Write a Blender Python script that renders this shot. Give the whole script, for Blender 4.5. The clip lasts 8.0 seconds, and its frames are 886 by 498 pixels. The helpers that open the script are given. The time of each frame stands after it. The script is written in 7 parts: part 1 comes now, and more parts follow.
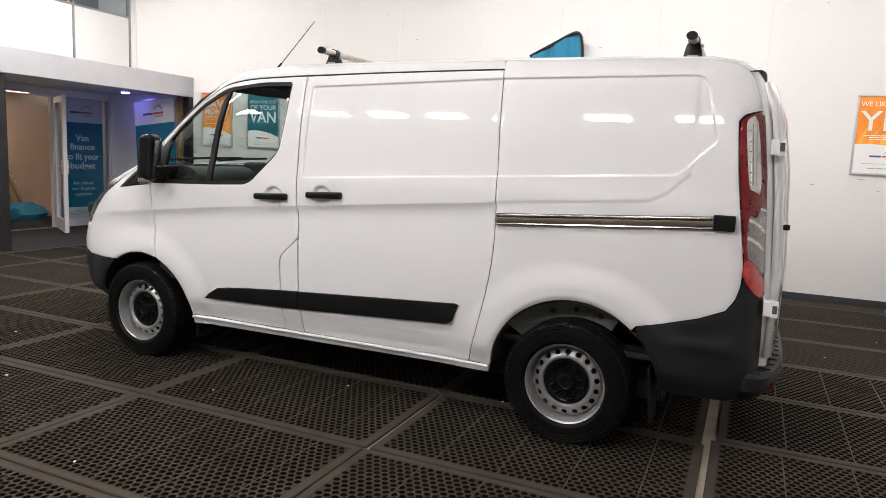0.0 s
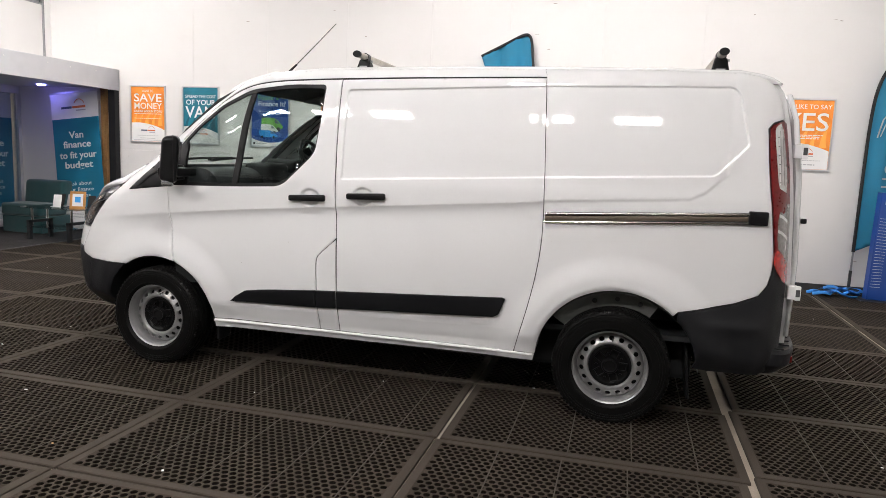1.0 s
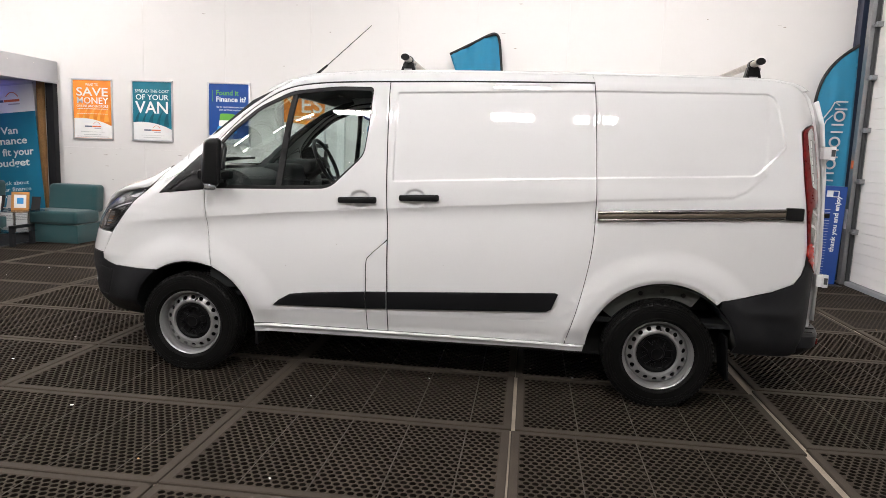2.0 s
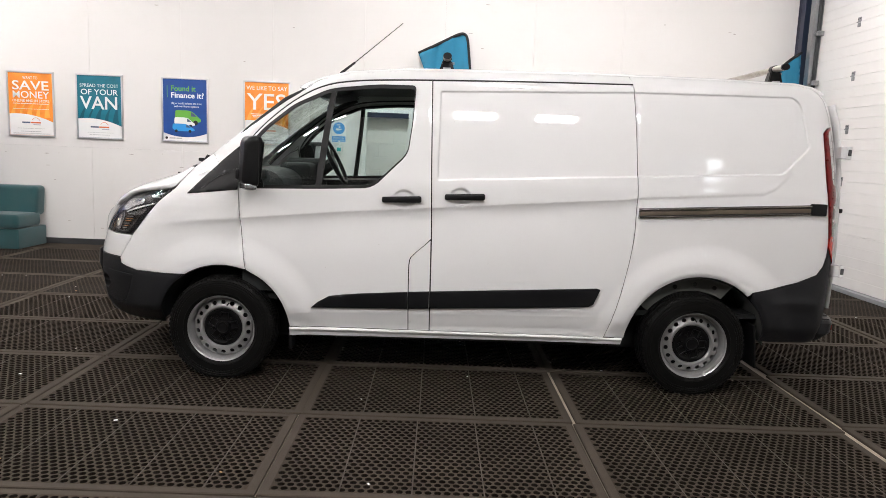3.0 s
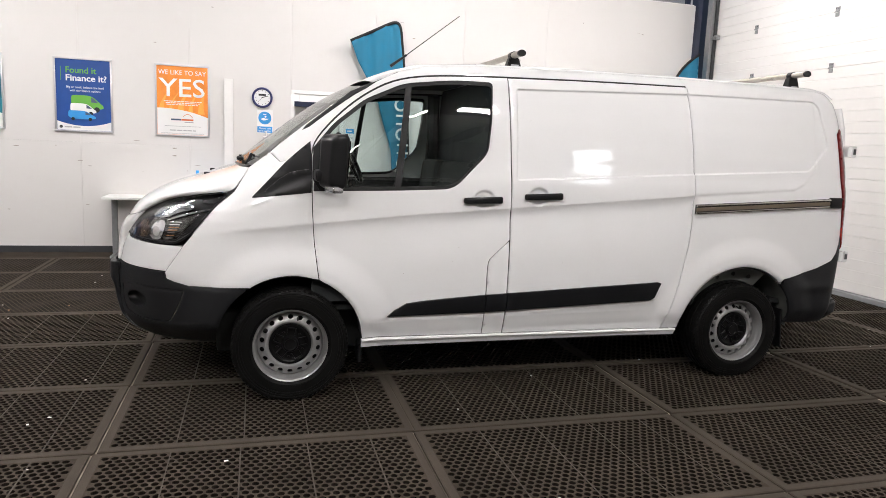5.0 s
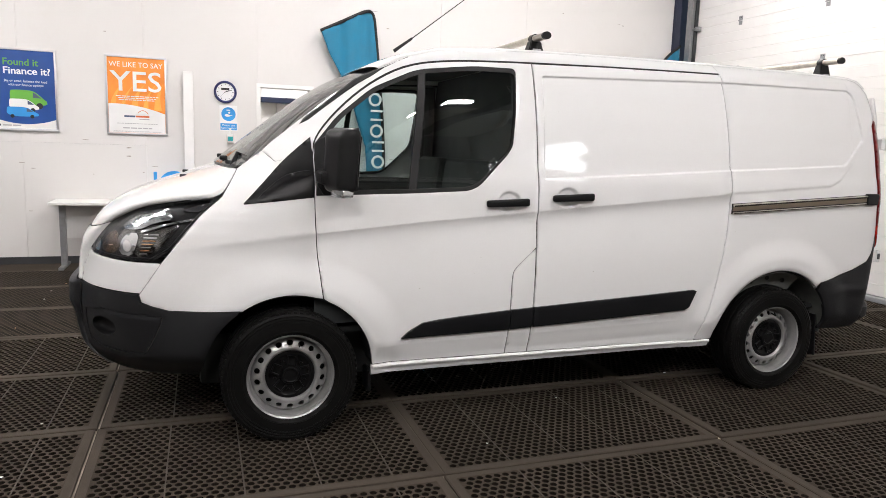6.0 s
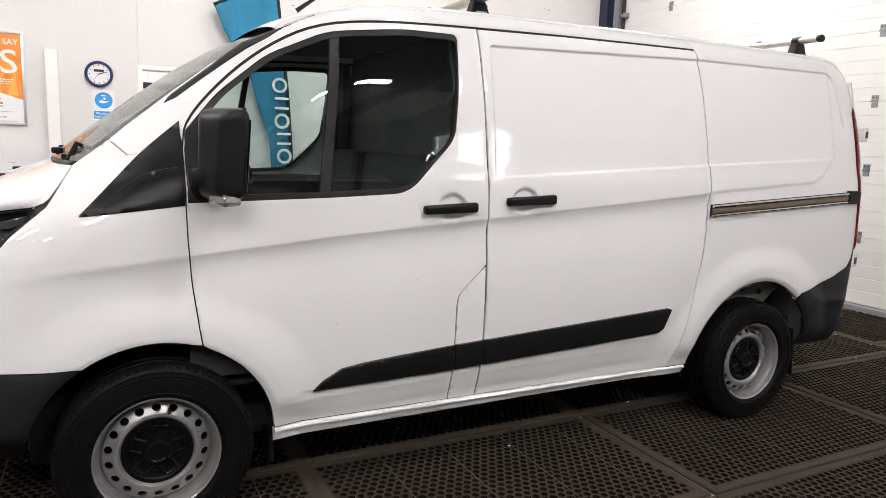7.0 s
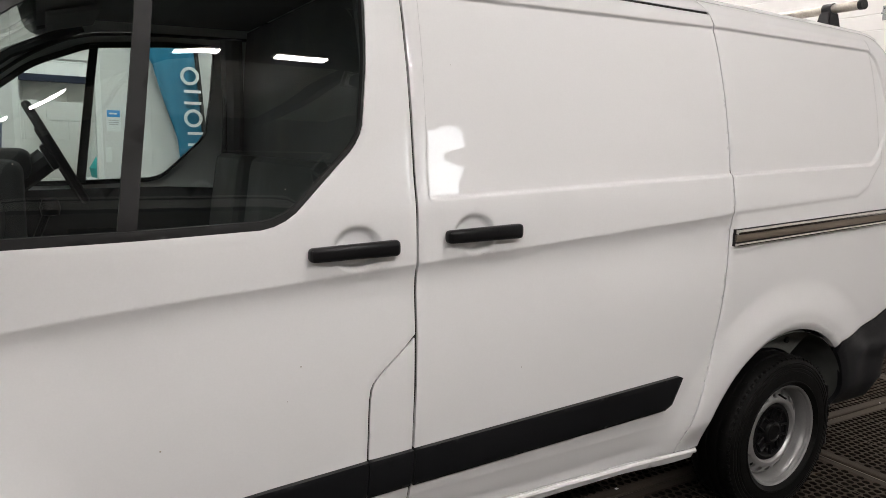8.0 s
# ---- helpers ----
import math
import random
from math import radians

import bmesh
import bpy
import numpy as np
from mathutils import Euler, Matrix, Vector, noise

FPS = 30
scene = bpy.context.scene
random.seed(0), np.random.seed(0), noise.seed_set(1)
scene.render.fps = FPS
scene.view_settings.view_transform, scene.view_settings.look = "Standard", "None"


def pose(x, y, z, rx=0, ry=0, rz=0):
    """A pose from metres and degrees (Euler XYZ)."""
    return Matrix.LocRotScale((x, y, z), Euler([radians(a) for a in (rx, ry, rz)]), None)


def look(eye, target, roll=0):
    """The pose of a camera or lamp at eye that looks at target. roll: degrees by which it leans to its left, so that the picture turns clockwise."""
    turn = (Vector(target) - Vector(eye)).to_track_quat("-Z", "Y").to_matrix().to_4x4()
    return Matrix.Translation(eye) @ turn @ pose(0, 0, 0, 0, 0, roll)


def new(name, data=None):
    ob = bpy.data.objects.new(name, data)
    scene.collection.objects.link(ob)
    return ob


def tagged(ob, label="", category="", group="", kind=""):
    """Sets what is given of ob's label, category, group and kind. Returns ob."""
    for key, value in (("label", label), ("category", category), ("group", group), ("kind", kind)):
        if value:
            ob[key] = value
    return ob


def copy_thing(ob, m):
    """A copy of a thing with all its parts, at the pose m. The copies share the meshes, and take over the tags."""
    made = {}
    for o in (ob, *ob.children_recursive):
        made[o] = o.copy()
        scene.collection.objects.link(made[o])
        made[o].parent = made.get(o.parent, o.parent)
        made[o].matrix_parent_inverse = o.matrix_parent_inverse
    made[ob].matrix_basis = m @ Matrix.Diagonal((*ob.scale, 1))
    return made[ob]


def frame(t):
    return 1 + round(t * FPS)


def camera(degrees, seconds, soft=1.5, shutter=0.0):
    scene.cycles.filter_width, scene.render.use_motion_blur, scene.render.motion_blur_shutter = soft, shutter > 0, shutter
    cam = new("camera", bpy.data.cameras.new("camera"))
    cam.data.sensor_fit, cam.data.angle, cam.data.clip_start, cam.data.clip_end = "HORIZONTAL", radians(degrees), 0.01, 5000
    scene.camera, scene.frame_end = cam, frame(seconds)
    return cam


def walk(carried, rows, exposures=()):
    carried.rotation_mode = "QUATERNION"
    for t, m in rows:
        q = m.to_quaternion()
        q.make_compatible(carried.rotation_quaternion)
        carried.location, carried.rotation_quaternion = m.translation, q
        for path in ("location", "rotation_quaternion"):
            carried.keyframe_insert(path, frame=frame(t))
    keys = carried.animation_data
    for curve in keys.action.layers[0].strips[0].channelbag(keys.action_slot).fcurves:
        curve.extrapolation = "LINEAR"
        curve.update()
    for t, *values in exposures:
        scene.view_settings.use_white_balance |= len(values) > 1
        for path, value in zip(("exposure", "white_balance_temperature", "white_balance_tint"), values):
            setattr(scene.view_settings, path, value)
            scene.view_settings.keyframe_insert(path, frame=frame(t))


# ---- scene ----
from mathutils import geometry

cam = camera(65.7, 8.0, soft=0.8)
PATH = [
    (0, (4.719, -4.228, 1.42), (3.915, -2.415, 1.159), 2.5),
    (0.5, (4.335, -4.44, 1.424), (3.689, -2.565, 1.159), 2.5),
    (1, (3.957, -4.694, 1.436), (3.455, -2.777, 1.168), 2.4),
    (1.5, (3.573, -4.839, 1.449), (3.213, -2.891, 1.176), 2.2),
    (2, (3.125, -4.963, 1.456), (2.889, -2.997, 1.178), 2.2),
    (2.2, (2.956, -5.009, 1.459), (2.77, -3.038, 1.181), 2.2),
    (3.3, (2.076, -5.03, 1.419), (2.212, -3.053, 1.15), 2.3),
    (3.5, (1.924, -5.04, 1.445), (2.147, -3.071, 1.17), 2.3),
    (4, (1.555, -4.979, 1.449), (1.95, -3.038, 1.17), 2.3),
    (4.5, (1.173, -4.823, 1.443), (1.649, -2.901, 1.161), 2.3),
    (4.7, (1.006, -4.781, 1.442), (1.507, -2.866, 1.155), 2.4),
    (5.8, (0.629, -4.233, 1.426), (1.249, -2.353, 1.138), 2.0),
    (6, (0.623, -4.091, 1.419), (1.286, -2.227, 1.128), 1.9),
    (6.5, (0.673, -3.722, 1.396), (1.508, -1.929, 1.098), 1.9),
    (7, (0.864, -3.294, 1.398), (1.756, -1.529, 1.099), 1.9),
    (7.5, (1.144, -2.826, 1.412), (2.082, -1.086, 1.109), 1.9),
    (8, (1.451, -2.438, 1.412), (2.451, -0.731, 1.116), 1.7),
]
walk(cam, [(t, look(eye, target, roll)) for t, eye, target, roll in PATH], exposures=[(0.0, 0.0, 6500, 10), (6.6, 0.0, 6500, 10), (7.5, -0.02, 6510, 10), (8.0, -0.30, 6620, 10)])

# ---- world, ceiling lights, exposure ----
world = bpy.data.worlds.new("sky")
scene.world = world
world.use_nodes = True
_bg = world.node_tree.nodes["Background"]
_sky = world.node_tree.nodes.new("ShaderNodeTexSky")
_sky.sky_type, _sky.sun_disc, _sky.sun_elevation, _sky.sun_rotation = "NISHITA", False, radians(35), radians(20)
world.node_tree.links.new(_sky.outputs[0], _bg.inputs[0])
_bg.inputs[1].default_value = 0.12
TUBE_POWER = 188.0
scene.view_settings.exposure = 0.0


# ---- materials ----
def mat(name, colour, rough=0.5, metal=0.0, var=0.08, scale=6.0, fine=0.0, fine_scale=200.0, bump=0.0, bump_scale=300.0, coat=0.0, spec=0.5,
        stain=None, stain_amount=0.0, stain_scale=2.0, sheen=0.0):
    """A Principled surface with two scales of noise in colour, some in roughness, and fine relief."""
    m = bpy.data.materials.new(name)
    m.use_nodes = True
    nt = m.node_tree
    n, l = nt.nodes, nt.links
    b = n["Principled BSDF"]
    b.inputs["Metallic"].default_value = metal
    b.inputs["Specular IOR Level"].default_value = spec
    b.inputs["Coat Weight"].default_value = coat
    b.inputs["Coat Roughness"].default_value = 0.03
    b.inputs["Sheen Weight"].default_value = sheen
    tc = n.new("ShaderNodeTexCoord")
    big = n.new("ShaderNodeTexNoise")
    big.inputs["Scale"].default_value, big.inputs["Detail"].default_value = scale, 5.0
    l.new(tc.outputs["Object"], big.inputs["Vector"])
    small = n.new("ShaderNodeTexNoise")
    small.inputs["Scale"].default_value, small.inputs["Detail"].default_value = fine_scale, 3.0
    l.new(tc.outputs["Object"], small.inputs["Vector"])
    ramp = n.new("ShaderNodeMapRange")
    ramp.inputs["From Min"].default_value, ramp.inputs["From Max"].default_value = 0.3, 0.7
    ramp.inputs["To Min"].default_value, ramp.inputs["To Max"].default_value = 1.0 - var, 1.0 + var
    l.new(big.outputs["Fac"], ramp.inputs["Value"])
    ramp2 = n.new("ShaderNodeMapRange")
    ramp2.inputs["From Min"].default_value, ramp2.inputs["From Max"].default_value = 0.3, 0.7
    ramp2.inputs["To Min"].default_value, ramp2.inputs["To Max"].default_value = 1.0 - fine, 1.0 + fine
    l.new(small.outputs["Fac"], ramp2.inputs["Value"])
    mul = n.new("ShaderNodeMath")
    mul.operation = "MULTIPLY"
    l.new(ramp.outputs[0], mul.inputs[0])
    l.new(ramp2.outputs[0], mul.inputs[1])
    vm = n.new("ShaderNodeVectorMath")
    vm.operation = "SCALE"
    vm.inputs[0].default_value = colour
    l.new(mul.outputs[0], vm.inputs["Scale"])
    out = vm.outputs[0]
    if stain:
        sn = n.new("ShaderNodeTexNoise")
        sn.inputs["Scale"].default_value, sn.inputs["Detail"].default_value, sn.inputs["Roughness"].default_value = stain_scale, 8.0, 0.7
        l.new(tc.outputs["Object"], sn.inputs["Vector"])
        sr = n.new("ShaderNodeMapRange")
        sr.inputs["From Min"].default_value, sr.inputs["From Max"].default_value = 0.55, 0.78
        sr.inputs["To Max"].default_value = stain_amount
        l.new(sn.outputs["Fac"], sr.inputs["Value"])
        mx = n.new("ShaderNodeMix")
        mx.data_type = "RGBA"
        l.new(sr.outputs[0], mx.inputs["Factor"])
        l.new(out, mx.inputs["A"])
        mx.inputs["B"].default_value = (*stain, 1)
        out = mx.outputs["Result"]
    l.new(out, b.inputs["Base Color"])
    rr = n.new("ShaderNodeMapRange")
    rr.inputs["From Min"].default_value, rr.inputs["From Max"].default_value = 0.3, 0.7
    rr.inputs["To Min"].default_value, rr.inputs["To Max"].default_value = max(0.02, rough * 0.85), min(1.0, rough * 1.15)
    l.new(big.outputs["Fac"], rr.inputs["Value"])
    l.new(rr.outputs[0], b.inputs["Roughness"])
    if bump:
        bn = n.new("ShaderNodeTexNoise")
        bn.inputs["Scale"].default_value, bn.inputs["Detail"].default_value = bump_scale, 4.0
        l.new(tc.outputs["Object"], bn.inputs["Vector"])
        bp = n.new("ShaderNodeBump")
        bp.inputs["Strength"].default_value, bp.inputs["Distance"].default_value = bump, 0.002
        l.new(bn.outputs["Fac"], bp.inputs["Height"])
        l.new(bp.outputs[0], b.inputs["Normal"])
    return m


def glow(name, colour, strength):
    m = bpy.data.materials.new(name)
    m.use_nodes = True
    b = m.node_tree.nodes["Principled BSDF"]
    b.inputs["Base Color"].default_value = (0.8, 0.8, 0.8, 1)
    b.inputs["Emission Color"].default_value = (*colour, 1)
    b.inputs["Emission Strength"].default_value = strength
    return m


def glass(name, tint, ior=1.45, rough=0.0):
    """Thin sheet: tinted see-through with mirror gloss that grows towards grazing angles."""
    m = bpy.data.materials.new(name)
    m.use_nodes = True
    nt = m.node_tree
    nt.nodes.clear()
    o = nt.nodes.new("ShaderNodeOutputMaterial")
    t = nt.nodes.new("ShaderNodeBsdfTransparent")
    t.inputs[0].default_value = (*tint, 1)
    g = nt.nodes.new("ShaderNodeBsdfGlossy")
    g.inputs["Roughness"].default_value = rough
    lw = nt.nodes.new("ShaderNodeLayerWeight")
    lw.inputs["Blend"].default_value = 0.5
    pw = nt.nodes.new("ShaderNodeMath")
    pw.operation = "POWER"
    pw.inputs[1].default_value = 5.0
    nt.links.new(lw.outputs["Facing"], pw.inputs[0])
    f = nt.nodes.new("ShaderNodeMapRange")
    f.inputs["To Min"].default_value = ((ior - 1) / (ior + 1)) ** 2
    nt.links.new(pw.outputs[0], f.inputs["Value"])
    mx = nt.nodes.new("ShaderNodeMixShader")
    nt.links.new(f.outputs[0], mx.inputs[0])
    nt.links.new(t.outputs[0], mx.inputs[1])
    nt.links.new(g.outputs[0], mx.inputs[2])
    nt.links.new(mx.outputs[0], o.inputs[0])
    return m


PAINT = mat("white_car_paint", (0.78, 0.78, 0.775), 0.62, spec=0.25, var=0.015, scale=1.5, fine=0.01, coat=1.0, stain=(0.45, 0.43, 0.40), stain_amount=0.05, stain_scale=3.0)
BUMPER = mat("grey_bumper_plastic", (0.0135, 0.014, 0.0155), 0.5, spec=0.28, var=0.12, scale=4, fine=0.15, fine_scale=500, bump=0.25, bump_scale=900, stain=(0.06, 0.058, 0.056), stain_amount=0.15)
PLASTIC = mat("black_plastic", (0.0070, 0.0070, 0.0075), 0.36, spec=0.22, var=0.15, fine=0.1, bump=0.15, bump_scale=900, stain=(0.02, 0.02, 0.019), stain_amount=0.15)
TRIMP = mat("dark_trim_plastic", (0.0072, 0.0076, 0.0088), 0.38, spec=0.35, var=0.1, fine=0.1, bump=0.1, bump_scale=800)
SEAL = mat("black_rubber_seal", (0.006, 0.006, 0.006), 0.7, var=0.1)
INNER = mat("dark_cab_lining", (0.014, 0.016, 0.0165), 0.7, var=0.15, bump=0.2)
CABGREY = mat("grey_cab_plastic", (0.06, 0.062, 0.065), 0.55, var=0.1, bump=0.15)
HEADLINE = mat("pale_headlining", (0.20, 0.20, 0.195), 0.9, var=0.1, bump=0.3)
GLASS = glass("tinted_glass", (0.74, 0.82, 0.80), 1.75)
SCREEN = glass("windscreen_glass", (0.72, 0.77, 0.74))
CLEAR = glass("clear_lens", (0.90, 0.91, 0.92), 1.3)
SHOPGLASS = glass("shopfront_glass", (0.80, 0.84, 0.86), 1.45)
REDLENS = mat("red_lens", (0.15, 0.004, 0.004), 0.3, spec=0.3, var=0.25, scale=30, coat=0.12)
PALELENS = mat("pale_lens", (0.60, 0.585, 0.57), 0.2, metal=0.25, var=0.12, scale=45, coat=0.6)
SMOKYLENS = mat("smoky_lens", (0.25, 0.235, 0.22), 0.22, metal=0.3, var=0.25, scale=60, coat=0.6)
BRIGHTRED = mat("bright_red_lens", (0.52, 0.016, 0.008), 0.18, var=0.45, scale=38, coat=0.6)
DARKLINE = mat("dark_lamp_line", (0.10, 0.09, 0.085), 0.4, var=0.1)
DARKCHROME = mat("dark_lamp_chrome", (0.16, 0.155, 0.15), 0.15, metal=1.0, var=0.35, scale=28)
CHROME = mat("lamp_chrome", (0.75, 0.75, 0.76), 0.12, metal=1.0, var=0.05)
DASH = mat("grey_dashboard", (0.040, 0.044, 0.045), 0.6, var=0.1, bump=0.2)
AMBER = mat("amber_lamp_reflection", (0.40, 0.20, 0.09), 0.15, coat=0.7)
TYRE = mat("tyre_rubber", (0.0048, 0.0047, 0.0045), 0.5, spec=0.09, var=0.2, scale=10, fine=0.2, bump=0.3, bump_scale=250, stain=(0.012, 0.011, 0.010), stain_amount=0.3, stain_scale=12)
RIM = mat("silver_steel_rim", (0.34, 0.34, 0.336), 0.38, metal=0.6, var=0.05, scale=12, fine=0.05, bump=0.1, bump_scale=400, stain=(0.14, 0.125, 0.11), stain_amount=0.3, stain_scale=25)
HUB = mat("black_hub_cap", (0.004, 0.004, 0.0043), 0.34, spec=0.2, var=0.15, bump=0.1)
STEELRAIL = mat("worn_steel_rail", (0.55, 0.50, 0.43), 0.28, metal=1.0, var=0.15, scale=9, fine=0.1, stain=(0.16, 0.12, 0.08), stain_amount=0.5, stain_scale=14)
RAILBRIGHT = mat("bright_rail_steel", (0.66, 0.64, 0.60), 0.22, metal=1.0, var=0.06, scale=3, fine=0.04)
RAILBROWN = mat("brown_rail_steel", (0.20, 0.165, 0.125), 0.38, metal=0.7, var=0.10, scale=4)
BOWL = mat("brown_lamp_bowl", (0.10, 0.072, 0.052), 0.25, metal=0.7, var=0.2, scale=30)
SMOKE = mat("smoked_lamp_moulding", (0.46, 0.47, 0.48), 0.16, metal=0.8, var=0.15, scale=20)
BARSTEEL = mat("weathered_roof_bar", (0.42, 0.39, 0.34), 0.42, metal=0.85, var=0.18, scale=14, fine=0.12, stain=(0.10, 0.085, 0.065), stain_amount=0.6, stain_scale=22)
ARCHGREY = mat("dusty_arch_paint", (0.13, 0.135, 0.125), 0.7, var=0.25, scale=7, bump=0.3, stain=(0.05, 0.045, 0.04), stain_amount=0.6, stain_scale=9)
WALL = mat("white_wall_paint", (0.70, 0.684, 0.664), 0.6, var=0.018, scale=0.8, fine=0.012, bump=0.15, bump_scale=60, stain=(0.62, 0.58, 0.53), stain_amount=0.22, stain_scale=3.5)
WALLWHITE = mat("white_gloss_paint", (0.82, 0.81, 0.79), 0.4, var=0.02, bump=0.05, bump_scale=80)
SCUFF = mat("scuff_marks", (0.38, 0.34, 0.30), 0.8, var=0.3)
SKIRT = mat("dark_skirting", (0.030, 0.031, 0.033), 0.6, var=0.15, bump=0.1)
GREYFASCIA = mat("pale_grey_fascia", (0.60, 0.60, 0.615), 0.5, var=0.03, bump=0.08, bump_scale=80, stain=(0.45, 0.44, 0.44), stain_amount=0.15)
DARKPOST = mat("black_painted_steel", (0.012, 0.012, 0.014), 0.45, var=0.15, bump=0.08)
NAVY = mat("navy_painted_steel", (0.012, 0.018, 0.045), 0.4, var=0.12)
GALV = mat("galvanised_steel", (0.30, 0.305, 0.31), 0.42, metal=0.7, var=0.12, scale=20, fine=0.1, stain=(0.10, 0.10, 0.10), stain_amount=0.4, stain_scale=10)
SHUTTER = mat("white_shutter_panel", (0.81, 0.795, 0.77), 0.42, var=0.015, bump=0.1, bump_scale=180, stain=(0.66, 0.63, 0.58), stain_amount=0.15, stain_scale=2)
KERB = mat("grey_door_kerb", (0.27, 0.275, 0.285), 0.6, var=0.1, stain=(0.12, 0.12, 0.12), stain_amount=0.4, stain_scale=6, bump=0.2)
CONCRETE = mat("tan_concrete", (0.34, 0.29, 0.23), 0.85, var=0.2, scale=4, fine=0.15, bump=0.4, bump_scale=120, stain=(0.12, 0.10, 0.085), stain_amount=0.5, stain_scale=5)
CARPET = mat("black_carpet", (0.018, 0.017, 0.017), 0.95, var=0.25, fine=0.3, fine_scale=600, bump=0.5, bump_scale=500)
CEIL = mat("dark_roof_lining", (0.055, 0.055, 0.058), 0.8, var=0.1)
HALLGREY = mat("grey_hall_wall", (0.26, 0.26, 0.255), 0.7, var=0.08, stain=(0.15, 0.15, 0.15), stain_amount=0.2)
ALU = mat("silver_frame", (0.62, 0.62, 0.63), 0.35, metal=0.8, var=0.05)
ORANGE = mat("orange_print", (0.86, 0.27, 0.035), 0.35, var=0.14, scale=7)
ORANGELIGHT = mat("light_orange_print", (0.90, 0.40, 0.07), 0.35, var=0.12, scale=9)
TEALDARK = mat("dark_teal_print", (0.004, 0.085, 0.125), 0.35, var=0.14, scale=9)
TEAL = mat("teal_print", (0.008, 0.155, 0.215), 0.35, var=0.14, scale=7)
BLUE = mat("blue_print", (0.012, 0.065, 0.27), 0.35, var=0.12, scale=5)
BANNERBLUE = mat("banner_blue_print", (0.006, 0.16, 0.27), 0.5, var=0.05)
PRINTWHITE = mat("white_print", (0.80, 0.80, 0.79), 0.4, var=0.02)
PRINTGREY = mat("grey_print", (0.42, 0.42, 0.43), 0.5, var=0.05)
PRINTNAVY = mat("navy_print", (0.07, 0.10, 0.17), 0.5, var=0.05)
PRINTRED = mat("red_orange_print", (0.70, 0.16, 0.05), 0.5, var=0.05)
PRINTGREEN = mat("green_print", (0.13, 0.40, 0.05), 0.5, var=0.08)
PRINTSKY = mat("sky_blue_print", (0.03, 0.30, 0.70), 0.5, var=0.06)
FLAGBLUE = mat("flag_cloth", (0.008, 0.17, 0.29), 0.75, var=0.08, fine=0.06, fine_scale=400, bump=0.15, bump_scale=600, sheen=0.2)
TOTEM = mat("totem_blue", (0.008, 0.055, 0.27), 0.35, var=0.05)
STRAPBLUE = mat("blue_webbing", (0.03, 0.22, 0.62), 0.6, var=0.15, fine=0.1, bump=0.3, bump_scale=400)
SOFA = mat("green_upholstery", (0.010, 0.058, 0.062), 0.85, var=0.12, fine=0.12, fine_scale=400, bump=0.35, bump_scale=500, sheen=0.3)
WOOD = mat("chipboard_wood", (0.36, 0.20, 0.08), 0.65, var=0.2, scale=9, fine=0.2, fine_scale=90)
FRAMEWOOD = mat("orange_wood", (0.52, 0.24, 0.06), 0.5, var=0.12, scale=12)
BEIGE = mat("beige_store_wall", (0.66, 0.50, 0.38), 0.7, var=0.04, stain=(0.5, 0.38, 0.28), stain_amount=0.2)
UPVC = mat("white_upvc", (0.78, 0.76, 0.76), 0.35, var=0.02)
CLOCKBLUE = mat("dark_blue_plastic", (0.010, 0.015, 0.10), 0.35)
BLACKINK = mat("black_print", (0.012, 0.012, 0.013), 0.5)
TABLEWHITE = mat("white_laminate", (0.78, 0.775, 0.76), 0.35, var=0.02)
TEALCLOTH = mat("turquoise_cloth", (0.02, 0.36, 0.36), 0.7, var=0.15, bump=0.2)
POLYWRAP = mat("clear_wrap", (0.55, 0.50, 0.46), 0.25, var=0.3, scale=25)
BLUEBAG = mat("blue_plastic_sack", (0.03, 0.22, 0.35), 0.4, var=0.2, scale=15)
TUBE = glow("tube_glow", (1.0, 0.953, 0.944), TUBE_POWER)
DAYLIGHT = glow("daylight_outside", (0.95, 0.98, 1.0), 14.0)
BAYLIGHT = glow("added_bay_lamp_glow", (0.22, 0.20, 1.0), 40.0)
STORELIGHT = glow("store_glow", (1.0, 0.80, 0.62), 9.0)


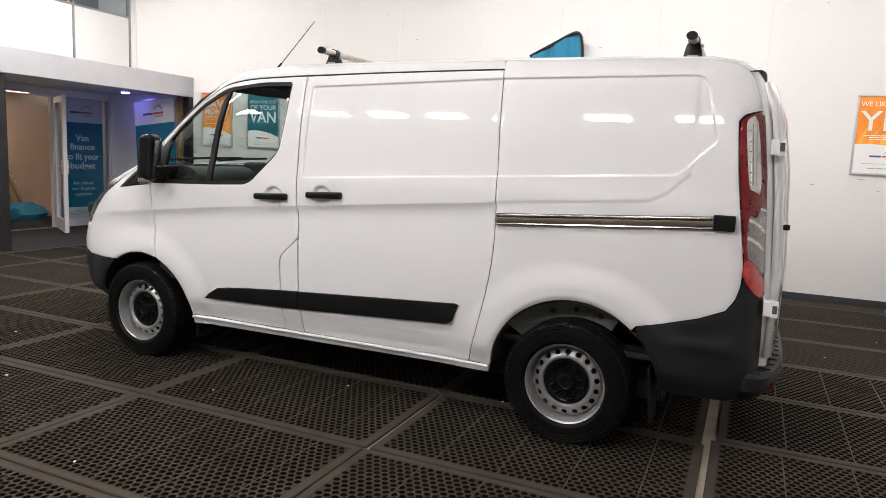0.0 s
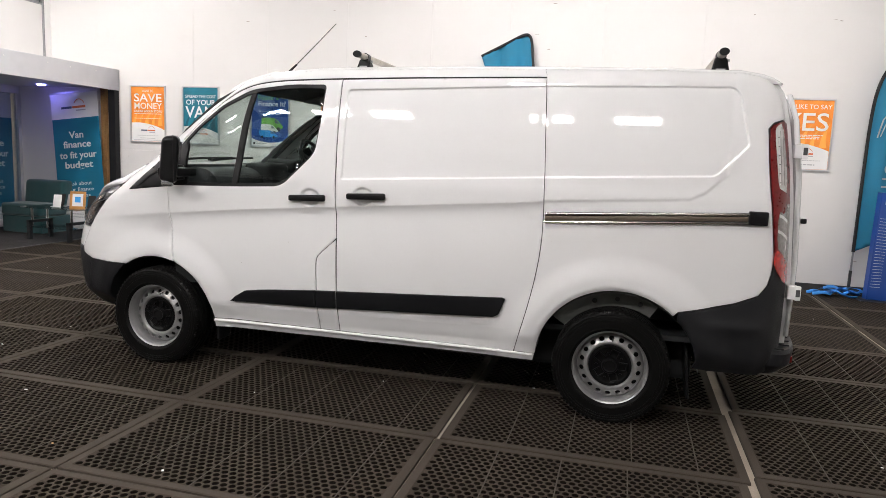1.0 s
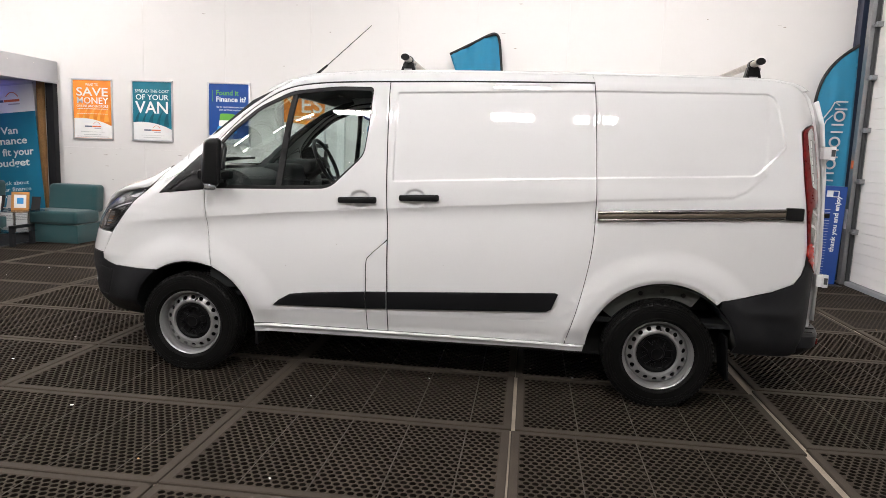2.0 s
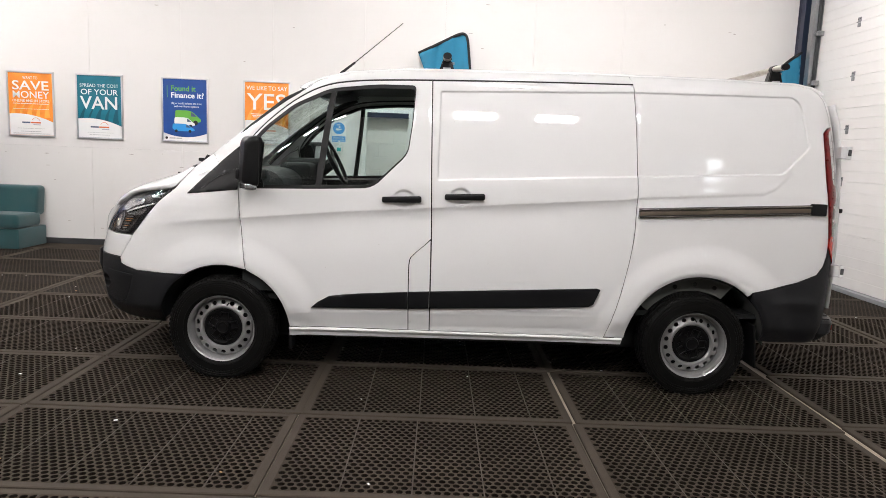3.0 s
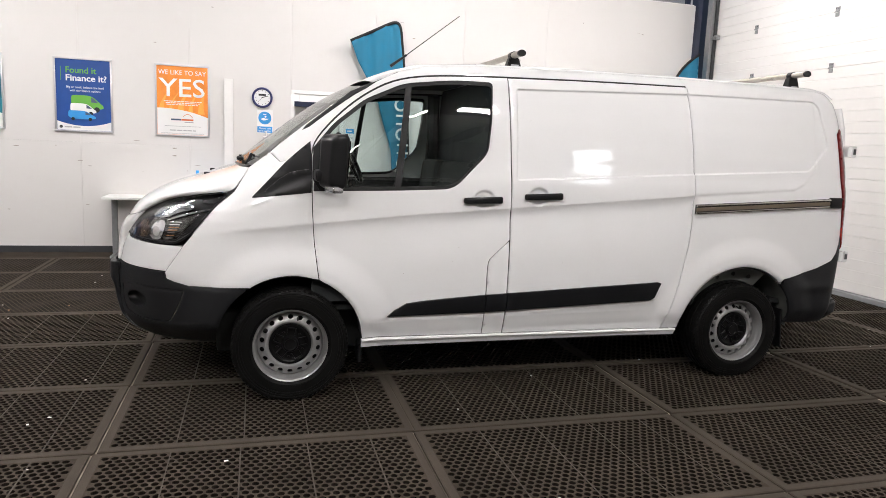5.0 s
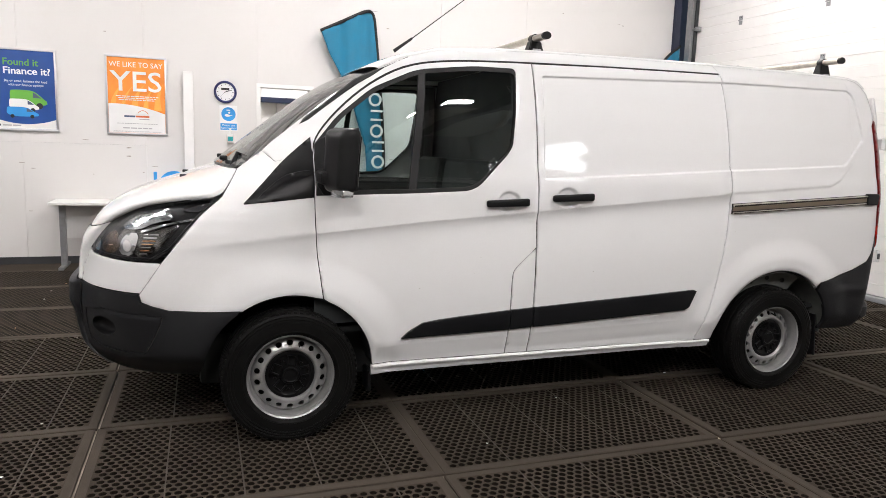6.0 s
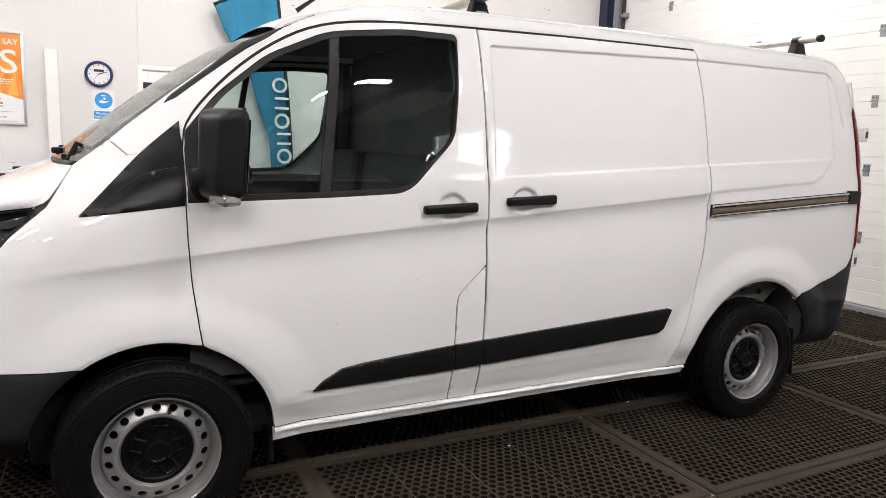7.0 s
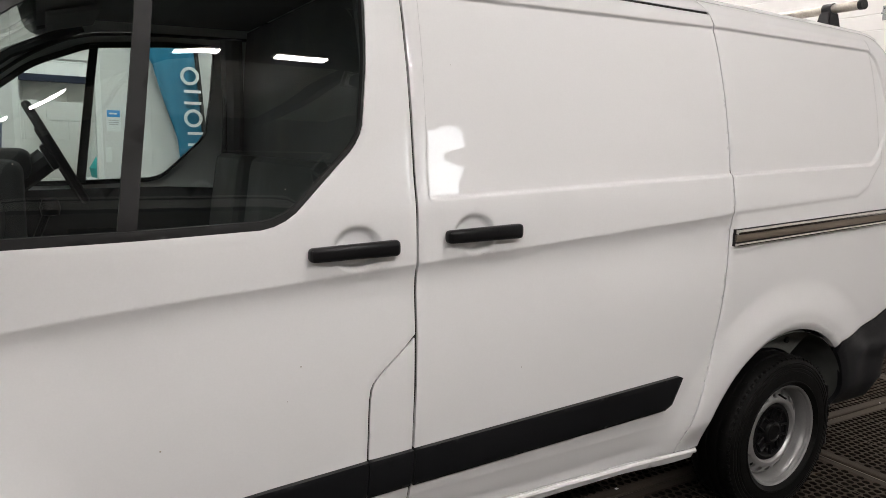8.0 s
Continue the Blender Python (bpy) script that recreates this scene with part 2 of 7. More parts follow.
def mat_rubber(name, holes):
    """Black ring-mat rubber, dusty on top; holes: whether the far mats carry their holes as flat dark dots, shade put
    into the colour.
    """
    m = mat(name, (0.0445, 0.0358, 0.028), 0.85, spec=0.05, var=0.22, scale=2.2, fine=0.25, fine_scale=120, bump=0.25, bump_scale=300, stain=(0.075, 0.064, 0.052), stain_amount=0.35, stain_scale=9)
    if not holes:
        return m
    nt = m.node_tree
    n, l = nt.nodes, nt.links
    b = n["Principled BSDF"]
    tc = n.new("ShaderNodeTexCoord")
    sx = n.new("ShaderNodeSeparateXYZ")
    l.new(tc.outputs["Object"], sx.inputs[0])

    def mth(op, a, c=None):
        q = n.new("ShaderNodeMath")
        q.operation = op
        for i, v in enumerate((a, c)):
            if v is None:
                continue
            if isinstance(v, (int, float)):
                q.inputs[i].default_value = v
            else:
                l.new(v, q.inputs[i])
        return q.outputs[0]
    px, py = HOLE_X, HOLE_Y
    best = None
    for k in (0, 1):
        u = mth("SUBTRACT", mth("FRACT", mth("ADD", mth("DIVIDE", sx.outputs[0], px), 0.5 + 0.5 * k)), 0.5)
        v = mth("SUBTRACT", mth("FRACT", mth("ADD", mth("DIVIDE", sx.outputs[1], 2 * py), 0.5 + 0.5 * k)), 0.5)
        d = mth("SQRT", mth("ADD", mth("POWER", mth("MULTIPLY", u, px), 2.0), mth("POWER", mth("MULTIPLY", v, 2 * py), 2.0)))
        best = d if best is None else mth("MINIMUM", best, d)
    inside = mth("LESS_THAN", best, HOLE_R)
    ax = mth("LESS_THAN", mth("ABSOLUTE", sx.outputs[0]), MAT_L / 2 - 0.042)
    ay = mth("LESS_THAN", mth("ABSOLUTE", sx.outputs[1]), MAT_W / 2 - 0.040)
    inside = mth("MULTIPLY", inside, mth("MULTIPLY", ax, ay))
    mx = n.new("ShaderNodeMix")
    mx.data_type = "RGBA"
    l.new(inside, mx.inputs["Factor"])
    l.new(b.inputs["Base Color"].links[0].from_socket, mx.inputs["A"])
    # near-black dots paint the holes' shade on the flat top
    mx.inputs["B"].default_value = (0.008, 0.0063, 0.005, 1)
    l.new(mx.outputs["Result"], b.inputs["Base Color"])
    return m


MAT_L, MAT_W, HOLE_X, HOLE_Y, HOLE_R = 1.49, 0.898, 0.0402, 0.0348, 0.0157


# ---- building blocks ----
def mesh(name, verts, faces, material, parent=None, label="", smooth=False, sharp=None):
    me = bpy.data.meshes.new(name)
    me.from_pydata([tuple(map(float, v)) for v in verts], [], [tuple(f) for f in faces])
    me.validate()
    me.materials.append(material)
    if smooth:
        me.polygons.foreach_set("use_smooth", [True] * len(me.polygons))
        if sharp:
            me.set_sharp_from_angle(angle=radians(sharp))
    me.update()
    ob = new(name, me)
    if parent:
        ob.parent = parent
    if label:
        tagged(ob, label)
    return ob


def part(name, bm, material, parent=None, label="", smooth=False, sharp=35):
    me = bpy.data.meshes.new(name)
    bmesh.ops.recalc_face_normals(bm, faces=bm.faces[:])
    bm.to_mesh(me)
    bm.free()
    me.materials.append(material)
    if smooth:
        me.polygons.foreach_set("use_smooth", [True] * len(me.polygons))
        me.set_sharp_from_angle(angle=radians(sharp))
    ob = new(name, me)
    if parent:
        ob.parent = parent
    if label:
        tagged(ob, label)
    return ob


def thing(name, label, category, group="", kind="", at=(0, 0, 0), rz=0):
    ob = new(name)
    ob.matrix_basis = pose(*at, 0, 0, rz)
    return tagged(ob, label, category, group, kind)


def box(x0, x1, y0, y1, z0, z1, bevel=0.0, seg=2, m=None):
    bm = bmesh.new()
    bmesh.ops.create_cube(bm, size=1)
    for v in bm.verts:
        v.co = Vector(((x0 + x1) / 2 + v.co.x * (x1 - x0), (y0 + y1) / 2 + v.co.y * (y1 - y0), (z0 + z1) / 2 + v.co.z * (z1 - z0)))
    if bevel:
        bmesh.ops.bevel(bm, geom=bm.edges[:], offset=bevel, segments=seg, affect="EDGES", profile=0.6)
    if m is not None:
        bmesh.ops.transform(bm, matrix=m, verts=bm.verts)
    return bm


def tight(poly, reach):
    """Closed outline with two extra points beside every corner, so that chaikin() rounds the corners alone."""
    out = []
    n = len(poly)
    for i, p in enumerate(poly):
        r = reach[i] if isinstance(reach, (list, tuple)) else reach
        for q in (poly[i - 1], None, poly[(i + 1) % n]):
            if q is None:
                out.append(p)
                continue
            k = min(r / math.dist(p, q), 0.45)
            out.append((p[0] + (q[0] - p[0]) * k, p[1] + (q[1] - p[1]) * k))
    return out


def merge(*bms):
    out = bmesh.new()
    for b in bms:
        tmp = bpy.data.meshes.new("tmp")
        b.to_mesh(tmp)
        b.free()
        out.from_mesh(tmp)
        bpy.data.meshes.remove(tmp)
    return out


def tube(points, radius, seg=8, cap=True):
    """A round rod along points; radius: one number or one for each point."""
    bm = bmesh.new()
    pts = [Vector(p) for p in points]
    rad = radius if isinstance(radius, (list, tuple)) else [radius] * len(pts)
    rings = []
    for i, p in enumerate(pts):
        d = (pts[min(i + 1, len(pts) - 1)] - pts[max(i - 1, 0)]).normalized()
        a = d.orthogonal().normalized() if i == 0 else (side - d * side.dot(d)).normalized()
        side = a
        b = d.cross(a)
        rings.append([bm.verts.new(p + (a * math.cos(2 * math.pi * k / seg) + b * math.sin(2 * math.pi * k / seg)) * rad[i]) for k in range(seg)])
    for r, s in zip(rings, rings[1:]):
        for k in range(seg):
            bm.faces.new((r[k], r[(k + 1) % seg], s[(k + 1) % seg], s[k]))
    if cap:
        bm.faces.new(rings[0][::-1])
        bm.faces.new(rings[-1])
    return bm


def lathe(profile, seg=64, axis="y", centre=(0, 0, 0)):
    """Turns a list of (radius, along) about the axis; a radius of 0 closes the shape."""
    bm = bmesh.new()
    rings = []
    for r, h in profile:
        ring = []
        for k in range(seg if r > 1e-6 else 1):
            a = 2 * math.pi * k / seg
            c = (r * math.cos(a), h, r * math.sin(a)) if axis == "y" else (r * math.cos(a), r * math.sin(a), h)
            ring.append(bm.verts.new(Vector(c) + Vector(centre)))
        rings.append(ring)
    for r, s in zip(rings, rings[1:]):
        for k in range(seg):
            q = []
            for v in (r[k % len(r)], r[(k + 1) % len(r)], s[(k + 1) % len(s)], s[k % len(s)]):
                if v not in q:
                    q.append(v)
            if len(q) > 2:
                bm.faces.new(q)
    return bm


def prism(outline, depth, m=None, bevel=0.0):
    """A flat shape in x and z, extruded by depth along y."""
    bm = bmesh.new()
    front = bm.faces.new([bm.verts.new((x, 0, z)) for x, z in outline])
    r = bmesh.ops.extrude_face_region(bm, geom=[front])
    bmesh.ops.translate(bm, vec=(0, depth, 0), verts=[e for e in r["geom"] if isinstance(e, bmesh.types.BMVert)])
    if bevel:
        bmesh.ops.bevel(bm, geom=bm.edges[:], offset=bevel, segments=2, affect="EDGES")
    if m is not None:
        bmesh.ops.transform(bm, matrix=m, verts=bm.verts)
    return bm


def letters(name, body, material, parent, size, at, align="CENTER", m=None, bold=0.0, spacing=1.0, width=None):
    """Words with the built-in font, as a thin mesh standing on the x-z plane and facing -y."""
    cu = bpy.data.curves.new(name, "FONT")
    cu.body, cu.size, cu.align_x, cu.offset, cu.space_character, cu.extrude, cu.resolution_u = body, size, align, bold, spacing, 0.0008, 3
    tmp = new(name, cu)
    bpy.context.view_layer.update()
    me = bpy.data.meshes.new_from_object(tmp.evaluated_get(bpy.context.evaluated_depsgraph_get()))
    bpy.data.objects.remove(tmp)
    me.transform(Matrix.Rotation(radians(90), 4, "X"))
    if width:
        xs = [v.co.x for v in me.vertices]
        k = width / (max(xs) - min(xs))
        me.transform(Matrix.Diagonal((k, 1, 1, 1)))
    me.transform(Matrix.Translation(at))
    if m is not None:
        me.transform(m)
    me.materials.clear()
    me.materials.append(material)
    ob = new(name, me)
    ob.parent = parent
    return ob


def chaikin(points, rounds=2, closed=False):
    """Rounds the corners of a polyline."""
    p = [tuple(q) for q in points]
    for _ in range(rounds):
        out = [] if closed else [p[0]]
        for a, b in zip(p, p[1:] + p[:1] if closed else p[1:]):
            out += [tuple(0.75 * i + 0.25 * j for i, j in zip(a, b)), tuple(0.25 * i + 0.75 * j for i, j in zip(a, b))]
        p = out if closed else out + [p[-1]]
    return p


def lerp(x, xs, ys):
    return np.interp(x, xs, ys)


def smooth01(t):
    t = np.clip(t, 0.0, 1.0)
    return t * t * (3 - 2 * t)


def inside_poly(p, poly):
    """Even-odd test for an array of points."""
    x, z = p[:, 0], p[:, 1]
    r = np.zeros(len(p), bool)
    q = np.asarray(poly, float)
    for (x0, z0), (x1, z1) in zip(q, np.roll(q, -1, 0)):
        if z0 == z1:
            continue
        c = ((z0 > z) != (z1 > z)) & (x < (x1 - x0) * (z - z0) / (z1 - z0) + x0)
        r ^= c
    return r


def edge_distance(p, poly, closed=True):
    q = np.asarray(poly, float)
    best = np.full(len(p), 1e9)
    for a, b in zip(q, np.roll(q, -1, 0) if closed else q[1:]):
        d = b - a
        t = np.clip(((p - a) @ d) / max(d @ d, 1e-12), 0, 1)
        best = np.minimum(best, np.hypot(*(p - a - t[:, None] * d).T))
    return best


def resample(poly, step):
    out = []
    for a, b in zip(poly, poly[1:] + poly[:1]):
        a, b = np.array(a, float), np.array(b, float)
        k = max(1, int(math.ceil(np.linalg.norm(b - a) / step)))
        out += [tuple(a + (b - a) * i / k) for i in range(k)]
    return out


# ---- the hall ----
WALL_Y, DOOR_X, LEFT_X, WALL_TOP, ROOF_Z = 4.50, 7.20, -3.90, 3.67, 5.6
concrete = part("floor", box(-9, 7.6, -14.2, 9.2, -0.20, -0.016), CONCRETE)
tagged(concrete, "tan concrete floor slab under the rubber mats", "floor", kind="structure")

# back wall in painted boards, with a doorway
back = thing("wall_north", "white painted board wall with fine joints and scuffs", "wall", kind="structure")
seams = [-3.715, -2.42, -1.19, 0.05, 1.276, 2.348, 3.55, 4.75, 7.08]
DOORWAY = (1.300, 1.905, 2.060)
for a, b in zip(seams, seams[1:]):
    spans = [(a + 0.0006, b - 0.0006)]
    for x0, x1 in spans:
        zs = [(0.0, 1.3355), (1.3367, WALL_TOP)] if b < 0.1 else [(0.0, WALL_TOP)]
        for z0, z1 in zs:
            cuts = [(x0, x1, z0, z1)]
            if x0 < DOORWAY[1] and x1 > DOORWAY[0]:
                cuts = [(x0, DOORWAY[0], z0, DOORWAY[2]), (DOORWAY[1], x1, z0, DOORWAY[2]), (x0, x1, DOORWAY[2], z1)]
            for c in cuts:
                if c[1] - c[0] > 0.01:
                    part("wall_board", box(c[0], c[1], WALL_Y, WALL_Y + 0.06, c[2], c[3], 0.0015, 1), WALL, back)
part("wall_core", box(-3.71, DOORWAY[0] - 0.02, WALL_Y + 0.061, WALL_Y + 0.16, 0, WALL_TOP - 0.01), HALLGREY, back)
part("wall_core", box(DOORWAY[1] + 0.02, 7.06, WALL_Y + 0.061, WALL_Y + 0.16, 0, WALL_TOP - 0.01), HALLGREY, back)
part("wall_core", box(DOORWAY[0] - 0.02, DOORWAY[1] + 0.02, WALL_Y + 0.061, WALL_Y + 0.16, DOORWAY[2] + 0.02, WALL_TOP - 0.01), HALLGREY, back)
rng = random.Random(5)
for i in range(46):
    x, z = rng.uniform(-3.7, 6.9), rng.choice([rng.uniform(0.2, 1.3), rng.uniform(1.0, 1.4), rng.uniform(2.4, 3.5)])
    if DOORWAY[0] - 0.1 < x < DOORWAY[1] + 0.1:
        continue
    w, h = rng.uniform(0.008, 0.05), rng.uniform(0.003, 0.008)
    pts = [(x + w * math.cos(t) * rng.uniform(0.5, 1), z + h * math.sin(t) * rng.uniform(0.5, 1)) for t in np.linspace(0, 2 * math.pi, 9)[:-1]]
    part("scuff_mark", prism(pts, 0.0012, Matrix.Translation((0, WALL_Y - 0.0012, 0))), SCUFF, back)
for x0, x1 in ((-3.70, DOORWAY[0] - 0.05), (DOORWAY[1] + 0.05, 7.06)):
    sk = part("baseboard", box(x0, x1, WALL_Y - 0.018, WALL_Y - 0.002, -0.012, 0.078, 0.004), SKIRT)
    tagged(sk, "dark rubber skirting along the white wall", "baseboard", kind="structure")
bw = part("wall_bay_end", box(-6.1, -3.72, 4.70, 4.78, -0.014, ROOF_Z), WALL)
tagged(bw, "white painted wall at the end of the lounge bay", "wall", kind="structure")
fr = thing("door_1", "doorway with a white painted frame in the wall", "doorway", kind="structure")
part("door_jamb", box(DOORWAY[0] - 0.035, DOORWAY[0] + 0.012, WALL_Y - 0.012, WALL_Y + 0.17, 0, DOORWAY[2]), WALLWHITE, fr)
part("door_jamb", box(DOORWAY[1] - 0.012, DOORWAY[1] + 0.035, WALL_Y - 0.012, WALL_Y + 0.17, 0, DOORWAY[2]), WALLWHITE, fr)
part("door_head", box(DOORWAY[0] - 0.035, DOORWAY[1] + 0.035, WALL_Y - 0.012, WALL_Y + 0.17, DOORWAY[2] + 0.001, DOORWAY[2] + 0.045), WALLWHITE, fr)

# passage behind the doorway: painted blockwork with a dark steel rail
blocks = thing("wall_passage", "white painted blockwork wall beyond the doorway", "wall", kind="structure")
part("wall_core", box(-3.5, 7.0, 7.02, 7.10, 0, 4.2), WALLWHITE, blocks)
for r in range(13):
    for c in range(9):
        x = 0.4 + c * 0.45 + (0.225 if r % 2 else 0)
        part("block", box(x + 0.004, x + 0.446, 7.005, 7.03, r * 0.225 + 0.004, r * 0.225 + 0.221, 0.003, 1), WALLWHITE, blocks)
st = part("passage_rail", box(-3.0, 7.0, 6.90, 6.99, 2.02, 2.10, 0.004), NAVY)
tagged(st, "dark steel rail across the passage wall", "rail", kind="structure")
# added glowing box, out of sight above the doorway, to light the passage
pl = part("light_1", box(1.0, 2.4, 5.9, 6.0, 3.9, 3.94), TUBE)
tagged(pl, "unseen tube light added to brighten the passage", "ceiling light", kind="structure")
for nm, bm in (("wall_passage_left", box(-3.60, -3.50, 4.70, 7.1, 0, 4.2)), ("wall_passage_right", box(7.0, 7.1, 4.80, 7.1, 0, 3.6)), ("ceiling_passage", box(-3.6, 5.0, 4.68, 7.1, 4.2, 4.3))):
    tagged(part(nm, bm, WALLWHITE), "plain white passage wall", "wall", kind="structure")

# window strip above the boards, and the navy column beside the roller door
win = thing("window_1", "bright window strip above the white boards", "window", kind="structure")
part("window_sill", box(4.6, 7.05, WALL_Y, WALL_Y + 0.12, WALL_TOP, WALL_TOP + 0.012), WALLWHITE, win)
part("window_frame", box(6.96, 7.02, WALL_Y + 0.05, WALL_Y + 0.11, WALL_TOP + 0.012, ROOF_Z), NAVY, win)
part("window_frame", box(4.60, 4.66, WALL_Y + 0.05, WALL_Y + 0.11, WALL_TOP + 0.012, ROOF_Z), NAVY, win)
pane = part("pane", box(4.66, 6.96, WALL_Y + 0.075, WALL_Y + 0.081, WALL_TOP + 0.012, ROOF_Z), CLEAR, win)
pane.visible_shadow = False
up = part("wall_north_upper", box(-3.715, 4.6, WALL_Y + 0.01, WALL_Y + 0.12, WALL_TOP + 0.002, ROOF_Z), WALL)
tagged(up, "white upper wall above the boards", "wall", kind="structure")
nv = part("column_1", box(7.085, 7.32, WALL_Y - 0.05, WALL_Y + 0.10, 0, ROOF_Z, 0.004), NAVY)
tagged(nv, "navy painted steel column beside the roller door", "column", kind="structure")
nv = part("column_flange", box(7.085, 7.10, WALL_Y - 0.16, WALL_Y - 0.052, 0, ROOF_Z, 0.003), NAVY)
tagged(nv, "navy flange of the steel column", "column", kind="structure")
ne = part("wall_corner", box(7.32, 7.6, WALL_Y - 0.05, 9.2, 0, ROOF_Z), WALL)
tagged(ne, "plain corner wall behind the roller door", "wall", kind="structure")

# roller door: stacked sections with ribs and hinge plates
shutter = thing("door_2", "white sectional roller door with ribbed panels and steel hinges", "roller door", kind="structure")
SEC = 0.6225
Z0 = 0.052
for i in range(9):
    z = Z0 + SEC * i
    for k in range(5):
        za, zb = z + SEC * k / 5, z + SEC * (k + 1) / 5
        part("shutter_slat", box(DOOR_X, DOOR_X + 0.04, -6.0, 4.11, za + (0.0012 if k == 0 else 0.0), zb, 0.0055, 2), SHUTTER, shutter)
    if i == 0:
        continue
    for y in (3.285, 1.965, 0.650, -0.67, -1.99, -3.3, -4.6):
        h = part("shutter_hinge", merge(box(DOOR_X - 0.008, DOOR_X + 0.001, y - 0.032, y + 0.032, z + 0.008, z + 0.055, 0.002, 1), box(DOOR_X - 0.008, DOOR_X + 0.001, y - 0.028, y + 0.028, z - 0.055, z - 0.008, 0.002, 1)), GALV, shutter, "small steel hinge plate")
        part("hinge_knuckle", tube([(DOOR_X - 0.012, y - 0.034, z), (DOOR_X - 0.012, y + 0.034, z)], 0.007, 8), GALV, h)
        for s in (-0.015, 0.015):
            part("hinge_screw", box(DOOR_X - 0.011, DOOR_X - 0.007, y + s - 0.005, y + s + 0.005, z + 0.030, z + 0.040, 0.001, 1), SEAL, h)
part("shutter_back", box(DOOR_X + 0.041, DOOR_X + 0.06, -6.0, 4.11, 0.0, ROOF_Z), SHUTTER, shutter)
g = part("guide_post", merge(box(DOOR_X - 0.10, DOOR_X + 0.02, 4.125, 4.155, 0, ROOF_Z, 0.003), box(DOOR_X - 0.105, DOOR_X - 0.092, 4.125, 4.225, 0, ROOF_Z, 0.003)), GALV, shutter, "galvanised guide post of the roller door")
part("guide_track", box(DOOR_X - 0.055, DOOR_X - 0.015, 4.095, 4.122, 0, ROOF_Z, 0.003), SKIRT, shutter)
for i in range(1, 9):
    z = Z0 + SEC * i
    part("guide_roller", merge(tube([(DOOR_X - 0.06, 4.00, z), (DOOR_X - 0.06, 4.13, z)], 0.009, 8), lathe([(0.0, 4.10), (0.022, 4.10), (0.022, 4.12), (0.0, 4.12)], 14, "y", (DOOR_X - 0.06, 0, z)), box(DOOR_X - 0.07, DOOR_X + 0.001, 4.03, 4.085, z - 0.03, z + 0.03, 0.003, 1)), GALV, shutter, "steel roller bracket", smooth=True)
part("guide_label", box(DOOR_X - 0.11, DOOR_X - 0.106, 4.14, 4.20, 1.45, 1.55), PRINTRED, shutter, "orange label on the guide post")
part("guide_label", box(DOOR_X - 0.11, DOOR_X - 0.106, 4.14, 4.20, 0.70, 0.95), PRINTWHITE, shutter, "white label on the guide post")
kerb = part("kerb_1", box(7.13, 7.30, -6.0, 4.10, -0.014, 0.047, 0.012, 2), KERB)
tagged(kerb, "grey sealing strip and threshold below the roller door", "threshold", kind="structure")
we = thing("wall_east", "plain grey wall past the roller door, with a bright window", "wall", kind="structure")
for y0, y1, z0, z1 in ((-14.2, -11.4, 0, ROOF_Z), (-8.4, -6.02, 0, ROOF_Z), (-11.4, -8.4, 0, 3.02), (-11.4, -8.4, 4.12, ROOF_Z)):
    part("wall_piece", box(7.24, 7.6, y0, y1, z0, z1), HALLGREY, we)
for y0, y1, z0, z1 in ((-11.4, -8.4, 3.02, 3.07), (-11.4, -8.4, 4.07, 4.12), (-11.4, -11.35, 3.07, 4.07), (-8.45, -8.4, 3.07, 4.07)):
    part("window_frame", box(7.30, 7.38, y0, y1, z0, z1, 0.004), UPVC, we)
pw_ = part("pane", box(7.335, 7.341, -11.35, -8.45, 3.07, 4.07), CLEAR, we)
pw_.visible_shadow = False
dl = part("backdrop", box(9.0, 9.05, -13.5, -6.5, 0.5, 6.5), DAYLIGHT)
tagged(dl, "plain bright daylight outside the hall window", "backdrop", kind="structure")

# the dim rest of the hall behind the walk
# the far ceiling piece is unseen, pale to give the cab glass a pale reflection
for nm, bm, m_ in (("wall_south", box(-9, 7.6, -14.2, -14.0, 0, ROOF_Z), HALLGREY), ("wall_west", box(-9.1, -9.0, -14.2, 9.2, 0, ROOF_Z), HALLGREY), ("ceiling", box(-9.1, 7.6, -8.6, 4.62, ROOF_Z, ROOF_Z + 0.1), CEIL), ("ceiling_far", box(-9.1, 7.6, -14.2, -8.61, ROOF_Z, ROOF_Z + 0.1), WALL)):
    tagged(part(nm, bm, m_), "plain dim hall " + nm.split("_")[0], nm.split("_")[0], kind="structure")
mez = part("mezzanine", merge(box(-8.9, 7.2, -12.6, -12.4, 2.5, 2.9), box(-8.9, 7.2, -12.5, -12.45, 3.6, 3.7)), DARKPOST)
tagged(mez, "dark steel beams along the far hall", "beam", kind="structure")
lw = part("wall_south_band", box(-8.9, 7.2, -13.98, -13.90, 2.9, 4.2), WALL)
tagged(lw, "pale band of wall over the dark beams", "wall", kind="structure")
for x in (-5.0, -1.5, 2.0, 5.5):
    tagged(part("beam", box(x, x + 0.16, -14.0, 4.4, 5.25, 5.58), DARKPOST), "dark roof beam", "beam", kind="structure")


def panel_light(x, y, z, length, width):
    t = thing("ceiling_light", "white ceiling light with two lit diffusers hanging from the roof, out of view", "ceiling light", "ceiling lights", at=(x, y, z))
    part("body", box(-length / 2, length / 2, -width / 2, width / 2, 0.036, 0.08, 0.006), WALLWHITE, t)
    for s in (-1, 1):
        part("diffuser", box(-length / 2 + 0.02, length / 2 - 0.02, s * width / 4 - width / 4 + 0.012, s * width / 4 + width / 4 - 0.012, -0.005, 0.034, 0.015, 2), TUBE, t, "lit white diffuser", smooth=True)
    for s in (-1, 1):
        part("suspension", tube([(s * length * 0.35, 0, 0.08), (s * length * 0.35, 0, ROOF_Z - z)], 0.004, 6), GALV, t)
    return t


